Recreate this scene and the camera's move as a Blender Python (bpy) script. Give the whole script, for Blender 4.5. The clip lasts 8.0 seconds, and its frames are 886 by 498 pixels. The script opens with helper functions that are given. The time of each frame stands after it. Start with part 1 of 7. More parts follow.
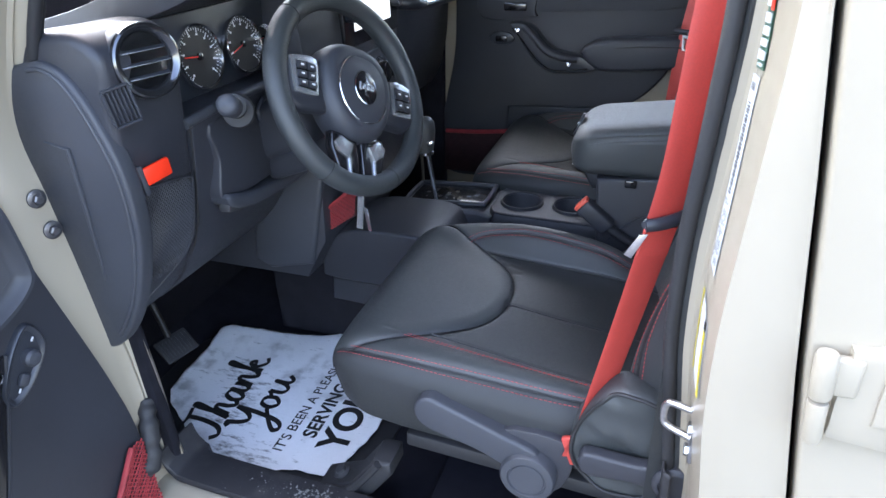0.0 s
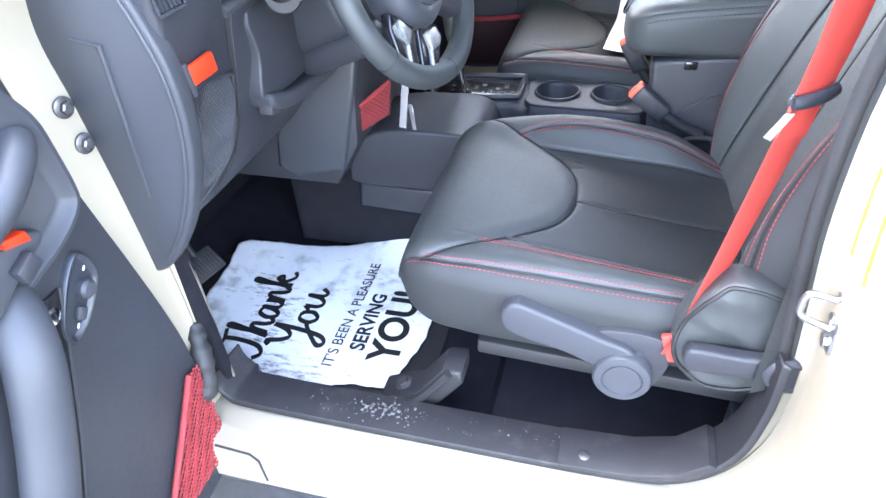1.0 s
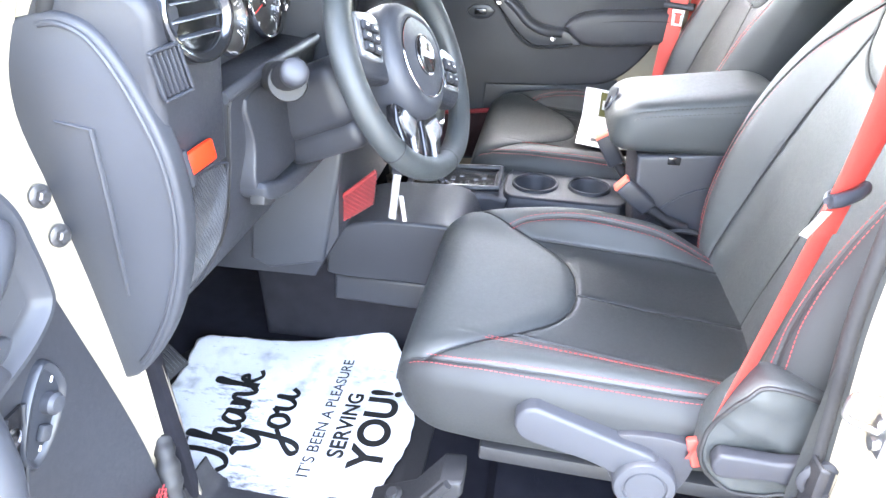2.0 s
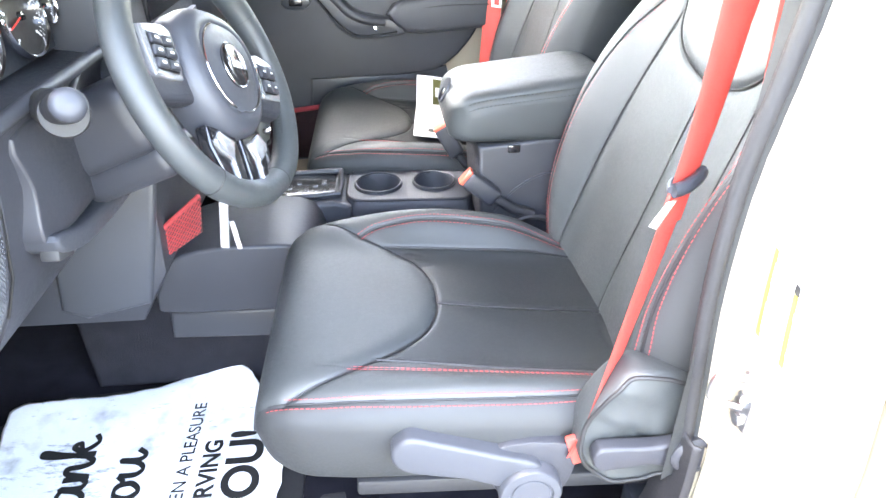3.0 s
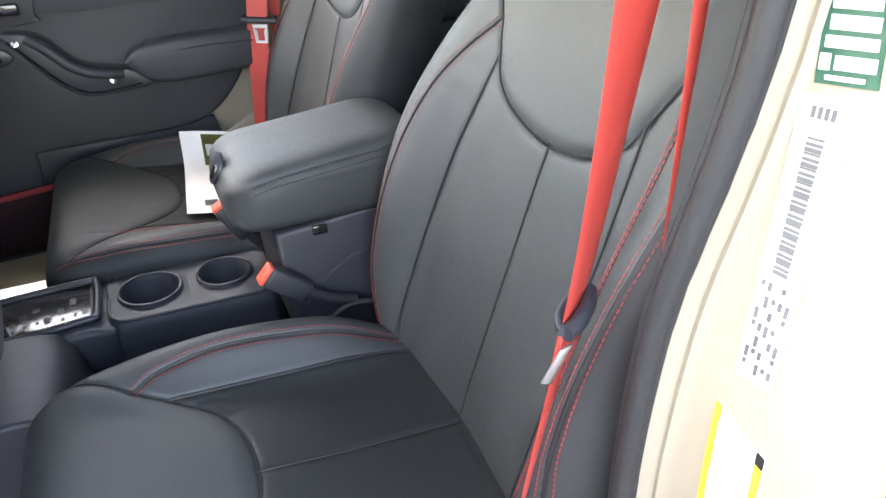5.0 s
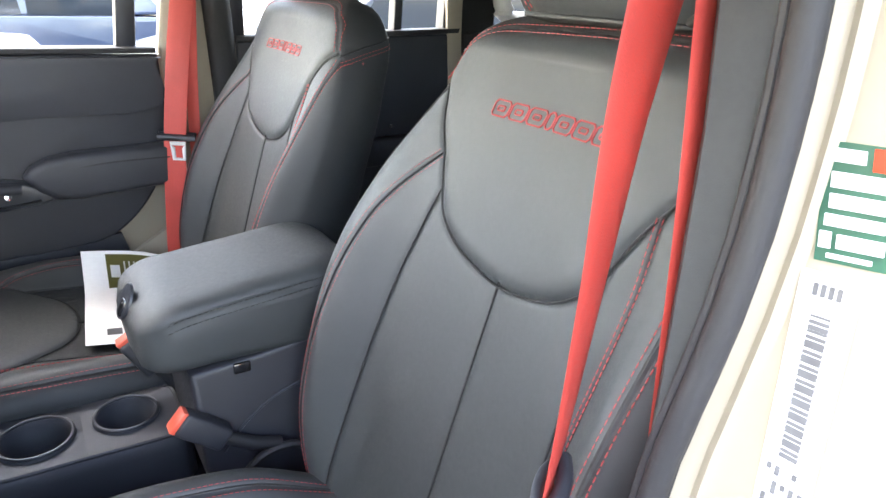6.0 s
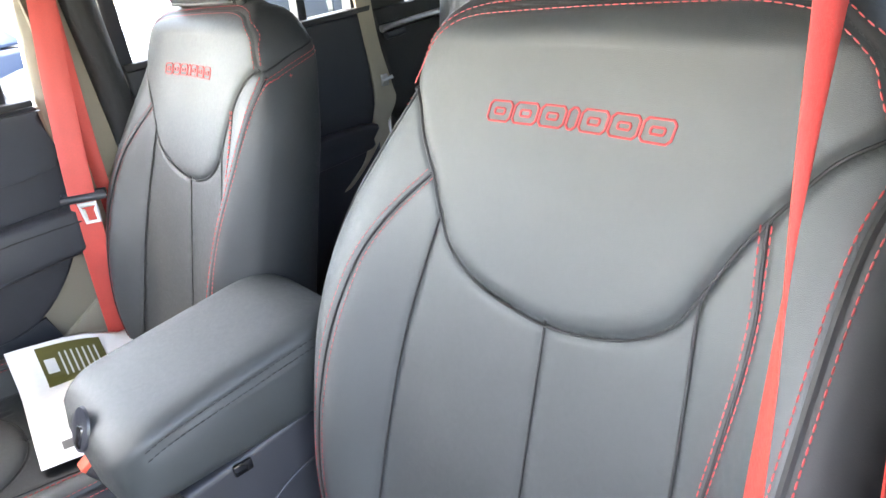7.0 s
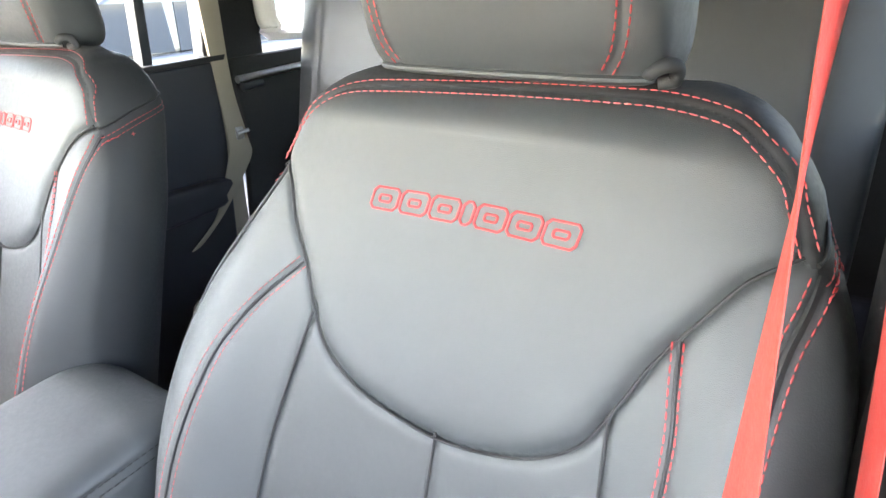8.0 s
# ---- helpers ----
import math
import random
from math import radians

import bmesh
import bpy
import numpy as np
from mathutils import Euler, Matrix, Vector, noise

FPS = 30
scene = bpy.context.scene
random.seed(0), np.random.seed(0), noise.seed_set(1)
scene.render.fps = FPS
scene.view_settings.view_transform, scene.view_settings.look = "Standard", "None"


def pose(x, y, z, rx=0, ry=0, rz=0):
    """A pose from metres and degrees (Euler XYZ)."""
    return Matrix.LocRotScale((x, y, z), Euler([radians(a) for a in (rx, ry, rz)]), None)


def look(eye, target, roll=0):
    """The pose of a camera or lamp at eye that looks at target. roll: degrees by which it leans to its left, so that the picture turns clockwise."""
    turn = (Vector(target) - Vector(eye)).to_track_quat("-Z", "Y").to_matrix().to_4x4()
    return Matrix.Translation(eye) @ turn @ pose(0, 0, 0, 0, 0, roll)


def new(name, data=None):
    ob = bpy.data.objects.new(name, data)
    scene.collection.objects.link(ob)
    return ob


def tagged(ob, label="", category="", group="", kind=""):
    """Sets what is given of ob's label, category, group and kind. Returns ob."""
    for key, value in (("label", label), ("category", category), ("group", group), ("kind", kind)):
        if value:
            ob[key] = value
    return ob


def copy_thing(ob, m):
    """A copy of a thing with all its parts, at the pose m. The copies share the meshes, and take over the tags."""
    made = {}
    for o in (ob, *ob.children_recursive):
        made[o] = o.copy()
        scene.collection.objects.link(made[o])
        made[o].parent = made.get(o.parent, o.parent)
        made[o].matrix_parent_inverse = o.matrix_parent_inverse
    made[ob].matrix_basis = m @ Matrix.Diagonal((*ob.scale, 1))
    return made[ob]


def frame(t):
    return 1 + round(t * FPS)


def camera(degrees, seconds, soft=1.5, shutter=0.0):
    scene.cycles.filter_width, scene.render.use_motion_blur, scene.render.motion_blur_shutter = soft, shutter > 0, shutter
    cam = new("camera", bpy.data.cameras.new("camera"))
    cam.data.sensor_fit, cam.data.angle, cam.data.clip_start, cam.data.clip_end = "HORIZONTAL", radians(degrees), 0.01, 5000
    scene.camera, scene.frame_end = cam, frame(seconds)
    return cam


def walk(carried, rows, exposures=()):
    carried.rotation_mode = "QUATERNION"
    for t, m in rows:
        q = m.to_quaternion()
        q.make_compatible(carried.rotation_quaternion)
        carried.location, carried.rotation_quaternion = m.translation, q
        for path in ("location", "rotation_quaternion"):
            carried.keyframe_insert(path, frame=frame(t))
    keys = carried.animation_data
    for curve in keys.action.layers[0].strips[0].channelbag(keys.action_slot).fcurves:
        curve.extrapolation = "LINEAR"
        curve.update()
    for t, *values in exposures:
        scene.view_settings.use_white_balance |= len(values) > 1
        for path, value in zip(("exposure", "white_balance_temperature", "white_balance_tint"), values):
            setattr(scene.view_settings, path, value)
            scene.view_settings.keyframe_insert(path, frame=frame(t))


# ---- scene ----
cam = camera(69.0, 8.0)
PATH = [
    (0, (-0.112, -1.324, 1.679), (-0.734, 0.319, 0.721), -2.5),
    (0.5, (-0.261, -1.359, 1.673), (-0.693, 0.276, 0.606), -3.4),
    (1, (-0.302, -1.314, 1.643), (-0.768, 0.204, 0.427), -3.6),
    (1.5, (-0.383, -1.29, 1.634), (-0.779, 0.301, 0.489), -3.5),
    (1.7, (-0.404, -1.292, 1.624), (-0.762, 0.389, 0.601), -1.2),
    (2.8, (-0.423, -1.214, 1.640), (-0.399, 0.528, 0.657), -0.2),
    (3, (-0.414, -1.195, 1.632), (-0.256, 0.504, 0.588), 0.1),
    (3.5, (-0.374, -1.142, 1.633), (-0.063, 0.538, 0.594), 1.2),
    (4, (-0.322, -1.066, 1.625), (-0.005, 0.582, 0.537), 1.2),
    (4.2, (-0.328, -1.039, 1.633), (0.027, 0.599, 0.541), -1.0),
    (5.3, (-0.386, -0.907, 1.646), (0.482, 0.617, 0.685), 2.2),
    (5.5, (-0.394, -0.899, 1.65), (0.551, 0.633, 0.778), 3.0),
    (6, (-0.371, -0.86, 1.658), (0.653, 0.687, 0.909), 3.0),
    (6.5, (-0.326, -0.763, 1.678), (0.672, 0.809, 0.949), -2.3),
    (7, (-0.345, -0.695, 1.681), (0.809, 0.695, 0.823), -7.5),
    (7.5, (-0.327, -0.655, 1.695), (1.098, 0.501, 0.9), -5.7),
    (8, (-0.308, -0.629, 1.697), (1.192, 0.452, 0.937), -1.5),
]
walk(cam, [(t, look(eye, target, roll)) for t, eye, target, roll in PATH],
     exposures=[(0.0, 3.85, 7250, 17), (0.5, 4.88, 7350, 17), (1.0, 5.26, 7600, 17), (1.5, 5.70, 8100, 17), (3.0, 6.00, 8650, 16), (4.0, 5.12, 9000, 17), (5.5, 4.50, 8450, 17), (6.5, 4.8, 8250, 17), (7.2, 5.27, 8250, 16), (8.0, 5.45, 8250, 16)])

# ---- daylight: bright overcast sky, soft sun ----
world = bpy.data.worlds.new("sky")
scene.world = world
world.use_nodes = True
wn = world.node_tree
sky = wn.nodes.new("ShaderNodeTexSky")
sky.sky_type, sky.sun_disc = "NISHITA", False
sky.sun_elevation, sky.sun_rotation = radians(58), radians(299)
sky.air_density, sky.dust_density, sky.ozone_density = 1.0, 1.6, 1.2
wn.links.new(sky.outputs[0], wn.nodes["Background"].inputs[0])
wn.nodes["Background"].inputs[1].default_value = 0.15
sun = new("sun", bpy.data.lights.new("sun", "SUN"))
sun.data.energy, sun.data.angle, sun.data.color = 0.65, radians(100), (0.80, 0.92, 1.0)
sun.matrix_world = look((-1.35, 0.75, 3.07), (0.0, 0.0, 0.6))


# ---- materials ----
def mat(name, base, rough=0.5, metal=0.0, var=0.15, scale=30.0, bump=0.0, bscale=400.0, dist=0.0005, coat=0.0, spec=0.5, cells=False, grime=0.0, sheen=0.0):
    """A surface with colour variation at two scales, uneven gloss and fine relief."""
    m = bpy.data.materials.new(name)
    m.use_nodes = True
    nt = m.node_tree
    p = nt.nodes["Principled BSDF"]
    p.inputs["Metallic"].default_value = metal
    p.inputs["Specular IOR Level"].default_value = spec
    p.inputs["Coat Weight"].default_value = coat
    p.inputs["Coat Roughness"].default_value = 0.15
    p.inputs["Sheen Weight"].default_value = sheen
    tc = nt.nodes.new("ShaderNodeTexCoord")

    def noise_node(sc, detail=4.0):
        n = nt.nodes.new("ShaderNodeTexNoise")
        n.inputs["Scale"].default_value, n.inputs["Detail"].default_value = sc, detail
        nt.links.new(tc.outputs["Object"], n.inputs["Vector"])
        return n

    def ramp(src, a, b, lo, hi):
        r = nt.nodes.new("ShaderNodeMapRange")
        r.inputs["From Min"].default_value, r.inputs["From Max"].default_value = a, b
        r.inputs["To Min"].default_value, r.inputs["To Max"].default_value = lo, hi
        nt.links.new(src, r.inputs["Value"])
        return r.outputs["Result"]

    uneven = 0.06 if metal < 0.5 else 0.012
    big, small = noise_node(scale * 0.2), noise_node(scale * 6)
    f1, f2 = ramp(big.outputs["Fac"], 0.3, 0.7, 1 - var, 1 + var), ramp(small.outputs["Fac"], 0.3, 0.7, 1 - var * 0.6, 1 + var * 0.6)
    mul = nt.nodes.new("ShaderNodeMath")
    mul.operation = "MULTIPLY"
    nt.links.new(f1, mul.inputs[0]), nt.links.new(f2, mul.inputs[1])
    mix = nt.nodes.new("ShaderNodeVectorMath")
    mix.operation = "SCALE"
    mix.inputs[0].default_value = base
    nt.links.new(mul.outputs[0], mix.inputs["Scale"])
    colour = mix.outputs[0]
    if grime > 0:
        g = noise_node(scale * 0.7, 8.0)
        gm = nt.nodes.new("ShaderNodeMix")
        gm.data_type = "RGBA"
        gm.inputs["B"].default_value = (0.10, 0.09, 0.08, 1)
        nt.links.new(colour, gm.inputs["A"])
        patch = noise_node(scale * 0.22, 2.0)
        both = nt.nodes.new("ShaderNodeMath")
        both.operation = "MULTIPLY"
        nt.links.new(ramp(g.outputs["Fac"], 0.46, 0.66, 0.0, grime), both.inputs[0])
        nt.links.new(ramp(patch.outputs["Fac"], 0.47, 0.60, 0.0, 1.0), both.inputs[1])
        nt.links.new(both.outputs[0], gm.inputs["Factor"])
        colour = gm.outputs["Result"]
    nt.links.new(colour, p.inputs["Base Color"])
    nt.links.new(ramp(small.outputs["Fac"], 0.3, 0.7, max(rough - uneven, 0.02), min(rough + uneven, 1)), p.inputs["Roughness"])
    if bump > 0:
        if cells:
            src = nt.nodes.new("ShaderNodeTexVoronoi")
            src.feature = "DISTANCE_TO_EDGE"
            src.inputs["Scale"].default_value = bscale
            nt.links.new(tc.outputs["Object"], src.inputs["Vector"])
            h = src.outputs["Distance"]
        else:
            h = noise_node(bscale, 3.0).outputs["Fac"]
        b = nt.nodes.new("ShaderNodeBump")
        b.inputs["Strength"].default_value, b.inputs["Distance"].default_value = bump, dist
        nt.links.new(h, b.inputs["Height"])
        nt.links.new(b.outputs[0], p.inputs["Normal"])
    return m


LEATHER = mat("black leather", (0.0270, 0.0315, 0.0330), 0.55, var=0.12, bump=0.35, bscale=1100, dist=0.0006, cells=True, spec=0.70)
# The shade of the seat sides is put into this duller, darker vinyl.
VINYL_SHADED = mat("black grained vinyl darkened for shade", (0.026, 0.0278, 0.0292), 0.62, var=0.10, scale=40, bump=0.30, bscale=900, dist=0.0003, spec=0.38)
LEATHER_RIB = mat("smooth black leather insert", (0.0165, 0.0190, 0.0205), 0.48, var=0.1, bump=0.3, bscale=900, dist=0.0005, cells=True, spec=0.45)
RED_THREAD = mat("red thread", (0.40, 0.040, 0.042), 0.6, var=0.2, scale=200)
BLACK_THREAD = mat("black thread", (0.012, 0.012, 0.013), 0.6)
WEBBING = mat("red seat belt webbing", (0.47, 0.050, 0.038), 0.55, var=0.1, scale=60, bump=0.4, bscale=700, dist=0.0006, sheen=0.0)
PLASTIC = mat("grained black plastic", (0.025, 0.0265, 0.033), 0.48, var=0.12, bump=0.3, bscale=1300, dist=0.0005, cells=True)
PLASTIC_GREY = mat("dark grey plastic", (0.036, 0.039, 0.047), 0.52, var=0.1, bump=0.25, bscale=1300, dist=0.0004, cells=True)
TRIM_GREY = mat("grey pillar trim", (0.022, 0.0235, 0.024), 0.7, var=0.08, bump=0.3, bscale=1000, dist=0.0004)
GLOSS = mat("gloss black plastic", (0.012, 0.012, 0.014), 0.14, var=0.1, coat=0.5)
SATIN = mat("satin black plastic", (0.024, 0.027, 0.034), 0.36, var=0.1, bump=0.1, bscale=900)
RUBBER = mat("black rubber", (0.018, 0.018, 0.02), 0.62, var=0.15, bump=0.2, bscale=500)
RUBBER_GREY = mat("grey weatherstrip rubber", (0.026, 0.026, 0.028), 0.6, var=0.1, bump=0.2, bscale=400)
CARPET = mat("black carpet", (0.021, 0.021, 0.027), 0.95, var=0.13, scale=120, bump=1.0, bscale=900, dist=0.004, spec=0.05, sheen=0.0)
SCUFF = mat("scuffed black sill plastic", (0.017, 0.017, 0.020), 0.55, var=0.15, bump=0.3, bscale=700, grime=0.16, scale=60)
SCUFF_DUSTY = mat("dusty black rubber", (0.022, 0.022, 0.025), 0.7, var=0.5, bump=0.3, bscale=500, scale=60)
PAINT = mat("sand beige car paint", (0.310, 0.270, 0.207), 0.34, var=0.012, scale=4, coat=0.15)
CHROME = mat("chrome", (0.8, 0.8, 0.82), 0.12, metal=1.0, var=0.05)
STEEL = mat("zinc plated steel", (0.55, 0.55, 0.56), 0.3, metal=1.0, var=0.2, bump=0.1, bscale=300)
BOLT = mat("dull grey bolt", (0.16, 0.16, 0.17), 0.4, metal=0.8, var=0.2)
VENT_RING = mat("dark chrome ring", (0.10, 0.105, 0.115), 0.14, metal=0.9, var=0.03)
SILVER = mat("satin silver plastic", (0.52, 0.53, 0.55), 0.26, metal=0.8, var=0.02)
TONGUE = mat("bright nickel latch plate", (0.72, 0.72, 0.73), 0.35, metal=0.25, var=0.03)
ORANGE = mat("bright orange tag plastic", (0.88, 0.035, 0.010), 0.4, var=0.05)
BUCKLE_RED = mat("red buckle button", (0.72, 0.10, 0.06), 0.4, var=0.05)
PAPER = mat("white paper", (0.80, 0.80, 0.80), 0.7, var=0.04, scale=20, bump=0.2, bscale=60, dist=0.001)
MATPAPER = mat("soiled white paper", (0.82, 0.82, 0.82), 0.75, var=0.03, scale=36, grime=0.55, bump=0.35, bscale=45, dist=0.002)
def smear(m, spots):
    """Muddy streaks rubbed into a surface round given places."""
    nt = m.node_tree
    p = nt.nodes["Principled BSDF"]
    geo = nt.nodes.new("ShaderNodeNewGeometry")
    streak = nt.nodes.new("ShaderNodeTexNoise")
    streak.inputs["Scale"].default_value, streak.inputs["Detail"].default_value, streak.inputs["Roughness"].default_value = 55.0, 9.0, 0.72
    stretch = nt.nodes.new("ShaderNodeMapping")
    stretch.inputs["Rotation"].default_value, stretch.inputs["Scale"].default_value = (0, 0, 0.7), (0.45, 1.4, 1.0)
    nt.links.new(geo.outputs["Position"], stretch.inputs["Vector"])
    nt.links.new(stretch.outputs[0], streak.inputs["Vector"])
    total = None
    for x, y, r in spots:
        d = nt.nodes.new("ShaderNodeVectorMath")
        d.operation = "DISTANCE"
        d.inputs[1].default_value = (x, y, 0.675)
        nt.links.new(geo.outputs["Position"], d.inputs[0])
        fall = nt.nodes.new("ShaderNodeMapRange")
        fall.inputs["From Min"].default_value, fall.inputs["From Max"].default_value = 0.0, r
        fall.inputs["To Min"].default_value, fall.inputs["To Max"].default_value = 0.17, 0.0
        nt.links.new(d.outputs["Value"], fall.inputs["Value"])
        if total is None:
            total = fall.outputs["Result"]
        else:
            big = nt.nodes.new("ShaderNodeMath")
            big.operation = "MAXIMUM"
            nt.links.new(total, big.inputs[0]), nt.links.new(fall.outputs["Result"], big.inputs[1])
            total = big.outputs[0]
    add = nt.nodes.new("ShaderNodeMath")
    nt.links.new(total, add.inputs[0]), nt.links.new(streak.outputs["Fac"], add.inputs[1])
    edge = nt.nodes.new("ShaderNodeMapRange")
    edge.inputs["From Min"].default_value, edge.inputs["From Max"].default_value = 0.60, 0.76
    edge.inputs["To Max"].default_value = 0.88
    nt.links.new(add.outputs[0], edge.inputs["Value"])
    mix = nt.nodes.new("ShaderNodeMix")
    mix.data_type = "RGBA"
    mix.inputs["B"].default_value = (0.055, 0.047, 0.038, 1)
    nt.links.new(p.inputs["Base Color"].links[0].from_socket, mix.inputs["A"])
    nt.links.new(edge.outputs["Result"], mix.inputs["Factor"])
    nt.links.new(mix.outputs["Result"], p.inputs["Base Color"])


smear(MATPAPER, [(-0.985, -0.385, 0.10), (-0.965, -0.455, 0.08), (-0.905, -0.565, 0.10), (-1.05, -0.325, 0.07), (-0.845, -0.572, 0.07)])
INK = mat("black printing ink", (0.012, 0.012, 0.012), 0.6)
LABEL_WHITE = mat("matt white label film", (0.56, 0.57, 0.58), 0.6, var=0.04)
LABEL_GREEN = mat("dark green label", (0.015, 0.09, 0.055), 0.4)
LABEL_OLIVE = mat("olive printed field", (0.09, 0.085, 0.02), 0.5)
LABEL_GREY = mat("faint grey print", (0.11, 0.11, 0.115), 0.6)
LABEL_YELLOW = mat("yellow label", (0.75, 0.62, 0.05), 0.5)
NET_RED = mat("red pocket net", (0.26, 0.022, 0.026), 0.7, var=0.15, scale=120)
NET_DARK = mat("dark red net backing", (0.035, 0.010, 0.011), 0.8, var=0.3, scale=120, bump=0.6, bscale=300, dist=0.002)
DIAL = mat("black dial face", (0.010, 0.010, 0.011), 0.35)
DIAL_WHITE = mat("white dial print", (0.75, 0.75, 0.75), 0.5)
NEEDLE = mat("red needle", (0.8, 0.03, 0.02), 0.4)
HEADLINER = mat("black hardtop lining", (0.012, 0.012, 0.013), 0.8, var=0.2, bump=0.4, bscale=300, dist=0.001)
ASPHALT = mat("wet asphalt", (0.06, 0.06, 0.063), 0.7, var=0.3, scale=5, bump=0.5, bscale=80, dist=0.004)
CAR_WHITE = mat("white car paint", (0.78, 0.79, 0.80), 0.2, var=0.02, coat=0.6)
CAR_BLACK = mat("black car paint", (0.008, 0.008, 0.010), 0.2, var=0.05, coat=0.3)
CAR_BLUE = mat("dark blue car paint", (0.035, 0.050, 0.080), 0.2, var=0.05, coat=0.6)
CAR_SILVER = mat("silver car paint", (0.22, 0.23, 0.24), 0.25, metal=0.4, var=0.03, coat=0.6)
CAR_GLASS = mat("dark car glass", (0.02, 0.025, 0.03), 0.05, var=0.05)
LAMP_RED = mat("red tail lamp lens", (0.5, 0.02, 0.02), 0.15)

GLASS = bpy.data.materials.new("window glass")
GLASS.use_nodes = True
gp = GLASS.node_tree.nodes["Principled BSDF"]
gp.inputs["Transmission Weight"].default_value, gp.inputs["Roughness"].default_value, gp.inputs["IOR"].default_value = 1.0, 0.0, 1.02
gp.inputs["Base Color"].default_value = (0.93, 0.96, 0.95, 1)

TINTED = GLASS.copy()
TINTED.name = "tinted window glass"
TINTED.node_tree.nodes["Principled BSDF"].inputs["Base Color"].default_value = (0.22, 0.24, 0.24, 1)

TINTED_LIGHT = GLASS.copy()
TINTED_LIGHT.name = "light tinted window glass"
TINTED_LIGHT.node_tree.nodes["Principled BSDF"].inputs["Base Color"].default_value = (0.78, 0.82, 0.80, 1)

SCREEN = bpy.data.materials.new("lit display")
SCREEN.use_nodes = True
sp = SCREEN.node_tree.nodes["Principled BSDF"]
sp.inputs["Base Color"].default_value = (0.5, 0.6, 0.7, 1)
sp.inputs["Emission Color"].default_value, sp.inputs["Emission Strength"].default_value = (0.75, 0.88, 1.0, 1), 0.12


# ---- builders ----
def thing(name, at, label, category, group="", kind=""):
    e = new(name)
    e.location = at
    return tagged(e, label, category, group, kind)


def link(name, me, material, parent, label="", smooth=40):
    me.materials.clear()
    me.materials.append(material)
    if smooth:
        me.polygons.foreach_set("use_smooth", [True] * len(me.polygons))
        me.set_sharp_from_angle(angle=radians(smooth))
    ob = new(name, me)
    if parent:
        ob.parent = parent
        if parent.type == "EMPTY":
            ob.matrix_parent_inverse = Matrix.Translation(-Vector(parent.location))
    return tagged(ob, label)


def mk(name, verts, faces, material, parent=None, label="", smooth=40):
    me = bpy.data.meshes.new(name)
    me.from_pydata([tuple(v) for v in verts], [], [tuple(f) for f in faces])
    me.update()
    return link(name, me, material, parent, label, smooth)


def part(name, bm, material, parent=None, label="", smooth=40):
    me = bpy.data.meshes.new(name)
    bmesh.ops.recalc_face_normals(bm, faces=bm.faces[:])
    bm.to_mesh(me)
    bm.free()
    return link(name, me, material, parent, label, smooth)


def box(size, at, bevel=0.004, seg=2, rot=(0, 0, 0), bm=None):
    """A box with rounded edges, added to bm."""
    bm = bm or bmesh.new()
    b = bmesh.new()
    bmesh.ops.create_cube(b, size=1.0)
    bmesh.ops.scale(b, vec=size, verts=b.verts)
    if bevel:
        bmesh.ops.bevel(b, geom=b.edges[:], offset=min(bevel, min(size) * 0.45), segments=seg, affect="EDGES", profile=0.5)
    bmesh.ops.transform(b, matrix=pose(*at, *rot), verts=b.verts)
    return join(bm, b)


def join(bm, b):
    base = [bm.verts.new(v.co) for v in b.verts]
    b.verts.index_update()
    for f in b.faces:
        bm.faces.new([base[v.index] for v in f.verts])
    b.free()
    return bm


def prism(outline, a, b, axis="y", bevel=0.004, seg=2, bm=None, m=None):
    """An outline extruded from a to b along an axis, its edges rounded. Outline pairs are (x, z) for y, (x, y) for z, (y, z) for x."""
    bm = bm or bmesh.new()
    t = bmesh.new()
    put = {"y": lambda p, h: (p[0], h, p[1]), "z": lambda p, h: (p[0], p[1], h), "x": lambda p, h: (h, p[0], p[1])}[axis]
    lo, hi = [t.verts.new(put(p, a)) for p in outline], [t.verts.new(put(p, b)) for p in outline]
    n = len(outline)
    t.faces.new(lo), t.faces.new(hi[::-1])
    for i in range(n):
        t.faces.new((lo[i], hi[i], hi[(i + 1) % n], lo[(i + 1) % n]))
    bmesh.ops.recalc_face_normals(t, faces=t.faces[:])
    if bevel:
        rim = [e for e in t.edges if len({round(along(v, axis), 6) for v in e.verts}) == 1]
        bmesh.ops.bevel(t, geom=rim, offset=bevel, segments=seg, affect="EDGES", profile=0.5, clamp_overlap=True)
    if m is not None:
        bmesh.ops.transform(t, matrix=m, verts=t.verts)
    return join(bm, t)


def along(v, axis):
    return v.co["xyz".index(axis)]


def smooth_line(points, n=8, closed=False):
    """A soft curve through points (Catmull-Rom)."""
    P = np.array(points, float)
    out, N = [], len(P)
    for i in range(N if closed else N - 1):
        p0 = P[i - 1] if (closed or i > 0) else P[i]
        p1, p2 = P[i], P[(i + 1) % N]
        p3 = P[(i + 2) % N] if (closed or i + 2 < N) else p2
        for k in range(n):
            t = k / n
            out.append(0.5 * (2 * p1 + (p2 - p0) * t + (2 * p0 - 5 * p1 + 4 * p2 - p3) * t * t + (3 * p1 - p0 - 3 * p2 + p3) * t**3))
    if not closed:
        out.append(P[-1])
    return np.array(out)


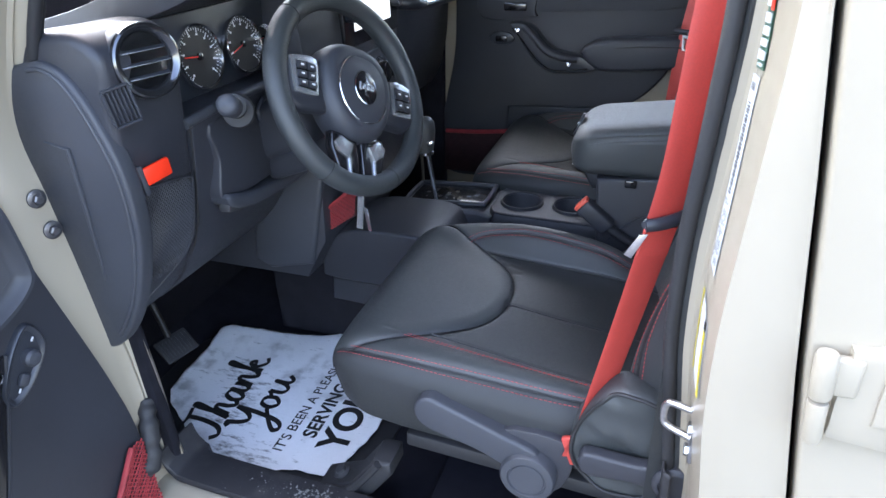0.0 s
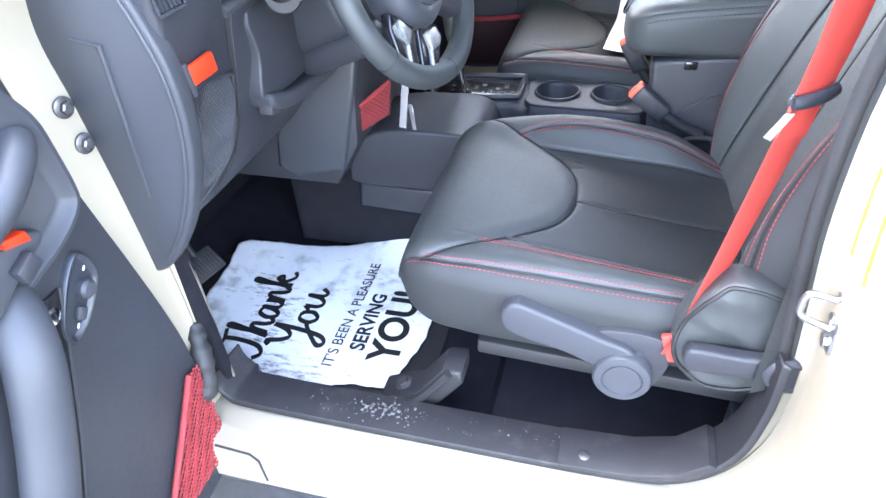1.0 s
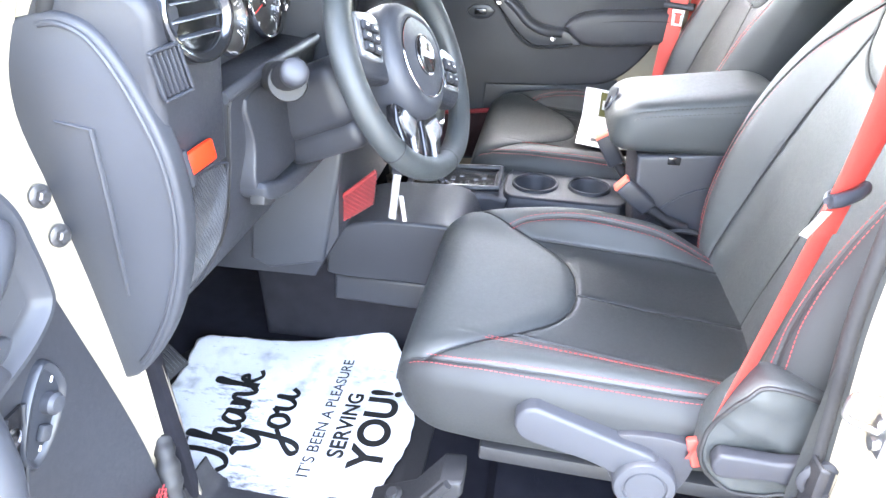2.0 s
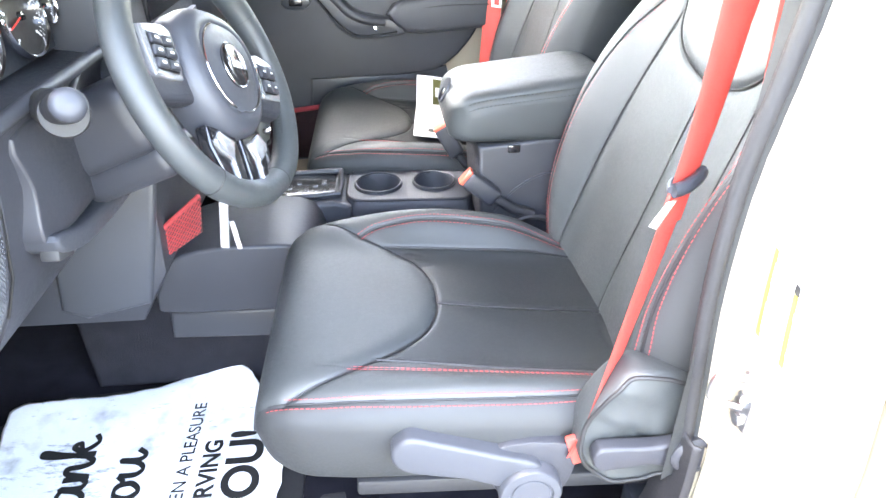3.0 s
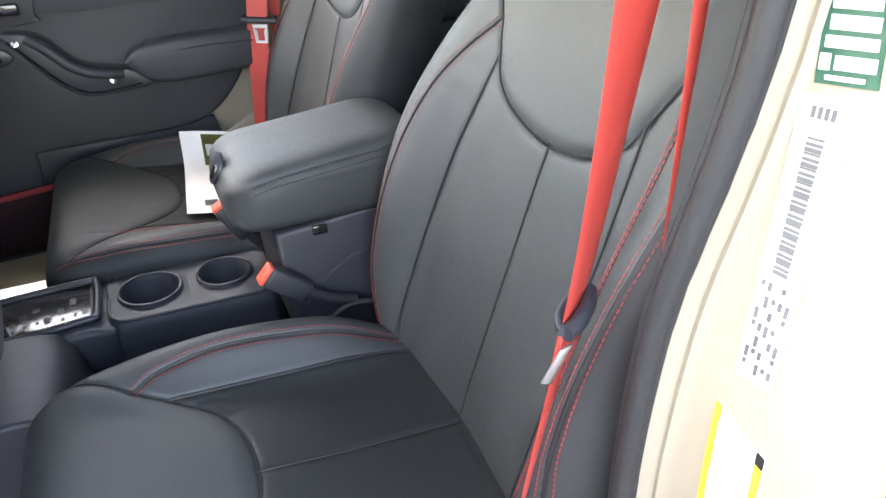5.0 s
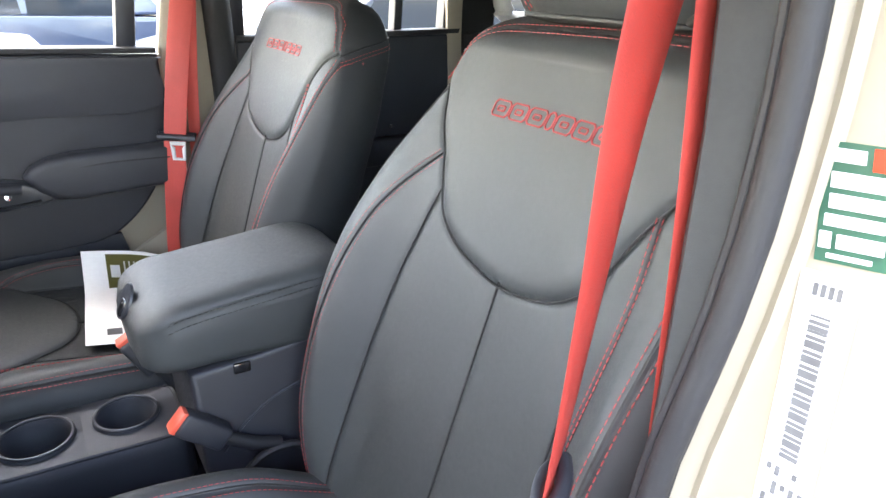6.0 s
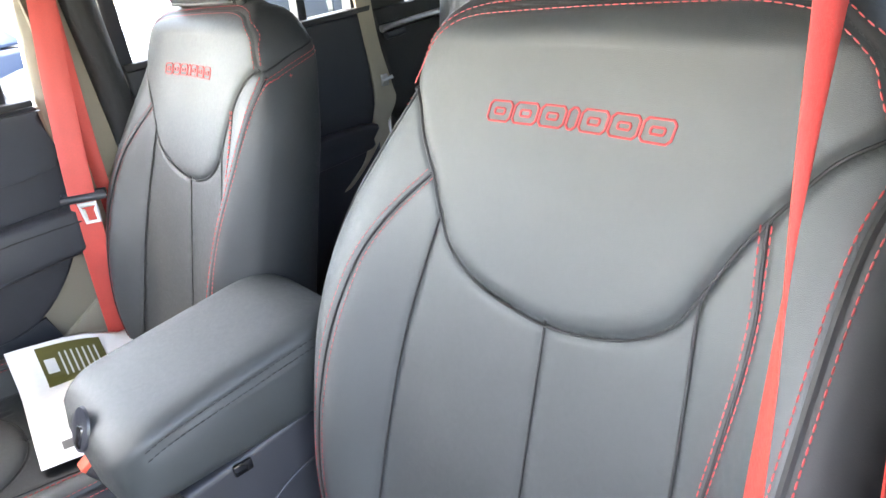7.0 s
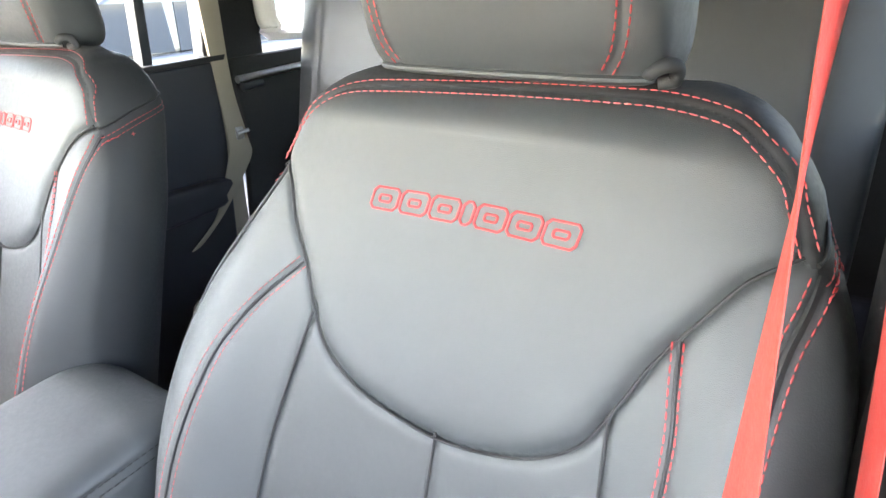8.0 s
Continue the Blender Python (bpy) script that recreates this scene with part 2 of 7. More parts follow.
def tube(points, radius, sides=8, closed=False, bm=None, flat=1.0, cap=True):
    """A tube along points; radius a number or one per point."""
    bm = bm or bmesh.new()
    P = [Vector(p) for p in points]
    n = len(P)
    rad = [radius] * n if isinstance(radius, (int, float)) else list(radius)
    rings, side = [], None
    for i in range(n):
        d = (P[(i + 1) % n] - P[i - 1]) if closed else (P[min(i + 1, n - 1)] - P[max(i - 1, 0)])
        d.normalize()
        if side is None:
            side = d.cross(Vector((0.31, 0.17, 0.93))).normalized()
        side = (side - d * side.dot(d)).normalized()
        up = d.cross(side)
        rings.append([bm.verts.new(P[i] + rad[i] * (math.cos(a) * side + flat * math.sin(a) * up)) for a in (2 * math.pi * k / sides for k in range(sides))])
    for i in range(n if closed else n - 1):
        A, B = rings[i], rings[(i + 1) % n]
        for k in range(sides):
            bm.faces.new((A[k], A[(k + 1) % sides], B[(k + 1) % sides], B[k]))
    if not closed and cap:
        bm.faces.new(rings[0][::-1]), bm.faces.new(rings[-1])
    return bm


def lathe(profile, m, sides=40, bm=None):
    """A profile of (radius, height) turned round the z axis, then posed by m."""
    bm = bm or bmesh.new()
    t = bmesh.new()
    rings = []
    for r, h in profile:
        rings.append([t.verts.new((max(r, 1e-5) * math.cos(a), max(r, 1e-5) * math.sin(a), h)) for a in (2 * math.pi * k / sides for k in range(sides))])
    for A, B in zip(rings, rings[1:]):
        for k in range(sides):
            t.faces.new((A[k], A[(k + 1) % sides], B[(k + 1) % sides], B[k]))
    if profile[0][0] > 1e-4:
        t.faces.new(rings[0][::-1])
    if profile[-1][0] > 1e-4:
        t.faces.new(rings[-1])
    bmesh.ops.transform(t, matrix=m, verts=t.verts)
    return join(bm, t)


def loft(rings, bm=None, cap=True):
    """A skin over closed rings of equal length, closed at the last one."""
    bm = bm or bmesh.new()
    V = [[bm.verts.new(p) for p in r] for r in rings]
    n = len(V[0])
    for A, B in zip(V, V[1:]):
        for k in range(n):
            bm.faces.new((A[k], A[(k + 1) % n], B[(k + 1) % n], B[k]))
    if cap:
        bm.faces.new(V[-1])
    return bm


def toward(at, n, up=(0, 0, 1)):
    """A pose whose z axis points along n, its y axis as near up as it can."""
    z = Vector(n).normalized()
    x = Vector(up).cross(z).normalized()
    y = z.cross(x)
    return Matrix.Translation(at) @ Matrix((x, y, z)).transposed().to_4x4()


def ribbon(points, wides, width, thick=0.0014):
    """A strap along points, its flat side set by a width direction for each point."""
    bm = bmesh.new()
    P = [Vector(p) for p in points]
    rings = []
    for i, p in enumerate(P):
        d = (P[min(i + 1, len(P) - 1)] - P[max(i - 1, 0)]).normalized()
        w = Vector(wides[i])
        w = (w - d * w.dot(d)).normalized()
        u = d.cross(w)
        rings.append([bm.verts.new(p + w * a * width + u * b * thick) for a, b in ((-0.5, 0), (-0.46, -0.5), (-0.15, -0.62), (0.15, -0.62), (0.46, -0.5), (0.5, 0), (0.46, 0.5), (0.15, 0.62), (-0.15, 0.62), (-0.46, 0.5))])
    for A, B in zip(rings, rings[1:]):
        for k in range(10):
            bm.faces.new((A[k], A[(k + 1) % 10], B[(k + 1) % 10], B[k]))
    bm.faces.new(rings[0][::-1]), bm.faces.new(rings[-1])
    return bm


def lerp(x, xs, ys):
    return np.interp(x, xs, ys)


def soft_lerp(x, xs, ys):
    """Interpolation through knots with a smooth slope."""
    xs, ys, x = np.array(xs, float), np.array(ys, float), np.asarray(x, float)
    m = np.gradient(ys, xs)
    i = np.clip(np.searchsorted(xs, x) - 1, 0, len(xs) - 2)
    h = xs[i + 1] - xs[i]
    t = np.clip((x - xs[i]) / h, 0, 1)
    return (2 * t**3 - 3 * t**2 + 1) * ys[i] + (t**3 - 2 * t**2 + t) * h * m[i] + (-2 * t**3 + 3 * t**2) * ys[i + 1] + (t**3 - t**2) * h * m[i + 1]


def to_line(P, line):
    """Distance of points P to a polyline, both in 3D or 2D."""
    best = np.full(len(P), 1e9)
    for a, b in zip(line[:-1], line[1:]):
        ab = b - a
        t = np.clip(((P - a) @ ab) / max(ab @ ab, 1e-12), 0, 1)
        best = np.minimum(best, np.linalg.norm(P - a - t[:, None] * ab, axis=1))
    return best


def inside(y, b, poly):
    """Which of the points (y, b) lie in a polygon."""
    res = np.zeros(len(y), bool)
    n = len(poly)
    for i in range(n):
        (y1, b1), (y2, b2) = poly[i], poly[(i + 1) % n]
        hit = ((b1 > b) != (b2 > b)) & (y < (y2 - y1) * (b - b1) / (b2 - b1 + 1e-12) + y1)
        res ^= hit
    return res


def upholstered(name, surf, wide, bs, seams, pads, material, parent, label="", n_front=210, n_back=26, insert=None, facing=None):
    """A stuffed leather body. surf(s, b, back) gives its skin; seams are lines in (y, b) pressed into the front, pads are proud panels."""
    a = np.linspace(-1, 1, n_front)
    s_front = np.sin(a * math.pi / 2) * 0.55 + a * 0.45
    s_back = -np.sin(np.linspace(-1, 1, n_back)[1:-1] * math.pi / 2)
    rows = len(bs)
    S, Bf = np.meshgrid(s_front, bs)
    front = surf(S.ravel(), Bf.ravel(), False)
    du = np.gradient(front.reshape(rows, n_front, 3), axis=1)
    dv = np.gradient(front.reshape(rows, n_front, 3), axis=0)
    nrm = np.cross(du, dv).reshape(-1, 3)
    nrm /= np.linalg.norm(nrm, axis=1, keepdims=True) + 1e-9
    mid = front.mean(0)
    if ((front - mid) * nrm).sum() < 0:
        nrm = -nrm
    y, b = S.ravel() * wide(Bf.ravel()), Bf.ravel()
    off = np.zeros(len(front))
    for poly, rise, ease in pads:
        ins = inside(y, b, poly)
        d = to_line(np.c_[y, b], np.array(list(poly) + [poly[0]]))
        off += np.where(ins, rise * np.clip(d / ease, 0, 1) * (2 - np.clip(d / ease, 0, 1)), 0)
    for line, depth, sigma in seams:
        L = np.array(line)
        L3 = surf(L[:, 0] / wide(L[:, 1]), L[:, 1], False)
        near = to_line(front, L3)
        off -= depth * 0.55 * np.exp(-((near / sigma) ** 2)) + depth * 0.14 * np.exp(-((near / (sigma * 3.0)) ** 2))
    front = front + nrm * off[:, None]
    Sb, Bb = np.meshgrid(s_back, bs)
    back = surf(Sb.ravel(), Bb.ravel(), True)
    nb = len(s_back)
    V = np.concatenate([front.reshape(rows, n_front, 3), back.reshape(rows, nb, 3)], axis=1)
    n = n_front + nb
    faces = []
    for r in range(rows - 1):
        o, p = r * n, (r + 1) * n
        faces += [(o + k, o + (k + 1) % n, p + (k + 1) % n, p + k) for k in range(n)]
    faces.append(tuple(range(n))[::-1])
    faces.append(tuple(range((rows - 1) * n, rows * n)))
    ob = mk(name, V.reshape(-1, 3), faces, material, parent, label, smooth=60)
    if insert:
        ob.data.materials.append(insert[1])
        hit = inside(y, b, insert[0]).reshape(rows, n_front)
        for r in range(rows - 1):
            for k in range(n_front - 1):
                if hit[r, k]:
                    ob.data.polygons[r * n + k].material_index = 1
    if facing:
        # leather on the front panel only, shade-darkened vinyl on the sides, top and behind
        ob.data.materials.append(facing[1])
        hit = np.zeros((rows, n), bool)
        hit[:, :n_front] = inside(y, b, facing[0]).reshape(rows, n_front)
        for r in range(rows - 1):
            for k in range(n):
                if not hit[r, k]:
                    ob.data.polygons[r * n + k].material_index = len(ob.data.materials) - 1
    bm = bmesh.new()
    bm.from_mesh(ob.data)
    bmesh.ops.recalc_face_normals(bm, faces=bm.faces[:])
    bm.to_mesh(ob.data)
    bm.free()
    return ob


def seam_lines(surf, wide, lines, parent, sink=0.0012, radius=0.0013, out=(-1, 0, 0.2)):
    """The dark folded seam in the bottom of each groove, one part each."""
    for line in lines:
        L = smooth_line(line, 6) if len(line) < 30 else np.array(line)
        P = surf(L[:, 0] / wide(L[:, 1]), L[:, 1], False)
        e = 1e-4
        N = np.cross(surf((L[:, 0] + e) / wide(L[:, 1]), L[:, 1], False) - P, surf(L[:, 0] / wide(L[:, 1] + e), L[:, 1] + e, False) - P)
        N /= np.linalg.norm(N, axis=1, keepdims=True) + 1e-12
        N = N * np.where(N @ np.array(out) < 0, -1.0, 1.0)[:, None]
        part("seam", tube(P - N * sink, radius, 6), BLACK_THREAD, parent)


def stitches(name, surf, wide, lines, material, parent, pitch=0.0070, long=0.0054, thick=0.0013, lift=0.0005, out=(-1, 0, 0.2)):
    """Rows of single thread stitches lying on an upholstered skin."""
    verts, faces = [], []
    for line in lines:
        L = smooth_line(line, 10)
        P = surf(L[:, 0] / wide(L[:, 1]), L[:, 1], False)
        step = np.r_[0, np.cumsum(np.linalg.norm(np.diff(P, axis=0), axis=1))]
        marks = np.arange(pitch / 2, step[-1], pitch)
        yy, bb = np.interp(marks, step, L[:, 0]), np.interp(marks, step, L[:, 1])
        C = surf(yy / wide(bb), bb, False)
        e = 1e-4
        A1, A2 = surf((yy + e) / wide(bb), bb, False), surf(yy / wide(bb + e), bb + e, False)
        N = np.cross(A1 - C, A2 - C)
        N /= np.linalg.norm(N, axis=1, keepdims=True) + 1e-12
        T = np.gradient(C, axis=0)
        T /= np.linalg.norm(T, axis=1, keepdims=True) + 1e-12
        N = N * np.where(N @ np.array(out) < 0, -1.0, 1.0)[:, None]
        W = np.cross(N, T)
        for c, t, w, nn in zip(C, T, W, N):
            o = len(verts)
            c = c + nn * lift
            for end, r in ((-0.5, 0.45), (-0.25, 1.0), (0.25, 1.0), (0.5, 0.45)):
                for x, z in ((-1, 0), (0, 1), (1, 0), (0, -1)):
                    verts.append(c + t * end * long + (w * x + nn * z) * thick * 0.5 * r)
            for k in range(3):
                faces += [(o + 4 * k + i, o + 4 * k + (i + 1) % 4, o + 4 * k + 4 + (i + 1) % 4, o + 4 * k + 4 + i) for i in range(4)]
    return tagged(mk(name, verts, faces, material, parent, smooth=80), kind="stuff")



def stitch_run(name, runs, out, material, parent, pitch=0.0070, long=0.0054, thick=0.0013):
    """Rows of thread stitches along lines in space that face one way."""
    bm = bmesh.new()
    for run in runs:
        step = np.r_[0, np.cumsum(np.linalg.norm(np.diff(run, axis=0), axis=1))]
        at = lambda d: Vector([float(np.interp(d, step, run[:, i])) for i in range(3)]) + Vector(out).normalized() * thick * 0.4
        for d in np.arange(pitch / 2, step[-1] - pitch / 2, pitch):
            tube([at(d - long / 2), at(d - long / 4), at(d + long / 4), at(d + long / 2)], [thick * 0.25, thick * 0.5, thick * 0.5, thick * 0.25], 5, False, bm)
    return tagged(part(name, bm, material, parent), kind="stuff")


# ---- ground and body shell ----
ground = mk("ground", [(-60, -60, 0), (60, -60, 0), (60, 60, 0), (-60, 60, 0)], [(0, 1, 2, 3)], ASPHALT, None, "wet dark asphalt of a car lot", 0)
tagged(ground, category="ground", kind="structure")

DOOR_HOLE = smooth_line([(-0.90, 0.735), (-0.50, 0.730), (-0.22, 0.735), (-0.12, 0.765), (-0.068, 0.86), (-0.058, 0.98), (-0.068, 1.10), (-0.080, 1.22), (-0.082, 1.34),
                         (-0.076, 1.48), (-0.072, 1.62), (-0.085, 1.72), (-0.13, 1.80), (-0.22, 1.845), (-0.45, 1.85), (-0.66, 1.83), (-0.80, 1.70), (-0.91, 1.53),
                         (-0.955, 1.42), (-0.946, 1.32), (-0.932, 1.19), (-0.922, 1.03), (-0.920, 0.85), (-0.918, 0.76)], 6, closed=True)


def lean(z):
    """How far the opening lies further out at a height."""
    return float(np.interp(z, [0.95, 1.2, 1.30, 1.37, 1.41, 1.45, 1.50, 1.55, 1.62, 1.8], [0.0, 0.009, 0.010, 0.0115, 0.0150, 0.021, 0.028, 0.032, 0.033, 0.031]))


def grown(line, d):
    """The outline pushed outwards by d."""
    P = np.array(line)
    if (P[:, 0] * np.roll(P[:, 1], -1) - np.roll(P[:, 0], -1) * P[:, 1]).sum() < 0:
        d = -d
    t = np.roll(P, -1, 0) - np.roll(P, 1, 0)
    n = np.c_[t[:, 1], -t[:, 0]] / (np.linalg.norm(t, axis=1, keepdims=True) + 1e-9)
    return P + n * d


def gap_x(z):
    """The gap ahead of the rear door."""
    return float(np.interp(z, [0.6, 0.97, 1.1, 1.2, 1.3, 1.4, 1.47, 1.6, 1.88], [0.066, 0.060, 0.050, 0.035, 0.021, 0.009, 0.001, -0.016, -0.042]))


HOLE_REAR = tuple(zip(*sorted((z, x) for x, z in DOOR_HOLE if x > -0.15 and 0.85 < z < 1.78)))


def flare(x):
    """The outer skin stands further out towards the rear door."""
    t = max(0.0, min(1.0, (x + 0.55) / 0.35))
    return 0.032 * t * t * (3 - 2 * t)


def side_shell(name, sign, material, label):
    """A body side with its door opening: inner lip, stepped jamb and outer skin."""
    loops = [(0.002, 0.650, 1), (0.0, 0.656, 1), (0.010, 0.661, 1), (0.022, 0.674, 0.8), (0.0195, 0.680, 0.75), (0.0235, 0.687, 0.7), (0.0235, 0.700, 0.4), (0.027, 0.752, 0), (0.034, 0.762, 0), (0.05, 0.766, 0)]
    rings = []
    for d, y, k in loops:
        rings.append([(x, sign * (y + k * lean(z) + flare(x) * max(0.0, min(1.0, (y - 0.752) / 0.010))), z) for x, z in grown(DOOR_HOLE, d)])
    rings.append([(max(-1.06, min(gap_x(z) - 0.004, x)), sign * (0.768 + flare(x)), z) for x, z in grown(DOOR_HOLE, 0.06)])
    rings.append([(x, sign * (0.768 + flare(x)), z) for x, z in far_outline(rings[-1])])
    rings.append([(x, sign * (0.740 + flare(x)), z) for x, y, z in rings[-1]])
    n = len(DOOR_HOLE)
    verts = [v for r in rings for v in r]
    faces = [(r * n + k, r * n + (k + 1) % n, (r + 1) * n + (k + 1) % n, (r + 1) * n + k) for r in range(len(rings) - 1) for k in range(n)]
    ob = mk(name, verts, faces, material, None, label, 35)
    m = ob.modifiers.new("thick", "SOLIDIFY")
    m.thickness, m.offset = 0.0012, 0.0
    return ob


def far_outline(far):
    """The skin's outer bounds: the front wing edge, the sill's foot, the rear door gap and the roof."""
    out = []
    for x, y, z in far:
        if z < 0.80 and -0.95 < x < -0.1:
            out.append((x, 0.62))
        elif x > -0.12:
            out.append((gap_x(z) - 0.003, min(max(z, 0.62), 1.86)) if z > 0.80 else (0.066, 0.62))
        elif z > 1.80:
            out.append((x, 1.88))
        else:
            out.append((-1.08 + 0.0 * z, min(z, 1.88)) if z > 0.80 else (-1.08, 0.62))
    return out


wall_left = tagged(side_shell("wall_left", -1, PAINT, "sand beige painted body side with door opening"), category="car body", kind="structure")
wall_right = tagged(side_shell("wall_right", 1, PAINT, "sand beige painted body side behind closed door"), category="car body", kind="structure")

# sill foot, turned under, with a pressed seam
sill = part("sill_panel", prism([(-0.740, 0.60), (-0.757, 0.625), (-0.745, 0.70), (-0.70, 0.724), (-0.66, 0.722), (-0.64, 0.58), (-0.72, 0.59)], -1.05, 0.05, "x", 0.004), PAINT, None, "sand beige painted door sill")
tagged(sill, category="car body", kind="structure")

floor = part("floor", prism([(-1.40, 0.74), (-1.22, 0.655), (-0.47, 0.650), (-0.455, 0.675), (1.80, 0.675), (1.80, 0.62), (-1.40, 0.60)], -0.700, 0.700, "y", 0.006), CARPET, None, "black carpeted car floor")
tagged(floor, category="floor", kind="structure")
firewall = part("wall_front", prism([(-1.42, 0.60), (-1.30, 0.70), (-1.22, 1.2), (-1.25, 1.56), (-1.30, 1.56), (-1.44, 1.0)], -0.70, 0.70, "y", 0.004), CARPET, None, "black carpeted firewall")
tagged(firewall, category="wall", kind="structure")
ceiling = part("ceiling", box((2.9, 1.50, 0.03), (0.42, 0, 1.895), 0.01), HEADLINER, None, "black hardtop roof lining")
tagged(ceiling, category="ceiling", kind="structure")
under = part("underbody", box((3.0, 1.30, 0.06), (0.1, 0, 0.55), 0.01), RUBBER, None, "dark underbody of the car")
tagged(under, category="car body", kind="structure")

notch = part("sill_notch", tube([(-0.905, -0.7695, 0.712), (-0.840, -0.7695, 0.706), (-0.826, -0.7695, 0.690), (-0.822, -0.7695, 0.634)], 0.0022, 8), RUBBER, None, "dark pressed notch in the painted sill")
tagged(notch, category="seam", kind="structure")
rail = thing("rock_rail", (-0.5, -0.72, 0.5), "black steel rock rail below the sill", "rock rail")
part("tube", tube([(-1.25, -0.700, 0.545), (0.8, -0.700, 0.545)], 0.030, 16), SATIN, rail)
for x in (-0.9, -0.2, 0.5):
    part("bracket", box((0.05, 0.10, 0.03), (x, -0.65, 0.555), 0.006), SATIN, rail)
kick = part("kick_panel", prism([(-1.22, 0.665), (-0.925, 0.665), (-0.918, 0.80), (-0.922, 1.06), (-1.22, 1.10)], -0.672, -0.648, "y", 0.008), CARPET, None, "black carpeted kick panel ahead of the door opening")
tagged(kick, category="trim", kind="structure")

# black scuff plate on the sill with its turned-up rear end
scuff = thing("scuff_plate", (-0.55, -0.66, 0.73), "scuffed black plastic sill plate along the door opening", "sill plate")
prof = smooth_line([(-0.93, 0.790), (-0.915, 0.752), (-0.86, 0.738), (-0.55, 0.735), (-0.25, 0.737), (-0.145, 0.757), (-0.083, 0.83), (-0.064, 0.93), (-0.064, 1.03)], 8)
verts, faces = [], []
for x, z in prof:
    rise = max(0.0, (x + 0.30) / 0.25)
    inner = -0.615 if x > -0.9 else -0.60
    for y, dz in ((inner, -0.03), (inner - 0.004, 0.0), (-0.64, 0.004), (-0.672, 0.005), (-0.692, 0.003), (-0.697, -0.006)):
        dx = 0.0
        nx, nz = 0.0, 1.0
        verts.append((x - dz * min(rise, 1.0) * 1.0, y, z + dz * (1 - min(rise, 1.0))))
n = 6
faces = [(i * n + k, i * n + k + 1, (i + 1) * n + k + 1, (i + 1) * n + k) for i in range(len(prof) - 1) for k in range(n - 1)]
plate = mk("plate", verts, faces, SCUFF, scuff)
solid = plate.modifiers.new("thick", "SOLIDIFY")
solid.thickness = 0.003
part("end_cap", prism([(-0.325, 0.739), (-0.20, 0.743), (-0.135, 0.765), (-0.10, 0.81), (-0.112, 0.816), (-0.15, 0.775), (-0.21, 0.755), (-0.325, 0.7475)], -0.700, -0.625, "y", 0.003), SCUFF, scuff)
part("clip", lathe([(0.009, 0), (0.009, 0.002), (0.006, 0.0035), (0.0, 0.0035)], toward((-0.285, -0.676, 0.7485), (0, 0, 1), (0, 1, 0)), 16), BOLT, scuff)
rng = random.Random(5)
bm = bmesh.new()
for i in range(260):
    cx, cy, s = ((-0.622, -0.648, 0.020), (-0.605, -0.658, 0.026), (-0.72, -0.662, 0.06), (-0.55, -0.66, 0.12), (-0.36, -0.65, 0.05), (-0.655, -0.652, 0.016))[i % 6]
    x, y = rng.gauss(cx, s), rng.gauss(cy, 0.011)
    r = abs(rng.gauss(0.0, 0.0010)) * (1.0 if i % 6 in (0, 1, 5) else 0.5) + 0.0002
    z = 0.7405
    box((r * 2.4, r * 1.8, 0.0008), (x, min(-0.622, max(-0.688, y)), z), 0.0003, 1, (0, 0, rng.uniform(0, 180)), bm)
tagged(part("dried_mud_specks", bm, mat("pale dried mud", (0.17, 0.17, 0.165), 0.9, var=0.2), None, "pale dried mud specks on the sill plate"), category="dirt", kind="stuff")

# rubber weatherstrip round the driver's opening
strip = thing("weatherstrip", (-0.5, -0.68, 0.74), "grey rubber weatherstrip round the door opening", "weatherstrip")
rim = [(x, -0.661 - lean(z), z) for x, z in grown(DOOR_HOLE, -0.002) if z > (0.99 if x > -0.5 else 1.40)]
part("bulb", tube(rim, 0.0085, 10), RUBBER, strip)
part("lip", tube([(x, y + 0.011, z) for x, y, z in rim], 0.0035, 8), RUBBER, strip, "thin black inner lip")

# inner pillar trims, driver's side
strand_at = lambda z: (float(np.interp(z, [1.2, 1.4, 1.6, 1.75], [-0.086, -0.084, -0.076, -0.080])), float(np.interp(z, [1.2, 1.4, 1.6, 1.75], [-0.668, -0.660, -0.648, -0.635])))
rows = []
for z in np.linspace(0.95, 1.88, 24):
    hx = float(np.interp(z, *HOLE_REAR))
    sx, sy = strand_at(z)
    rows.append([(hx + 0.010, -0.664 - lean(z), z), (hx + 0.004, -0.660 - lean(z), z), (sx, sy - 0.006, z), (sx + 0.006, sy, z), (0.12, -0.645, z), (0.12, -0.668, z), (0.02, -0.668, z)])
n = 7
b_trim = mk("pillar_trim", [v for r in rows for v in r], [(i * n + k, i * n + (k + 1) % n, (i + 1) * n + (k + 1) % n, (i + 1) * n + k) for i in range(23) for k in range(n)] + [tuple(range(n)), tuple(range(23 * n, 24 * n))], TRIM_GREY, None, "grey plastic pillar trim behind the driver seat", 50)
tagged(b_trim, category="pillar trim", kind="structure")

# hinge bolts of the front door and dark liner at the foot of the pillar
for i, (x, y, z) in enumerate([(-0.9680, -0.7200, 1.318), (-0.9620, -0.7170, 1.267)]):
    bolt = thing("hinge_bolt", (x, y, z), "dull grey flanged hinge bolt on beige pillar", "bolt", "door hinge bolts")
    part("flange", lathe([(0.014, 0), (0.014, 0.003), (0.010, 0.005), (0.0, 0.005)], toward((x, y, z), (1, -0.15, 0)), 20), BOLT, bolt)
    part("head", lathe([(0.009, 0.004), (0.0085, 0.010), (0.006, 0.0115), (0.0, 0.0115)], toward((x, y, z), (1, -0.15, 0)), 6), BOLT, bolt, smooth=20)

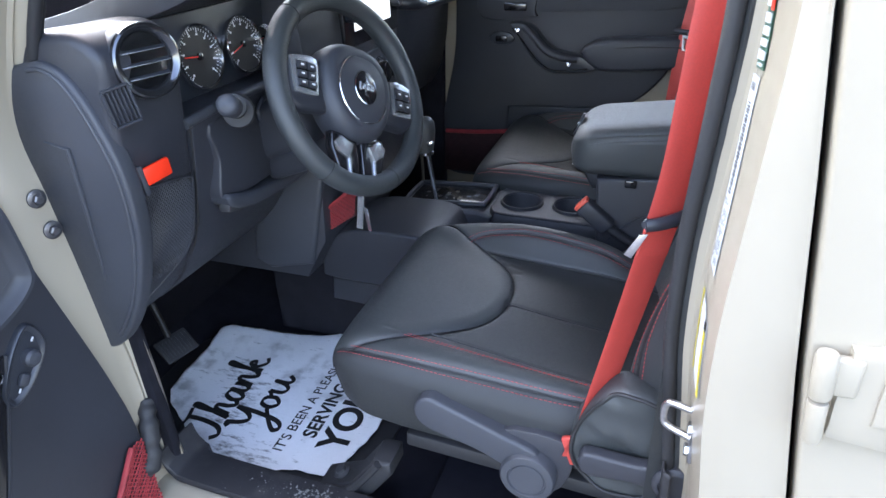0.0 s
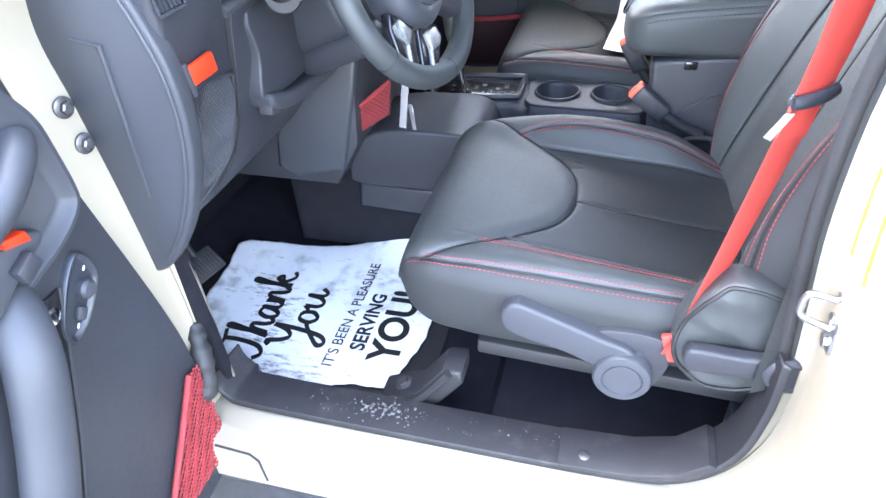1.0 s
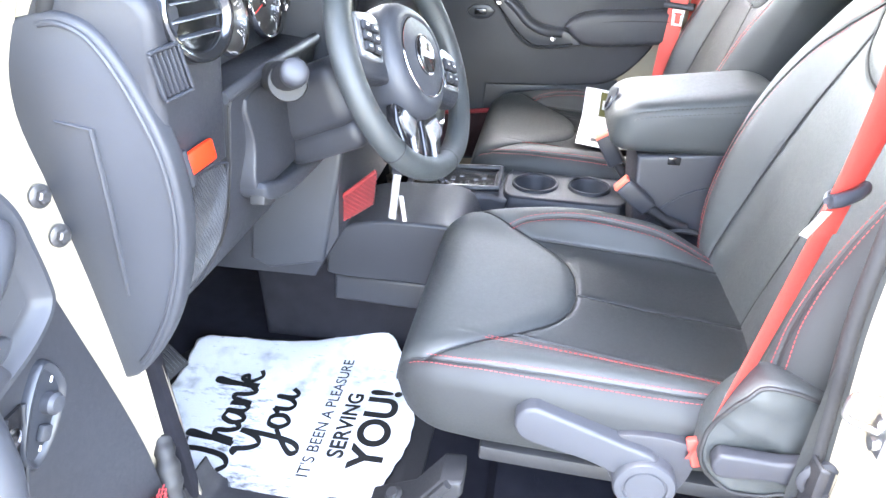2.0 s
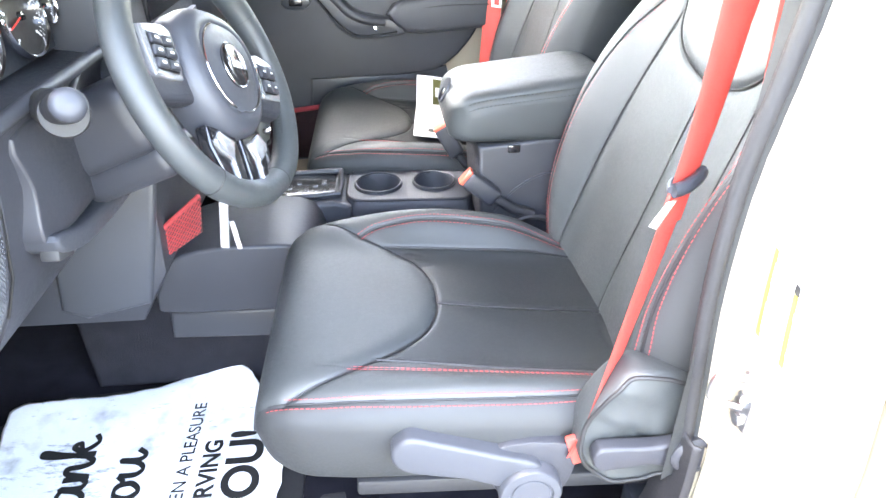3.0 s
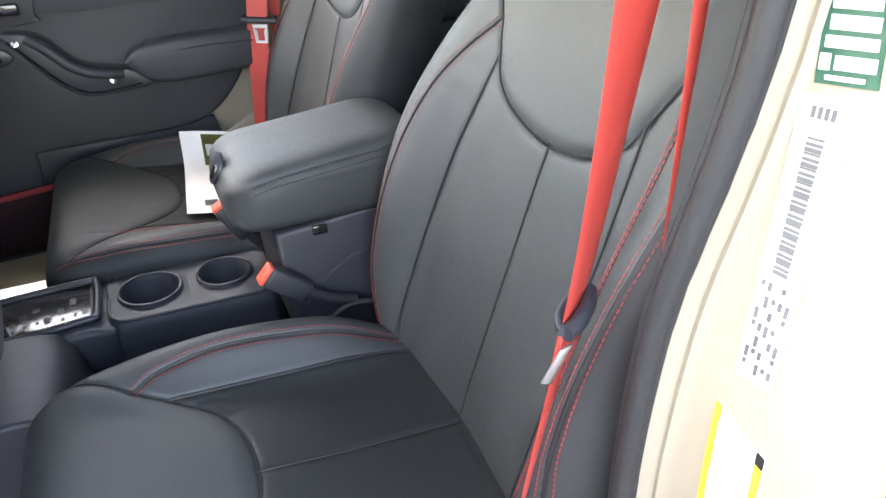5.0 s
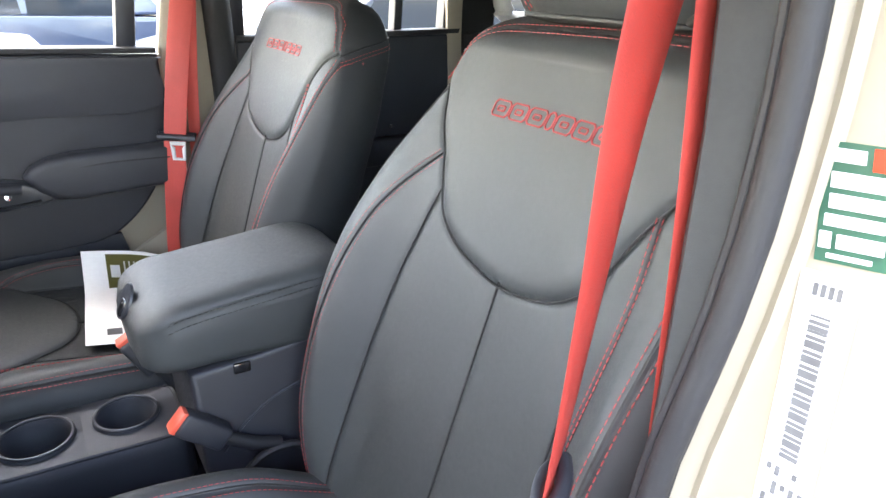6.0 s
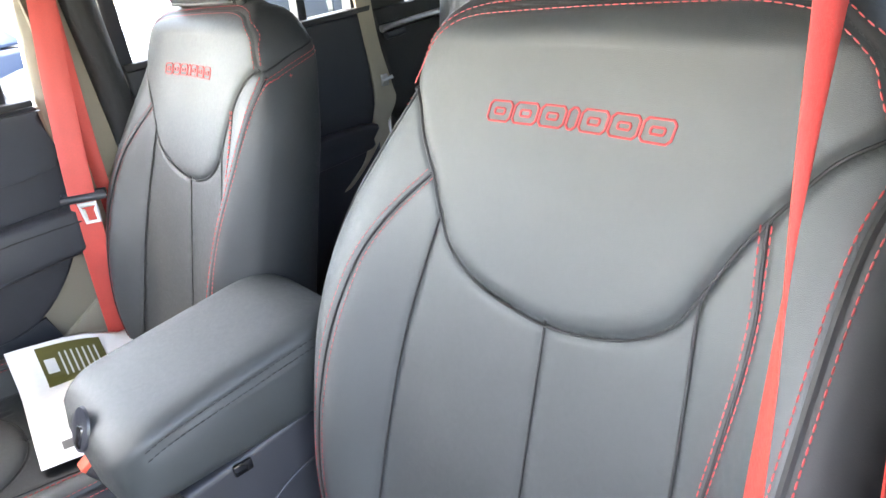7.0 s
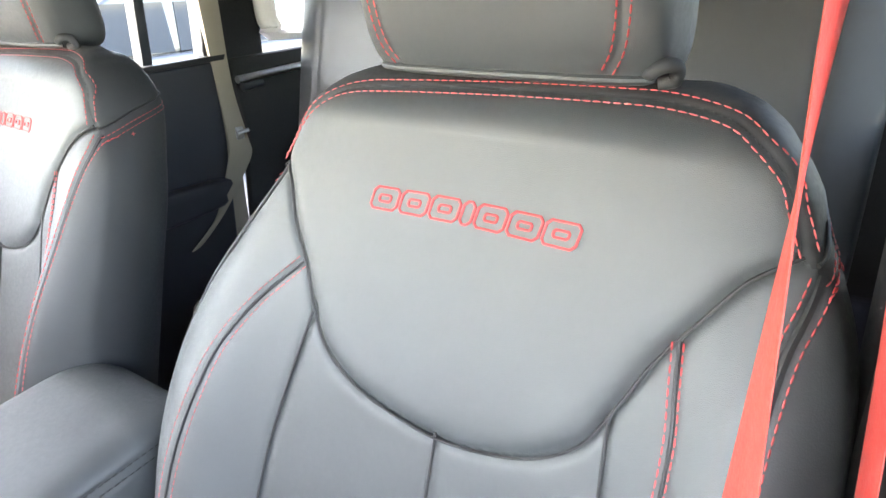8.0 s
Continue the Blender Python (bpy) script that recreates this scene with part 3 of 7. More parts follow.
# ---- door striker, stickers and rear door hinge on the driver's side ----
striker = thing("door_striker", (-0.045, -0.715, 1.14), "bright zinc door striker loop on beige pillar", "door striker")
part("base", box((0.007, 0.032, 0.085), (-0.044, -0.722, 1.140), 0.003), STEEL, striker)
part("loop", tube(smooth_line([(-0.044, -0.722, 1.162), (-0.064, -0.717, 1.164), (-0.076, -0.713, 1.161), (-0.079, -0.711, 1.145), (-0.074, -0.712, 1.128), (-0.044, -0.722, 1.123)], 6), 0.0042, 10), STEEL, striker)
for dz in (-0.032, 0.0, 0.032):
    part("bolt", lathe([(0.008, 0), (0.008, 0.004), (0.0, 0.005)], toward((-0.0475, -0.724, 1.140 + dz), (-1, 0, 0)), 6), STEEL, striker, smooth=20)

rear_door = thing("rear_door", (0.5, -0.76, 0.6), "closed sand beige rear door", "car door")
part("skin", prism([(gap_x(0.6) + 0.004, 0.56), (1.0, 0.56), (1.05, 1.503), (0.115, 1.503), (0.085, 1.86)] + [(gap_x(z) + 0.004, z) for z in (1.86, 1.70, 1.60, 1.50, 1.40, 1.30, 1.20, 1.10, 0.97)], -0.778, -0.735, "y", 0.004, 3), PAINT, rear_door)
part("top_frame", prism([(0.09, 1.815), (1.02, 1.815), (1.02, 1.86), (0.088, 1.86)], -0.768, -0.735, "y", 0.006), PAINT, rear_door)
part("rear_post", prism([(0.97, 1.503), (1.05, 1.503), (1.02, 1.812), (0.95, 1.812)], -0.768, -0.735, "y", 0.006), PAINT, rear_door)
hinge = part("hinge", prism(smooth_line([(0.050, 1.262), (0.052, 1.334), (0.062, 1.342), (0.17, 1.350), (0.17, 1.252), (0.062, 1.246)], 3, closed=True), -0.788, -0.776, "y", 0.004), PAINT, rear_door)
part("barrel", lathe([(0.0, 0.001), (0.0085, 0.002), (0.0095, 0.005), (0.0095, 0.044), (0.008, 0.048), (0.0, 0.049)], pose(0.036, -0.790, 1.290, 0, -4, 0), 20), PAINT, hinge)
part("barrel", lathe([(0.0, -0.046), (0.0075, -0.045), (0.0085, -0.042), (0.0085, -0.004), (0.0078, -0.001), (0.0, 0.0)], pose(0.036, -0.790, 1.288, 0, -4, 0), 20), PAINT, hinge)
part("knuckle", box((0.030, 0.010, 0.040), (0.048, -0.786, 1.314), 0.004, 3), PAINT, hinge)
part("raised_pad", prism(smooth_line([(0.080, 1.276), (0.080, 1.322), (0.086, 1.328), (0.150, 1.330), (0.150, 1.272), (0.086, 1.270)], 3, closed=True), -0.791, -0.786, "y", 0.002), PAINT, hinge)
part("screw", lathe([(0.0085, 0), (0.0080, 0.0022), (0.0048, 0.003), (0.0042, 0.0012), (0.0, 0.0010)], toward((0.112, -0.791, 1.300), (0, -1, 0)), 18), PAINT, hinge)
rear_door.location.y -= 0.032



def jamb(y, z, lift=0.0):
    """A place on the forward face of the driver's door pillar."""
    a = abs(y)
    x = float(np.interp(z, DOOR_HOLE_X[0], DOOR_HOLE_X[1])) + 0.022 + (0.005 * (a - 0.686) / 0.066 if a < 0.752 else 0.005 + 0.007 * (a - 0.752) / 0.042)
    return (x - 0.0012 - lift, y, z)


rear_edge = [(z, x) for x, z in DOOR_HOLE if x > -0.15 and 0.85 < z < 1.78]
rear_edge.sort()
DOOR_HOLE_X = ([z for z, x in rear_edge], [x for z, x in rear_edge])


def stuck(name, corners, material, parent, lift=0.0, n=6):
    """A thin printed patch on the pillar's forward face, from four corners (y, z)."""
    (a, b, c, d) = [np.array(p) for p in corners]
    V, F = [], []
    for side in (0.0, 0.0009):
        for i in range(n + 1):
            for j in range(n + 1):
                u, v = i / n, j / n
                q = a * (1 - u) * (1 - v) + b * u * (1 - v) + c * u * v + d * (1 - u) * v
                V.append(jamb(q[0], q[1], lift + side))
    k = n + 1
    F = [(s * k * k + i * k + j, s * k * k + i * k + j + 1, s * k * k + (i + 1) * k + j + 1, s * k * k + (i + 1) * k + j) for s in (0, 1) for i in range(n) for j in range(n)]
    return mk(name, V, F, material, parent, "", 0)


def within(corners, u0, u1, v0, v1):
    (a, b, c, d) = [np.array(p) for p in corners]
    at = lambda u, v: a * (1 - u) * (1 - v) + b * u * (1 - v) + c * u * v + d * (1 - u) * v
    return [at(u0, v0), at(u1, v0), at(u1, v1), at(u0, v1)]


ST = [(-0.702, 1.600), (-0.734, 1.602), (-0.744, 1.546), (-0.712, 1.542)]
sticker = thing("service_sticker", (-0.07, -0.735, 1.55), "dark green printed service sticker on beige pillar", "sticker")
stuck("backing", ST, LABEL_GREEN, sticker)
for u0, u1, v0, v1 in ((0.05, 0.58, 0.05, 0.16), (0.14, 0.88, 0.24, 0.37), (0.14, 0.90, 0.42, 0.54), (0.10, 0.92, 0.59, 0.69), (0.30, 0.94, 0.75, 0.87), (0.18, 0.80, 0.92, 0.96), (0.05, 0.22, 0.74, 0.88)):
    stuck("print_bar", within(ST, u0, u1, v0, v1), LABEL_WHITE, sticker, 0.0010, 2)
stuck("seal", within(ST, 0.68, 0.98, 0.02, 0.20), ORANGE, sticker, 0.0010, 2)
DL = [(-0.708, 1.536), (-0.737, 1.538), (-0.750, 1.354), (-0.722, 1.354)]
data_label = thing("data_label", (-0.06, -0.735, 1.35), "white data label with grey barcode on beige pillar", "label")
stuck("backing", DL, LABEL_WHITE, data_label)
for k in range(30):
    v = 0.12 + k * 0.0152
    stuck("barcode_bar", within(DL, 0.31, 0.64, v, v + 0.006 + 0.0035 * (k * 7 % 3)), LABEL_GREY, data_label, 0.0010, 1)
for k in range(5):
    for i in range(7):
        if (i * 5 + k * 3) % 7 < 5:
            v = 0.61 + i * 0.052
            stuck("print_bar", within(DL, 0.14 + k * 0.16, 0.22 + k * 0.16, v, v + 0.018 + 0.012 * ((i + k) % 3)), LABEL_GREY, data_label, 0.0010, 1)
for i in range(4):
    stuck("print_bar", within(DL, 0.26 + i * 0.13, 0.33 + i * 0.13, 0.03, 0.065), LABEL_GREY, data_label, 0.0010, 1)
TL = [(-0.717, 1.324), (-0.761, 1.305), (-0.769, 1.219), (-0.723, 1.228)]
tyre_label = thing("tyre_label", (-0.05, -0.725, 1.2), "white label with yellow edge stripes on pillar", "label")
stuck("backing", TL, LABEL_WHITE, tyre_label)
stuck("yellow_stripe", within(TL, 0.0, 0.12, 0.0, 1.0), LABEL_YELLOW, tyre_label, 0.0010, 2)
stuck("yellow_stripe", within(TL, 0.84, 0.97, 0.12, 1.0), LABEL_YELLOW, tyre_label, 0.0010, 2)
stuck("black_mark", within(TL, 0.84, 0.97, 0.0, 0.11), INK, tyre_label, 0.0010, 1)

# ---- seats ----
YC = -0.384


CAP = 0.036


def back_wide(z):
    return soft_lerp(z, [0.90, 1.0, 1.10, 1.25, 1.40, 1.50, 1.56, 1.60, 1.615, 1.624, 1.630, 1.632], [0.20, 0.228, 0.252, 0.262, 0.263, 0.249, 0.221, 0.196, 0.181, 0.163, 0.135, 0.110])


def back_surf(s, z, back):
    s, z = np.clip(np.asarray(s, float), -1, 1), np.asarray(z, float)
    top = np.clip((z - 1.594) / CAP, 0, 1)
    deep = soft_lerp(z, [0.90, 1.0, 1.2, 1.4, 1.58, 1.7], [0.06, 0.075, 0.08, 0.070, 0.0458, 0.034])
    full = soft_lerp(z, [0.90, 1.0, 1.2, 1.4, 1.58, 1.7], [0.06, 0.075, 0.08, 0.075, 0.062, 0.058])
    half = deep * np.sqrt(np.clip(1 - top**2.2, 0.0, 1)) + 0.001
    mid = 0.083 + 0.265 * (z - 1.38) + 0.012 * top * top - (full - deep)
    g = (1 - np.abs(s) ** 7) ** (1 / 7)
    bol = soft_lerp(z, [0.90, 1.0, 1.12, 1.25, 1.34, 1.44, 1.52, 1.70], [0.0, 0.030, 0.058, 0.062, 0.050, 0.022, 0.004, 0.0])
    crest = np.exp(-(((np.abs(s) - 0.83) / 0.17) ** 2)) - 0.30 * np.exp(-((s / 0.5) ** 2)) * 0.3
    dish = 0.006 * np.exp(-((s / 0.35) ** 2)) * (1 - top)
    behind = soft_lerp(z, [0.90, 1.25, 1.36, 1.465, 1.575, 1.63], [-0.014, -0.014, -0.007, 0.011, 0.020, 0.003])
    x = np.where(back, mid + (half + behind) * g, mid - half * g - bol * crest + dish)
    inner = soft_lerp(z, [0.90, 1.10, 1.22, 1.32, 1.42, 1.50, 1.56, 1.60, 1.70], [0.10, 0.15, 0.17, 0.20, 0.128, -0.020, -0.100, -0.094, -0.094])
    wide = back_wide(z) * (1 + np.where(s > 0, inner * s * s, 0))
    rear = soft_lerp(z, [0.90, 1.0, 1.25, 1.50, 1.575, 1.60, 1.615, 1.624, 1.63], [0.18, 0.20, 0.207, 0.210, 0.206, 0.190, 0.174, 0.155, 0.115])
    y = s * np.where(back, wide + (rear - wide) * g, wide)
    return np.stack([x, YC + y, z], -1)


PAD = [(0.0, 1.373), (0.040, 1.378), (0.082, 1.391), (0.115, 1.414), (0.134, 1.446), (0.150, 1.478), (0.172, 1.510), (0.193, 1.537), (0.217, 1.552)]
PAD_FULL = smooth_line([(y, z) for y, z in PAD[::-1]] + [(-y, z) for y, z in PAD[1:]], 5)
PAD_TOP = smooth_line([(-0.217, 1.552), (-0.2066, 1.5733), (-0.1985, 1.590), (-0.1834, 1.6045), (-0.164, 1.6155), (-0.1286, 1.6212), (-0.09, 1.6222), (0.0, 1.6212), (0.0974, 1.6184), (0.135, 1.616), (0.161, 1.6105), (0.182, 1.600), (0.198, 1.586), (0.209, 1.568), (0.217, 1.552)], 4)
BACK_RUN = [(0.152, 1.479), (0.182, 1.4436), (0.2017, 1.400), (0.2087, 1.348), (0.213, 1.28), (0.215, 1.20), (0.208, 1.10), (0.188, 1.00)]
BACK_EDGE = [(0.214, 1.552), (0.236, 1.50), (0.252, 1.40), (0.2515, 1.25), (0.2425, 1.10), (0.220, 1.0)]
OUT_EDGE = [(-0.228, 1.542), (-0.2255, 1.527), (-0.2200, 1.505), (-0.2175, 1.480), (-0.2165, 1.44), (-0.2175, 1.36), (-0.2190, 1.25), (-0.2215, 1.18), (-0.224, 1.10), (-0.205, 1.0)]
OUT_RUN = [(-0.163, 1.497), (-0.1670, 1.468), (-0.1710, 1.44), (-0.1715, 1.40), (-0.1680, 1.35), (-0.1640, 1.30), (-0.162, 1.20), (-0.165, 1.10), (-0.165, 1.00)]
INS_OUT = [(-0.130, 1.440), (-0.137, 1.33), (-0.141, 1.20), (-0.144, 1.05), (-0.144, 0.95)]
BACK_INS = [(0.132, 1.444), (0.152, 1.33), (0.162, 1.20), (0.166, 1.05), (0.166, 0.95)]


def mirror(line):
    return [(-y, b) for y, b in line]


def shift(line, d):
    """A line moved sideways in the sheet by d."""
    P = np.array(line, float)
    t = np.gradient(P, axis=0)
    nrm = np.c_[t[:, 1], -t[:, 0]] / (np.linalg.norm(t, axis=1, keepdims=True) + 1e-9)
    return P + nrm * d


def cush_wide(x):
    return soft_lerp(x, [-0.61, -0.59, -0.56, -0.50, -0.40, -0.20, -0.05, 0.05], [0.185, 0.212, 0.230, 0.242, 0.246, 0.240, 0.225, 0.215])


def cush_surf(s, x, back):
    s, x = np.clip(np.asarray(s, float), -1, 1), np.asarray(x, float)
    nose = np.clip((-0.515 - x) / 0.092, 0, 1)
    full = (1 - nose**2.6) ** (1 / 2.6)
    top = soft_lerp(x, [-0.62, -0.55, -0.45, -0.36, -0.25, -0.09, 0.05], [1.062, 1.059, 1.051, 1.038, 1.021, 1.003, 0.99])
    low = lerp(x, [-0.62, -0.30, 0.05], [0.893, 0.885, 0.875])
    mid, half = (top + low) / 2, (top - low) / 2 * full + 0.001
    g = (1 - np.abs(s) ** 6) ** (1 / 6)
    bol = soft_lerp(x, [-0.62, -0.55, -0.46, -0.36, -0.25, -0.15, -0.08, 0.05], [0.0, 0.0, 0.014, 0.028, 0.034, 0.028, 0.013, 0.0])
    bol_in = soft_lerp(x, [-0.62, -0.57, -0.53, -0.47, -0.374, -0.277, -0.197, -0.123, -0.08, 0.05], [0.0, 0.008, 0.020, 0.034, 0.056, 0.065, 0.060, 0.031, 0.012, 0.0])
    bol = np.where(s > 0, bol_in, bol)
    crest = np.exp(-(((np.abs(s) - 0.84) / np.where(s > 0, 0.20, 0.17)) ** 2))
    z = np.where(back, mid - half * g, mid + half * g + bol * crest)
    tuck = 1 - 0.10 * np.clip((mid + half * 0.4 - z) / (half * 1.4 + 1e-6), 0, 1)
    return np.stack([x, YC + s * cush_wide(x) * tuck, z], -1)


CUSH_PAD = smooth_line([(0.216, -0.556), (0.198, -0.524), (0.161, -0.466), (0.134, -0.415), (0.107, -0.376), (0.067, -0.354), (0.013, -0.347), (-0.040, -0.354), (-0.088, -0.380), (-0.136, -0.432), (-0.178, -0.492), (-0.212, -0.560)], 6)
CUSH_EDGE = [(0.203, -0.580), (0.214, -0.54), (0.221, -0.48), (0.225, -0.40), (0.224, -0.30), (0.217, -0.20), (0.200, -0.08)]
CUSH_IN = [(0.160, -0.470), (0.176, -0.44), (0.186, -0.37), (0.186, -0.30), (0.181, -0.20), (0.168, -0.08)]
CUSH_RUN = [(-0.158, -0.515), (-0.166, -0.44), (-0.170, -0.34), (-0.172, -0.22), (-0.170, -0.08)]
CUSH_INS = [(0.142, -0.428), (0.146, -0.30), (0.150, -0.18), (0.152, -0.06)]
CUSH_INS_OUT = [(-0.142, -0.442), (-0.146, -0.30), (-0.150, -0.18), (-0.152, -0.06)]
WRINKLES = [[(0.128, -0.405), (0.134, -0.382), (0.130, -0.360)], [(0.118, -0.392), (0.121, -0.370), (0.118, -0.352)], [(0.100, -0.368), (0.104, -0.350)], [(0.120, -0.075), (0.05, -0.082), (-0.03, -0.075)], [(-0.12, -0.09), (-0.06, -0.096), (0.0, -0.088)]]


def build_seat():
    seat = thing("front_seat", (-0.3, YC, 0.66), "black leather front seat with red stitching", "car seat", "front seats")
    # cushion
    edge = np.r_[CUSH_PAD]
    seams = [(edge, 0.006, 0.0030), (CUSH_IN, 0.005, 0.0030), (mirror(CUSH_EDGE), 0.004, 0.0028), (CUSH_RUN, 0.002, 0.003),
             (CUSH_INS, 0.004, 0.0032), (CUSH_INS_OUT, 0.004, 0.0032), ([(0.0, -0.350), (0.0, -0.2), (0.0, -0.06)], 0.004, 0.0030)]
    poly = [tuple(p) for p in CUSH_PAD] + [(-0.20, -0.60), (0.20, -0.60)]
    bs = np.r_[-0.607 + 0.092 * (1 - np.cos(np.linspace(0, math.pi / 2, 34))), np.linspace(-0.512, 0.0, 190)]
    seam_lines(cush_surf, cush_wide, [s[0] for s in seams if s[0] is not CUSH_RUN and s[0] is not CUSH_INS and s[0] is not CUSH_INS_OUT], seat, 0.0012, 0.0012, (0, 0, 1))
    seam_lines(cush_surf, cush_wide, [CUSH_INS, CUSH_INS_OUT], seat, 0.0014, 0.0023, (0, 0, 1))
    upholstered("cushion", cush_surf, cush_wide, bs, seams + [(w, 0.0022, 0.004) for w in WRINKLES], [(poly, 0.006, 0.03)], LEATHER, seat, insert=(CUSH_INS + [(0.155, 0.0), (-0.155, 0.0)] + CUSH_INS_OUT[::-1] + [tuple(p) for p in CUSH_PAD[::-1] if -0.142 < p[0] < 0.142], LEATHER_RIB),
                facing=(CUSH_EDGE + [(0.19, 0.01), (-0.19, 0.01)] + mirror(CUSH_EDGE)[::-1] + [(-0.190, -0.62), (0.190, -0.62)], VINYL_SHADED))
    rows = [shift(smooth_line(l, 6), d) for l in (CUSH_IN, mirror(CUSH_EDGE)) for d in (-0.0055, 0.0055)]
    rows += [shift(smooth_line(l, 6), d) for l in (CUSH_RUN,) for d in (-0.003, 0.003)]
    stitches("cushion_stitching", cush_surf, cush_wide, rows, RED_THREAD, seat, thick=0.0010, out=(0, 0, 1))
    # backrest
    seams = [(PAD_FULL, 0.007, 0.0034), (PAD_TOP, 0.0025, 0.0026), (BACK_EDGE, 0.004, 0.0030), (OUT_EDGE, 0.0042, 0.0028),
             (BACK_RUN, 0.0035, 0.0030), (OUT_RUN, 0.0035, 0.0030), (BACK_INS, 0.005, 0.0040), (INS_OUT, 0.004, 0.0034),
             ([(0.0, 1.378), (0.003, 1.25), (0.006, 1.10), (0.008, 0.95)], 0.0035, 0.0032)]
    poly = [tuple(p) for p in PAD_FULL] + [(-0.24, 1.60), (-0.24, 1.70), (0.24, 1.70), (0.24, 1.60)]
    zs = np.r_[np.linspace(0.90, 1.594, 250), 1.594 + 0.997 * CAP * np.sin(np.linspace(0.02, math.pi / 2, 36))]
    seam_lines(back_surf, back_wide, [s[0] for s in seams if s[0] is not PAD_TOP and s[0] is not OUT_EDGE], seat, 0.0010, 0.0013)
    seam_lines(back_surf, back_wide, [OUT_EDGE], seat, 0.0030, 0.0032)
    upholstered("backrest", back_surf, back_wide, zs, seams, [(poly, 0.005, 0.02)], LEATHER, seat, facing=([tuple(p) for p in PAD_TOP] + BACK_EDGE[1:] + [(0.20, 0.90), (-0.19, 0.90)] + OUT_EDGE[::-1], VINYL_SHADED))
    rows = [shift(smooth_line(l, 6), d) for l, w in ((OUT_EDGE, 0.0062), (OUT_RUN, 0.0035)) for d in (-w, w)]
    stitches("backrest_stitching", back_surf, back_wide, rows, RED_THREAD, seat)
    stitches("bolster_stitching", back_surf, back_wide, [shift(smooth_line(BACK_RUN, 6), d) for d in (-0.0055, 0.0055)], RED_THREAD, seat, thick=0.0007, lift=0.0)
    stitches("pad_stitching", back_surf, back_wide, [shift(PAD_TOP, -0.0034)], RED_THREAD, seat, lift=0.0050)
    stitches("pad_stitching", back_surf, back_wide, [shift(PAD_TOP, 0.0034)], RED_THREAD, seat, lift=0.0050)
    for sg in (-1, 1):
        gv = np.linspace(0.75, -0.93, 40)
        ss = sg * (1 - np.abs(gv) ** 7) ** (1 / 7)
        runs = []
        for drop in (0.0, 0.010, 0.016):
            zz = 1.548 + 0.027 * (0.75 - gv) / 1.68 - drop
            runs.append(np.where((gv > 0)[:, None], back_surf(ss, zz, False), back_surf(ss, zz, True)) + np.array([0, sg * 0.0008, 0]))
        part("seam", tube(runs[0], 0.0016, 6), BLACK_THREAD, seat)
        stitch_run("shoulder_stitching", runs[1:], (0, sg, 0.15), RED_THREAD, seat, thick=0.0010)
    # embroidered emblem of plain outlined blocks
    widths = [0.0250, 0.0245, 0.0245, 0.0095, 0.0245, 0.0250, 0.0255]
    y = 0.0880
    for k, wd in enumerate(widths):
        bm = bmesh.new()
        for inset in ((0.0, 0.0026) if wd > 0.02 else (0.0,)):
            pts = []
            iy, iz = (0.0, 0.0) if not inset else (0.0070, 0.0058)
            y0, y1, z0, z1 = y - iy, y - wd + iy, 1.5345 + iz, 1.5510 - iz
            r = 0.0030 if not inset else 0.0012
            for cy, cz, sy, sz in ((y0, z0, -1, 1), (y1, z0, 1, 1), (y1, z1, 1, -1), (y0, z1, -1, -1)):
                a = [(cy + 0 * sy, cz + r * sz), (cy + r * sy, cz)]
                pts += a if (sy, sz) in ((-1, 1), (1, -1)) else a[::-1]
            pts = np.array([(a - (b - 1.5345) * 0.22, b) for a, b in pts])
            dense = np.concatenate([np.linspace(p, q, 6)[:-1] for p, q in zip(pts, np.roll(pts, -1, 0))])
            P = back_surf(dense[:, 0] / back_wide(dense[:, 1]), dense[:, 1], False)
            P[:, 0] -= 0.0056
            tube(P, 0.0010, 6, True, bm)
        part("emblem_block", bm, RED_THREAD, seat, "red embroidered outline block")
        y -= wd + 0.0030
    # headrest
    hw, hh, hd = 0.124, 0.100, 0.052

    def head_wide(z):
        return np.full_like(np.asarray(z, float), hw)

    def head_surf(s, z, back):
        s, z = np.clip(np.asarray(s, float), -1, 1), np.asarray(z, float)
        v = np.clip((z - 1.730) / hh, -1, 1)
        shrink = (1 - np.abs(v) ** 5.0) ** (1 / 5.0)
        g = (1 - np.abs(s) ** 4.4) ** (1 / 4.4)
        mid = 0.122 - 0.20 * (z - 1.730)
        x = np.where(back, mid + hd * 0.85 * g * shrink, mid - hd * g * shrink)
        return np.stack([x, YC + s * hw * (0.62 + 0.38 * shrink), z], -1)

    ang = np.linspace(-math.pi / 2 + 0.03, math.pi / 2 - 0.03, 60)
    lines = [[(0.090, 1.642), (0.096, 1.66), (0.099, 1.70), (0.100, 1.74), (0.099, 1.79), (0.094, 1.828)]]
    lines.append(mirror(lines[0]))
    upholstered("headrest", head_surf, head_wide, 1.730 + hh * np.sin(ang), [(l, 0.004, 0.003) for l in lines], [], LEATHER, seat, "", 90, 20)
    stitches("headrest_stitching", head_surf, head_wide, [shift(smooth_line(l, 6), d) for l in lines for d in (-0.004, 0.004)], RED_THREAD, seat)
    # turned hem under the headrest, gathered into a fold at its outer corner
    hem = head_surf(np.linspace(-0.96, 0.96, 60), np.full(60, 1.6385), False) + np.array([-0.001, 0, -0.001])
    part("headrest_hem", tube(hem, 0.0030, 8), LEATHER, seat)
    p = hem[0]
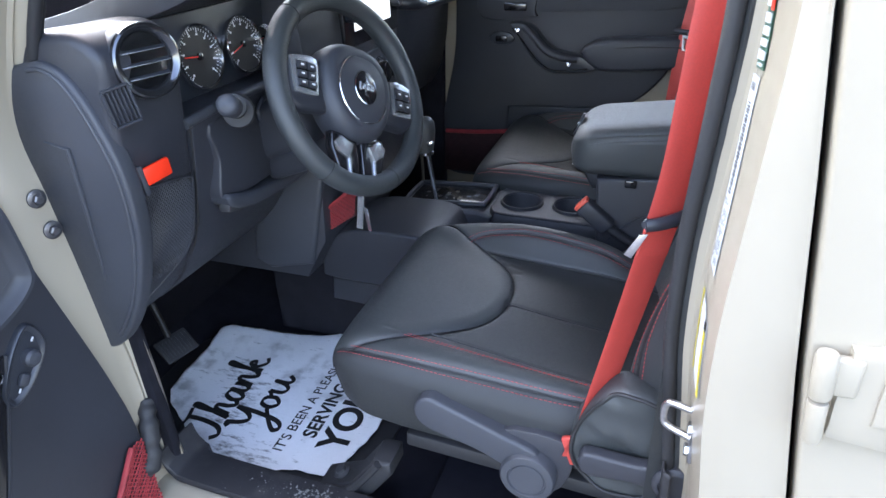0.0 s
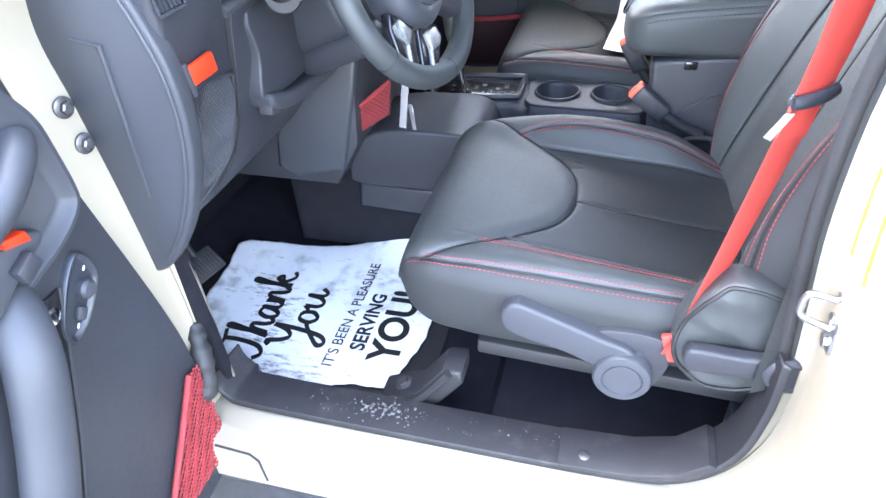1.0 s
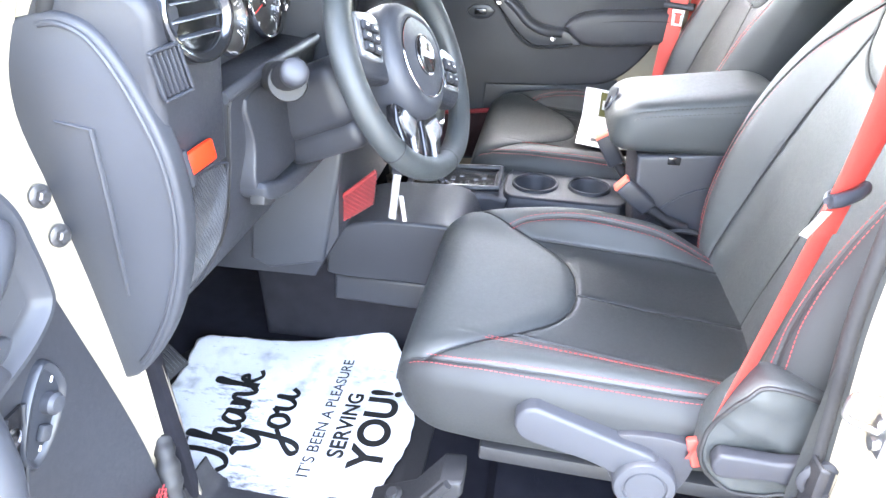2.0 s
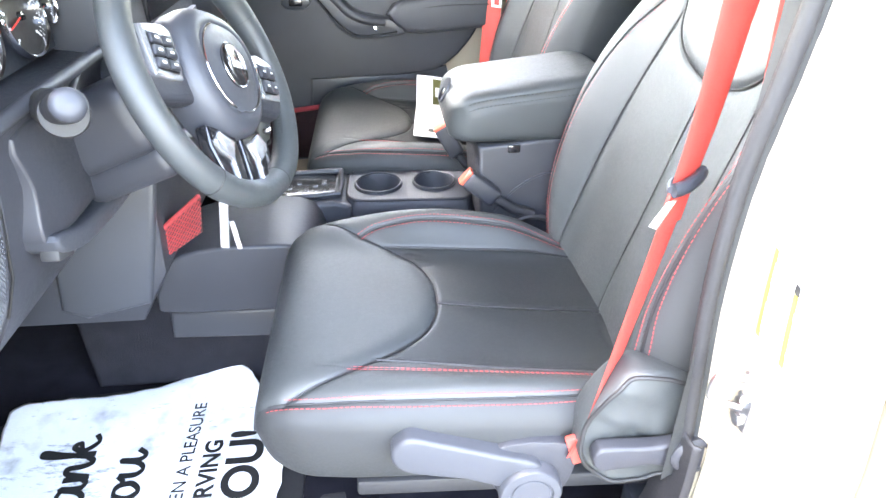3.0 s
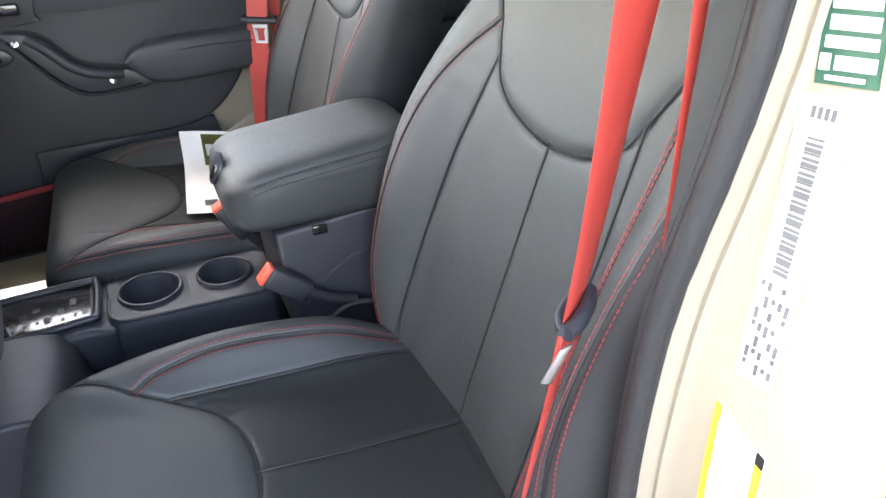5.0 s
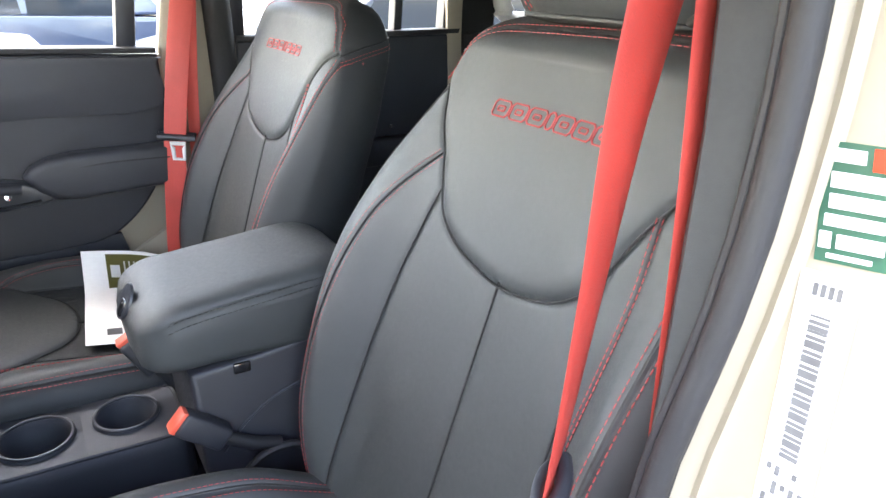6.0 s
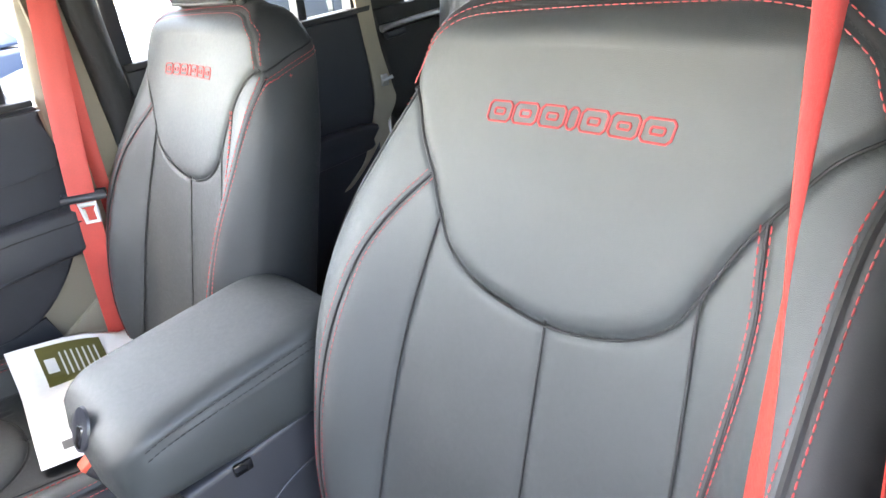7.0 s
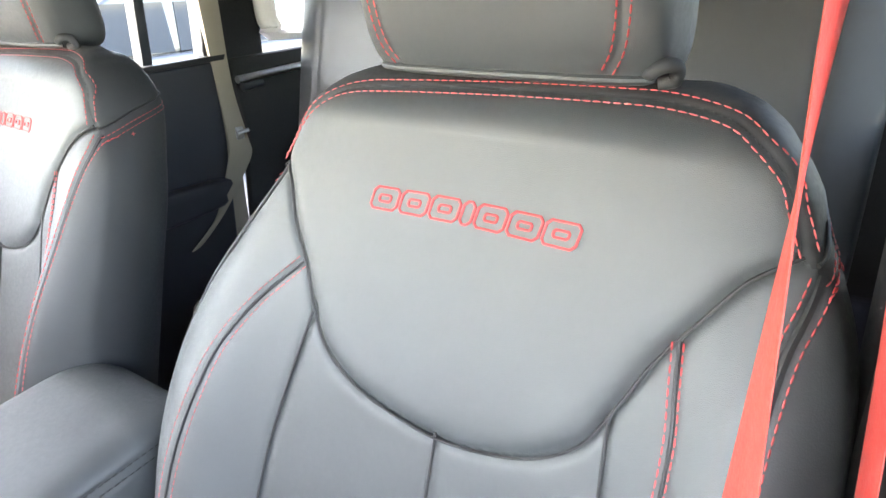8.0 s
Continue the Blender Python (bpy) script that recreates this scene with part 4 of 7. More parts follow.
    # fold in the shade-darkened vinyl, to keep it dim
    part("hem_fold", tube(smooth_line([p + np.array(d) for d in ((0.0, 0.016, -0.001), (-0.004, 0.004, 0.003), (-0.004, -0.007, 0.009), (0.004, -0.013, 0.008), (0.010, -0.011, 0.000), (0.008, -0.001, -0.003))], 5), [0.0030] * 6 + [0.0050] * 14 + [0.0060] * 6, 10), VINYL_SHADED, seat)
    for dy in (-0.055, 0.055):
        part("headrest_post", tube([(0.148, YC + dy, 1.60), (0.136, YC + dy, 1.70)], 0.006, 12), SATIN, seat)
    bm = box((0.34, 0.30, 0.05), (-0.28, YC, 0.87), 0.01)
    part("seat_pan", bm, RUBBER, seat)
    for dy in (-0.19, 0.19):
        part("seat_rail", box((0.46, 0.045, 0.030), (-0.25, YC + dy * 0.9, 0.842), 0.006, 2, (0, 3, 0)), RUBBER, seat)
        part("rail_foot", prism([(-0.50, 0.815), (-0.535, 0.812), (-0.585, 0.742), (-0.660, 0.706), (-0.660, 0.690), (-0.575, 0.700), (-0.545, 0.722), (-0.500, 0.785)], YC + dy - 0.034, YC + dy + 0.030, "y", 0.008, 3), RUBBER, seat)
        part("foot_flange", tube(smooth_line([(-0.640, YC + dy - 0.036, 0.712), (-0.590, YC + dy - 0.038, 0.728), (-0.556, YC + dy - 0.038, 0.765), (-0.522, YC + dy - 0.036, 0.812)], 5), 0.008, 8), RUBBER, seat)
        part("rail_bolt", lathe([(0.0165, 0), (0.0165, 0.004), (0.010, 0.006), (0.0095, 0.012), (0.0, 0.012)], toward((-0.618, YC + dy - 0.004, 0.7275), (-0.35, -0.1, 1)), 18), RUBBER_GREY, seat)
        part("rear_foot", box((0.06, 0.05, 0.12), (-0.04, YC + dy, 0.74), 0.008), SATIN, seat)
    return seat


driver_seat = build_seat()
passenger_seat = copy_thing(driver_seat, pose(-0.3, -YC - 0.016, 0.66))
# its cushion sits a little further out than the backrest
for piece in passenger_seat.children:
    if piece.name.startswith(("cushion", "seam")) and max(v.co.z for v in piece.data.vertices) < 1.12:
        piece.matrix_basis.translation.y += 0.042
passenger_seat["label"] = "black leather passenger seat with red stitching and paper on it"

# driver's seat controls: height lever, round recline dial, belt boot and shield
lever_out = smooth_line([(-0.425, 0.985), (-0.425, 1.010), (-0.405, 1.026), (-0.375, 1.018), (-0.29, 0.985), (-0.235, 0.960), (-0.235, 0.905), (-0.285, 0.925), (-0.33, 0.945), (-0.38, 0.958), (-0.41, 0.968)], 4, closed=True)
lever = part("height_lever", prism(lever_out, -0.650, -0.614, "y", 0.006, 3), PLASTIC_GREY, driver_seat, "dark grey lever")
part("lever_root", prism(smooth_line([(-0.29, 0.985), (-0.20, 0.985), (-0.185, 0.94), (-0.21, 0.88), (-0.27, 0.88), (-0.30, 0.93)], 4, closed=True), -0.636, -0.600, "y", 0.005, 2), PLASTIC, driver_seat)
dial = part("recline_dial", lathe([(0.042, -0.045), (0.042, -0.004), (0.039, 0.0), (0.0295, 0.0015), (0.0284, -0.0012), (0.0262, -0.0012), (0.0252, 0.0006), (0.0, 0.0012)], toward((-0.248, -0.660, 0.920), (0.0, -1, 0.06)), 48), PLASTIC_GREY, driver_seat, "dark grey round dial")
BOOT = smooth_line([(-0.192, 0.990), (-0.184, 1.040), (-0.160, 1.086), (-0.130, 1.110), (-0.085, 1.104), (-0.050, 1.082), (-0.030, 1.02), (-0.040, 0.955), (-0.085, 0.922), (-0.140, 0.925), (-0.176, 0.950)], 6, closed=True)


def boot_ring(f, y):
    """A ring of the boot drawn in towards its middle by f, with folds in the leather."""
    out = []
    for x, z in BOOT:
        px, pz = -0.110 + (x + 0.110) * f, 1.010 + (z - 1.010) * f
        fold = 0.0065 * noise.noise(Vector((px * 34 + pz * 22, pz * 30, 1.3))) + 0.005 * math.sin(px * 70 + pz * 110) * (1 - f)
        sink = 0.010 * math.exp(-(((pz - 0.990) / 0.030) ** 2)) * (1 - f ** 4)
        out.append((px, y + (fold + sink) * (1 if y < -0.61 else 0), pz))
    return out


shield = part("belt_shield", loft([boot_ring(f, y) for f, y in ((0.96, -0.600), (1.0, -0.612), (1.0, -0.634), (0.985, -0.644), (0.95, -0.648), (0.88, -0.649), (0.78, -0.650), (0.66, -0.651), (0.52, -0.652), (0.36, -0.652), (0.20, -0.652), (0.06, -0.652))]), LEATHER, driver_seat, "crumpled black leather belt boot", 70)
part("shield_hem", tube([(x, y - 0.0015, z) for x, y, z in boot_ring(0.955, -0.648)], 0.0030, 8, True), BLACK_THREAD, driver_seat)
part("recline_lever", prism(smooth_line([(-0.176, 0.985), (-0.172, 1.002), (-0.158, 1.006), (-0.10, 1.003), (-0.062, 1.006), (-0.050, 0.985), (-0.062, 0.962), (-0.10, 0.970), (-0.162, 0.966)], 4, closed=True), -0.668, -0.646, "y", 0.005, 3), PLASTIC, driver_seat, "black recline lever")
part("lever_pivot", lathe([(0.030, -0.02), (0.030, 0.0), (0.026, 0.004), (0.022, 0.0045), (0.021, 0.002), (0.0, 0.002)], toward((-0.048, -0.672, 0.988), (0, -1, 0)), 30), PLASTIC, driver_seat)

# ---- seat belts ----
WEB = 0.046
belt = thing("seat_belt", (-0.10, -0.61, 0.97), "bright red seat belt hanging beside the driver seat", "seat belt", "front seat belts")
pts = smooth_line([(-0.181, -0.630, 0.960), (-0.166, -0.627, 1.04), (-0.144, -0.620, 1.15), (-0.1155, -0.613, 1.30), (-0.098, -0.608, 1.40), (-0.090, -0.608, 1.50), (-0.082, -0.607, 1.60), (-0.066, -0.606, 1.70), (-0.058, -0.612, 1.80)], 8)
turn = lambda z: float(np.interp(z, [0.96, 1.02, 1.15, 1.30, 1.40, 1.50, 1.60, 1.70, 1.80], [0.45, 0.82, 0.75, 0.66, 0.52, 0.385, 0.17, -0.05, -0.10]))
part("front_strand", ribbon(pts, [Vector((math.cos(turn(p[2])), math.sin(turn(p[2])), 0)) for p in pts], WEB), WEBBING, belt)
pts = smooth_line([(-0.026, -0.650, 1.15), (-0.045, -0.655, 1.27), (-0.057, -0.653, 1.40), (-0.061, -0.644, 1.55), (-0.065, -0.631, 1.70), (-0.060, -0.622, 1.80)], 8)
part("rear_strand", ribbon(pts, [Vector((0.985, 0.17, 0))] * len(pts), 0.034), WEBBING, belt)
part("guide_loop", tube([(-0.09, -0.60, 1.815), (-0.03, -0.645, 1.815), (-0.03, -0.65, 1.80), (-0.09, -0.605, 1.79)], 0.006, 10, True), SATIN, belt)
bar = [Vector((-0.1075, -0.6105, 1.343)) + Vector((0.81, 0.58, 0.10)) * s + Vector((0.58, -0.81, 0)) * o for s, o in ((-0.026, 0.004), (-0.014, 0.008), (0.0, 0.009), (0.014, 0.008), (0.028, 0.004))]
part("slider", tube(smooth_line(bar, 4), 0.0062, 12, False, None, 1.3), SATIN, belt, "black plastic slider")
back_bar = [Vector((-0.1075, -0.6105, 1.343)) + Vector((0.81, 0.58, 0.10)) * s + Vector((0.58, -0.81, 0)) * o for s, o in ((-0.026, 0.002), (-0.012, -0.006), (0.012, -0.006), (0.028, 0.002))]
part("slider_back", tube(smooth_line(back_bar, 4), 0.0045, 10), SATIN, belt)
part("latch_plate", prism([(-0.132, 1.330), (-0.122, 1.332), (-0.138, 1.298), (-0.147, 1.302)], -0.634, -0.6315, "y", 0.001), STEEL, belt, "chromed latch plate")
part("webbing_fold", ribbon([(-0.1095, -0.6115, 1.333), (-0.1160, -0.6140, 1.296)], [Vector((math.cos(0.62), math.sin(0.62), 0))] * 2, WEB * 0.97, 0.0044), WEBBING, belt)
part("anchor_sleeve", box((0.030, 0.010, 0.05), (-0.183, -0.634, 0.975), 0.003, 2, (0, -18, 0)), WEBBING, belt)

pbelt = thing("seat_belt", (-0.08, 0.63, 1.0), "bright red seat belt hanging beside the passenger seat", "seat belt", "front seat belts")
pts = smooth_line([(-0.126, 0.632, 1.00), (-0.118, 0.628, 1.15), (-0.106, 0.628, 1.307), (-0.078, 0.645, 1.50), (-0.045, 0.668, 1.665), (-0.040, 0.676, 1.70)], 8)
part("front_strand", ribbon(pts, [Vector((0.93, -0.30, 0))] * len(pts), WEB), WEBBING, pbelt)
pts = smooth_line([(-0.066, 0.668, 1.02), (-0.064, 0.674, 1.20), (-0.058, 0.680, 1.40), (-0.046, 0.684, 1.58), (-0.038, 0.684, 1.70)], 6)
part("rear_strand", ribbon(pts, [Vector((0.85, -0.5, 0))] * len(pts), WEB), WEBBING, pbelt)
part("guide_loop", tube([(-0.075, 0.668, 1.702), (0.0, 0.672, 1.700), (0.0, 0.676, 1.688), (-0.075, 0.672, 1.690)], 0.006, 10, True), SATIN, pbelt)
m = toward((-0.100, 0.627, 1.330), (0.05, -0.05, 1), (0.3, 1, 0))
part("slider", tube([m @ Vector(p) for p in ((0.037, -0.012, 0), (0.037, 0.010, 0), (-0.037, 0.010, 0), (-0.037, -0.012, 0))], 0.0075, 10, True), SATIN, pbelt, "black plastic slider")
bm = bmesh.new()
tube([(-0.117, 0.617, 1.318), (-0.088, 0.610, 1.316), (-0.091, 0.608, 1.306), (-0.092, 0.608, 1.282), (-0.112, 0.613, 1.284), (-0.113, 0.614, 1.308)], 0.0046, 8, True, bm)
part("latch_plate", bm, TONGUE, pbelt, "chromed latch plate")

# ---- centre console ----
console = thing("center_console", (-0.4, 0.05, 0.66), "black plastic center console with shifter and cup holders", "console")
part("tunnel", prism([(-1.05, 0.66), (0.05, 0.66), (0.05, 0.90), (-0.26, 0.92), (-0.80, 0.955), (-0.86, 0.93), (-1.05, 0.90)], -0.125, 0.175, "y", 0.022, 3), CARPET, console)
part("tunnel_skirt", prism([(-0.856, 0.808), (-0.70, 0.802), (-0.56, 0.80), (-0.56, 0.868), (-0.85, 0.876)], -0.150, -0.118, "y", 0.010, 3), PLASTIC, console)
part("side_bolster", prism(smooth_line([(-0.857, 0.91), (-0.847, 0.965), (-0.818, 1.003), (-0.755, 1.024), (-0.66, 1.028), (-0.58, 1.020), (-0.55, 0.97), (-0.56, 0.89), (-0.70, 0.885), (-0.842, 0.888)], 4, closed=True), -0.172, 0.03, "y", 0.045, 8), PLASTIC, console)

# top plate with two round cup wells
CUPS = [(-0.437, 0.100, 0.048), (-0.314, 0.102, 0.044)]


def cup_plate():
    """A plate with two round wells: each half is lofted from its well's floor and rim out to the border."""
    V, F = [], []
    n = 72
    x0, x1, xm, yc, yw = -0.502, -0.238, -0.376, 0.100, 0.072
    for (cx, cy, cr), lo, hi in ((CUPS[0], x0, xm), (CUPS[1], xm, x1)):
        rim, edge = [], []
        for k in range(n):
            a = 2 * math.pi * k / n
            c, d = math.cos(a), math.sin(a)
            rim.append((c, d))
            r = min(((hi if c > 0 else lo) - cx) / c if abs(c) > 1e-6 else 9.0, ((yc + yw if d > 0 else yc - yw) - cy) / d if abs(d) > 1e-6 else 9.0)
            px, py = cx + c * r, cy + d * r
            # the plate's outer corners are rounded
            for ox, oy in ((x0, yc - yw), (x0, yc + yw), (x1, yc - yw), (x1, yc + yw)):
                q = 0.030
                ix, iy = ox + math.copysign(q, xm - ox), oy + math.copysign(q, yc - oy)
                if (px - ix) * (ox - ix) > 0 and (py - iy) * (oy - iy) > 0:
                    g = math.hypot(px - ix, py - iy)
                    if g > q:
                        px, py = ix + (px - ix) * q / g, iy + (py - iy) * q / g
            edge.append((px, py))
        top = lambda x: 1.010 - 0.02 * (x + 0.377)
        rows = [[(cx + c * cr * f, cy + d * cr * f, z) for c, d in rim] for f, z in ((0.02, 0.930), (0.86, 0.930), (0.93, 0.936), (0.965, 1.004), (1.0, 1.013), (1.035, 1.0165), (1.075, 1.0155), (1.10, 1.0115))]
        rows.append([(x, y, top(x)) for x, y in edge])
        o = len(V)
        V += [v for r in rows for v in r]
        F += [(o + r * n + k, o + r * n + (k + 1) % n, o + (r + 1) * n + (k + 1) % n, o + (r + 1) * n + k) for r in range(len(rows) - 1) for k in range(n)]
        F.append(tuple(o + k for k in range(n))[::-1])
    border = smooth_line([(x0, yc, 0), (x0, yc - yw + 0.03, 0), (x0 + 0.009, yc - yw + 0.009, 0), (x0 + 0.03, yc - yw, 0), (xm, yc - yw, 0), (x1 - 0.03, yc - yw, 0), (x1 - 0.009, yc - yw + 0.009, 0), (x1, yc - yw + 0.03, 0), (x1, yc + yw - 0.03, 0), (x1 - 0.009, yc + yw - 0.009, 0), (x1 - 0.03, yc + yw, 0), (x0 + 0.03, yc + yw, 0), (x0 + 0.009, yc + yw - 0.009, 0), (x0, yc + yw - 0.03, 0)], 5, closed=True)
    m = len(border)
    o = len(V)
    for grow, z in ((0.0, 1.009), (0.004, 1.004), (0.007, 0.985), (0.010, 0.92)):
        V += [(xm + (p[0] - xm) * (1 + grow / 0.13), yc + (p[1] - yc) * (1 + grow / yw), z - 0.02 * (p[0] + 0.377)) for p in border]
    F += [(o + r * m + k, o + r * m + (k + 1) % m, o + (r + 1) * m + (k + 1) % m, o + (r + 1) * m + k) for r in range(3) for k in range(m)]
    return V, F, border


V, F, BORDER = cup_plate()
mk("cup_holder_plate", V, F, PLASTIC_GREY, console, "", 45)
for cx, cy, cr in CUPS:
    part("cup_mat", lathe([(cr * 0.85, 0), (cr * 0.85, 0.004), (cr * 0.6, 0.003), (0.0, 0.003)], pose(cx, cy, 0.931), 40), RUBBER, console)
part("tray_edge", tube([(p[0], p[1], 1.0075 - 0.02 * (p[0] + 0.377)) for p in BORDER], 0.0040, 8, True), PLASTIC, console)
for cx, cy, cr in CUPS:
    part("cup_rim", tube([(cx + cr * 1.035 * math.cos(a), cy + cr * 1.035 * math.sin(a), 1.0160) for a in np.linspace(0, 2 * math.pi, 48, endpoint=False)], 0.0030, 8, True), SATIN, console)
part("gate_base", prism([(-0.74, 0.90), (-0.495, 0.90), (-0.495, 1.000), (-0.53, 1.012), (-0.72, 1.004), (-0.745, 0.985)], 0.018, 0.185, "y", 0.010, 3), PLASTIC_GREY, console)
part("gate_frame", tube(smooth_line([(-0.705, 0.045, 1.010), (-0.54, 0.045, 1.018), (-0.520, 0.060, 1.018), (-0.520, 0.150, 1.018), (-0.54, 0.165, 1.018), (-0.705, 0.165, 1.010), (-0.725, 0.150, 1.009), (-0.725, 0.060, 1.009)], 4, closed=True), 0.0065, 10, True), SATIN, console)
part("gate_plate", prism([(-0.715, 0.052), (-0.53, 0.052), (-0.53, 0.158), (-0.715, 0.158)], 1.006, 1.013, "z", 0.002), GLOSS, console)
for i in range(9):
    x = -0.690 + i * 0.018
    part("gate_marking", box((0.010, 0.010 + 0.010 * (i % 2), 0.0014), (x + 0.008, 0.098 + 0.022 * math.sin(i * 2.1), 1.0140), 0.0004, 1), CHROME, console)
    part("gate_marking", box((0.005, 0.007, 0.0014), (x + 0.012, 0.072 + 0.004 * (i % 3), 1.0140), 0.0004, 1), CHROME, console)
shifter = thing("gear_shifter", (-0.647, 0.06, 1.01), "chromed gear shifter with black leather knob", "gear shifter")
part("stem", tube([(-0.647, 0.060, 1.008), (-0.655, 0.056, 1.08), (-0.662, 0.052, 1.14)], 0.0065, 14), CHROME, shifter)
part("knob", lathe([(0.0, -0.045), (0.016, -0.043), (0.021, -0.02), (0.024, 0.01), (0.022, 0.03), (0.014, 0.040), (0.0, 0.043)], pose(-0.664, 0.050, 1.185), 28), LEATHER, shifter)
part("knob_collar", lathe([(0.012, 0), (0.0165, 0.002), (0.0165, 0.012), (0.012, 0.014)], pose(-0.663, 0.051, 1.134), 24), CHROME, shifter)
part("knob_button", box((0.016, 0.016, 0.012), (-0.646, 0.030, 1.172), 0.004, 2), CHROME, shifter)

# console bin and armrest lid
part("bin", prism([(-0.235, 0.99), (-0.245, 1.165), (0.03, 1.19), (0.06, 0.92), (-0.16, 0.90)], -0.078, 0.128, "y", 0.010, 3), PLASTIC, console)
part("bin_recess_edge", tube(smooth_line([(-0.21, -0.0795, 1.03), (-0.17, -0.0795, 1.075), (-0.12, -0.0795, 1.105), (-0.05, -0.0795, 1.118)], 6), 0.0022, 8), SATIN, console)
part("lid_catch", box((0.024, 0.006, 0.016), (-0.176, -0.079, 1.160), 0.003), GLOSS, console)

def lid_seam(u):
    """Height of the seam along the lid, dropping round its nose."""
    return 1.243 + 0.036 * u - 0.040 * math.exp(-u / 0.06)


lid = part("armrest_lid", bmesh.new(), LEATHER, console, "padded black leather armrest lid")
V, F = [], []
NX, NA = 44, 56
for i in range(NX):
    u = i / (NX - 1)
    x = -0.305 + 0.33 * u
    nose = max(0.0, 1 - u / 0.18)
    tail = max(0.0, (u - 0.72) / 0.28)
    full = min((1 - nose**2.4) ** (1 / 2.4), (1 - tail**2.2) ** (1 / 2.2))
    w = 0.108 * (0.55 + 0.45 * full)
    for k in range(NA):
        a = 2 * math.pi * k / NA
        c, s = math.cos(a), math.sin(a)
        y = 0.024 + w * math.copysign(abs(c) ** 0.30, c)
        h = math.copysign(abs(s) ** 0.36, s)
        zt = 1.262 + 0.042 * u
        z = 1.216 + (zt - 1.216 if h > 0 else 0.048) * h * (0.22 + 0.78 * full) - 0.004 * nose * nose
        seam = 0.0035 * math.exp(-((z - lid_seam(u)) / 0.0032) ** 2)
        y -= math.copysign(seam, c) if abs(c) > 0.5 else 0
        V.append((x, y, z))
for i in range(NX - 1):
    F += [(i * NA + k, i * NA + (k + 1) % NA, (i + 1) * NA + (k + 1) % NA, (i + 1) * NA + k) for k in range(NA)]
F += [tuple(range(NA)), tuple(range((NX - 1) * NA, NX * NA))]
lid.data.from_pydata(V, [], F)
lid.data.polygons.foreach_set("use_smooth", [True] * len(F))
bm = bmesh.new()
bm.from_mesh(lid.data)
bmesh.ops.recalc_face_normals(bm, faces=bm.faces[:])
bm.to_mesh(lid.data)
bm.free()
for off in (0.006, -0.006):
    bm = bmesh.new()
    for i in range(38):
        x = -0.262 + i * 0.0075
        box((0.0056, 0.0012, 0.0012), (x, -0.0845 - (0.0006 if off > 0 else -0.0003), lid_seam((x + 0.305) / 0.33) + off), 0.0004, 1, (0, -5 - 50 * math.exp(-(x + 0.305) / 0.025), 0), bm)
    tagged(part("lid_stitching", bm, BLACK_THREAD, lid), kind="stuff")
part("latch_recess", lathe([(0.022, 0), (0.021, 0.003), (0.016, 0.0035), (0.0, 0.002)], toward((-0.298, 0.020, 1.245), (-1, -0.1, 0.45)) @ pose(0, 0, 0) @ Matrix.Diagonal((1.0, 1.2, 1, 1)), 28), SATIN, lid)
part("latch", box((0.010, 0.016, 0.026), (-0.302, 0.018, 1.238), 0.004, 2, (0, 25, 0)), GLOSS, lid)


def buckle(name, at, rot, label):
    b = thing(name, at, label, "seat belt buckle", "seat belt buckles")
    m = pose(*at, *rot)
    bm = box((0.036, 0.028, 0.075), (0, 0, 0), 0.006, 3)
    bmesh.ops.transform(bm, matrix=m, verts=bm.verts)
    part("housing", bm, PLASTIC, b)
    bm = box((0.034, 0.022, 0.010), (0, 0, 0.039), 0.003, 2)
    bmesh.ops.transform(bm, matrix=m, verts=bm.verts)
    part("button", bm, BUCKLE_RED, b, "red push button")
    stalk = [m @ Vector((0, 0, -0.035)), m @ Vector((0.005, 0, -0.08)), m @ Vector((0.02, 0.0, -0.12))]
    part("stalk", tube(stalk, 0.010, 10), RUBBER, b)
    return b


buckle("belt_buckle", (-0.238, -0.092, 1.088), (0, -50, 0), "black seat belt buckle with red button beside console")
buckle("belt_buckle", (-0.276, 0.140, 1.092), (0, -30, 0), "black seat belt buckle with red button beyond the armrest")
cable = thing("seat_wiring", (-0.12, -0.10, 1.0), "black wiring bundle tucked beside the seat", "cable")
part("loop", tube(smooth_line([(-0.20, -0.105, 0.99), (-0.16, -0.10, 1.02), (-0.11, -0.10, 1.02), (-0.08, -0.11, 0.99)], 6), 0.006, 8), RUBBER, cable)
part("wire_end", tube([(-0.105, -0.118, 1.025), (-0.098, -0.122, 1.033)], 0.0035, 8), PAPER, cable)

# ---- dashboard ----
dash = thing("dashboard", (-0.9, 0, 1.2), "dark grained plastic dashboard", "dashboard")
OUT = smooth_line([(-1.24, 1.500), (-1.00, 1.530), (-0.88, 1.546), (-0.830, 1.538), (-0.806, 1.508), (-0.812, 1.44), (-0.818, 1.385)], 5).tolist() + smooth_line([(-0.824, 1.34), (-0.836, 1.26), (-0.865, 1.17), (-0.92, 1.09), (-0.985, 1.035)], 5).tolist() + [(-1.24, 1.02)]
part("outer_section", prism(OUT, -0.692, -0.545, "y", 0.014, 3), PLASTIC, dash)
CLU = smooth_line([(-1.24, 1.500), (-1.00, 1.548), (-0.86, 1.590), (-0.775, 1.582), (-0.768, 1.570), (-0.80, 1.556), (-0.866, 1.536)], 4).tolist() + [(-0.872, 1.40)] + smooth_line([(-0.806, 1.392), (-0.816, 1.37), (-0.822, 1.33), (-0.837, 1.25), (-0.866, 1.165), (-0.92, 1.088), (-0.982, 1.036)], 4).tolist() + [(-1.24, 1.02)]
part("cluster_hood", prism(CLU, -0.545, -0.235, "y", 0.004), PLASTIC, dash)
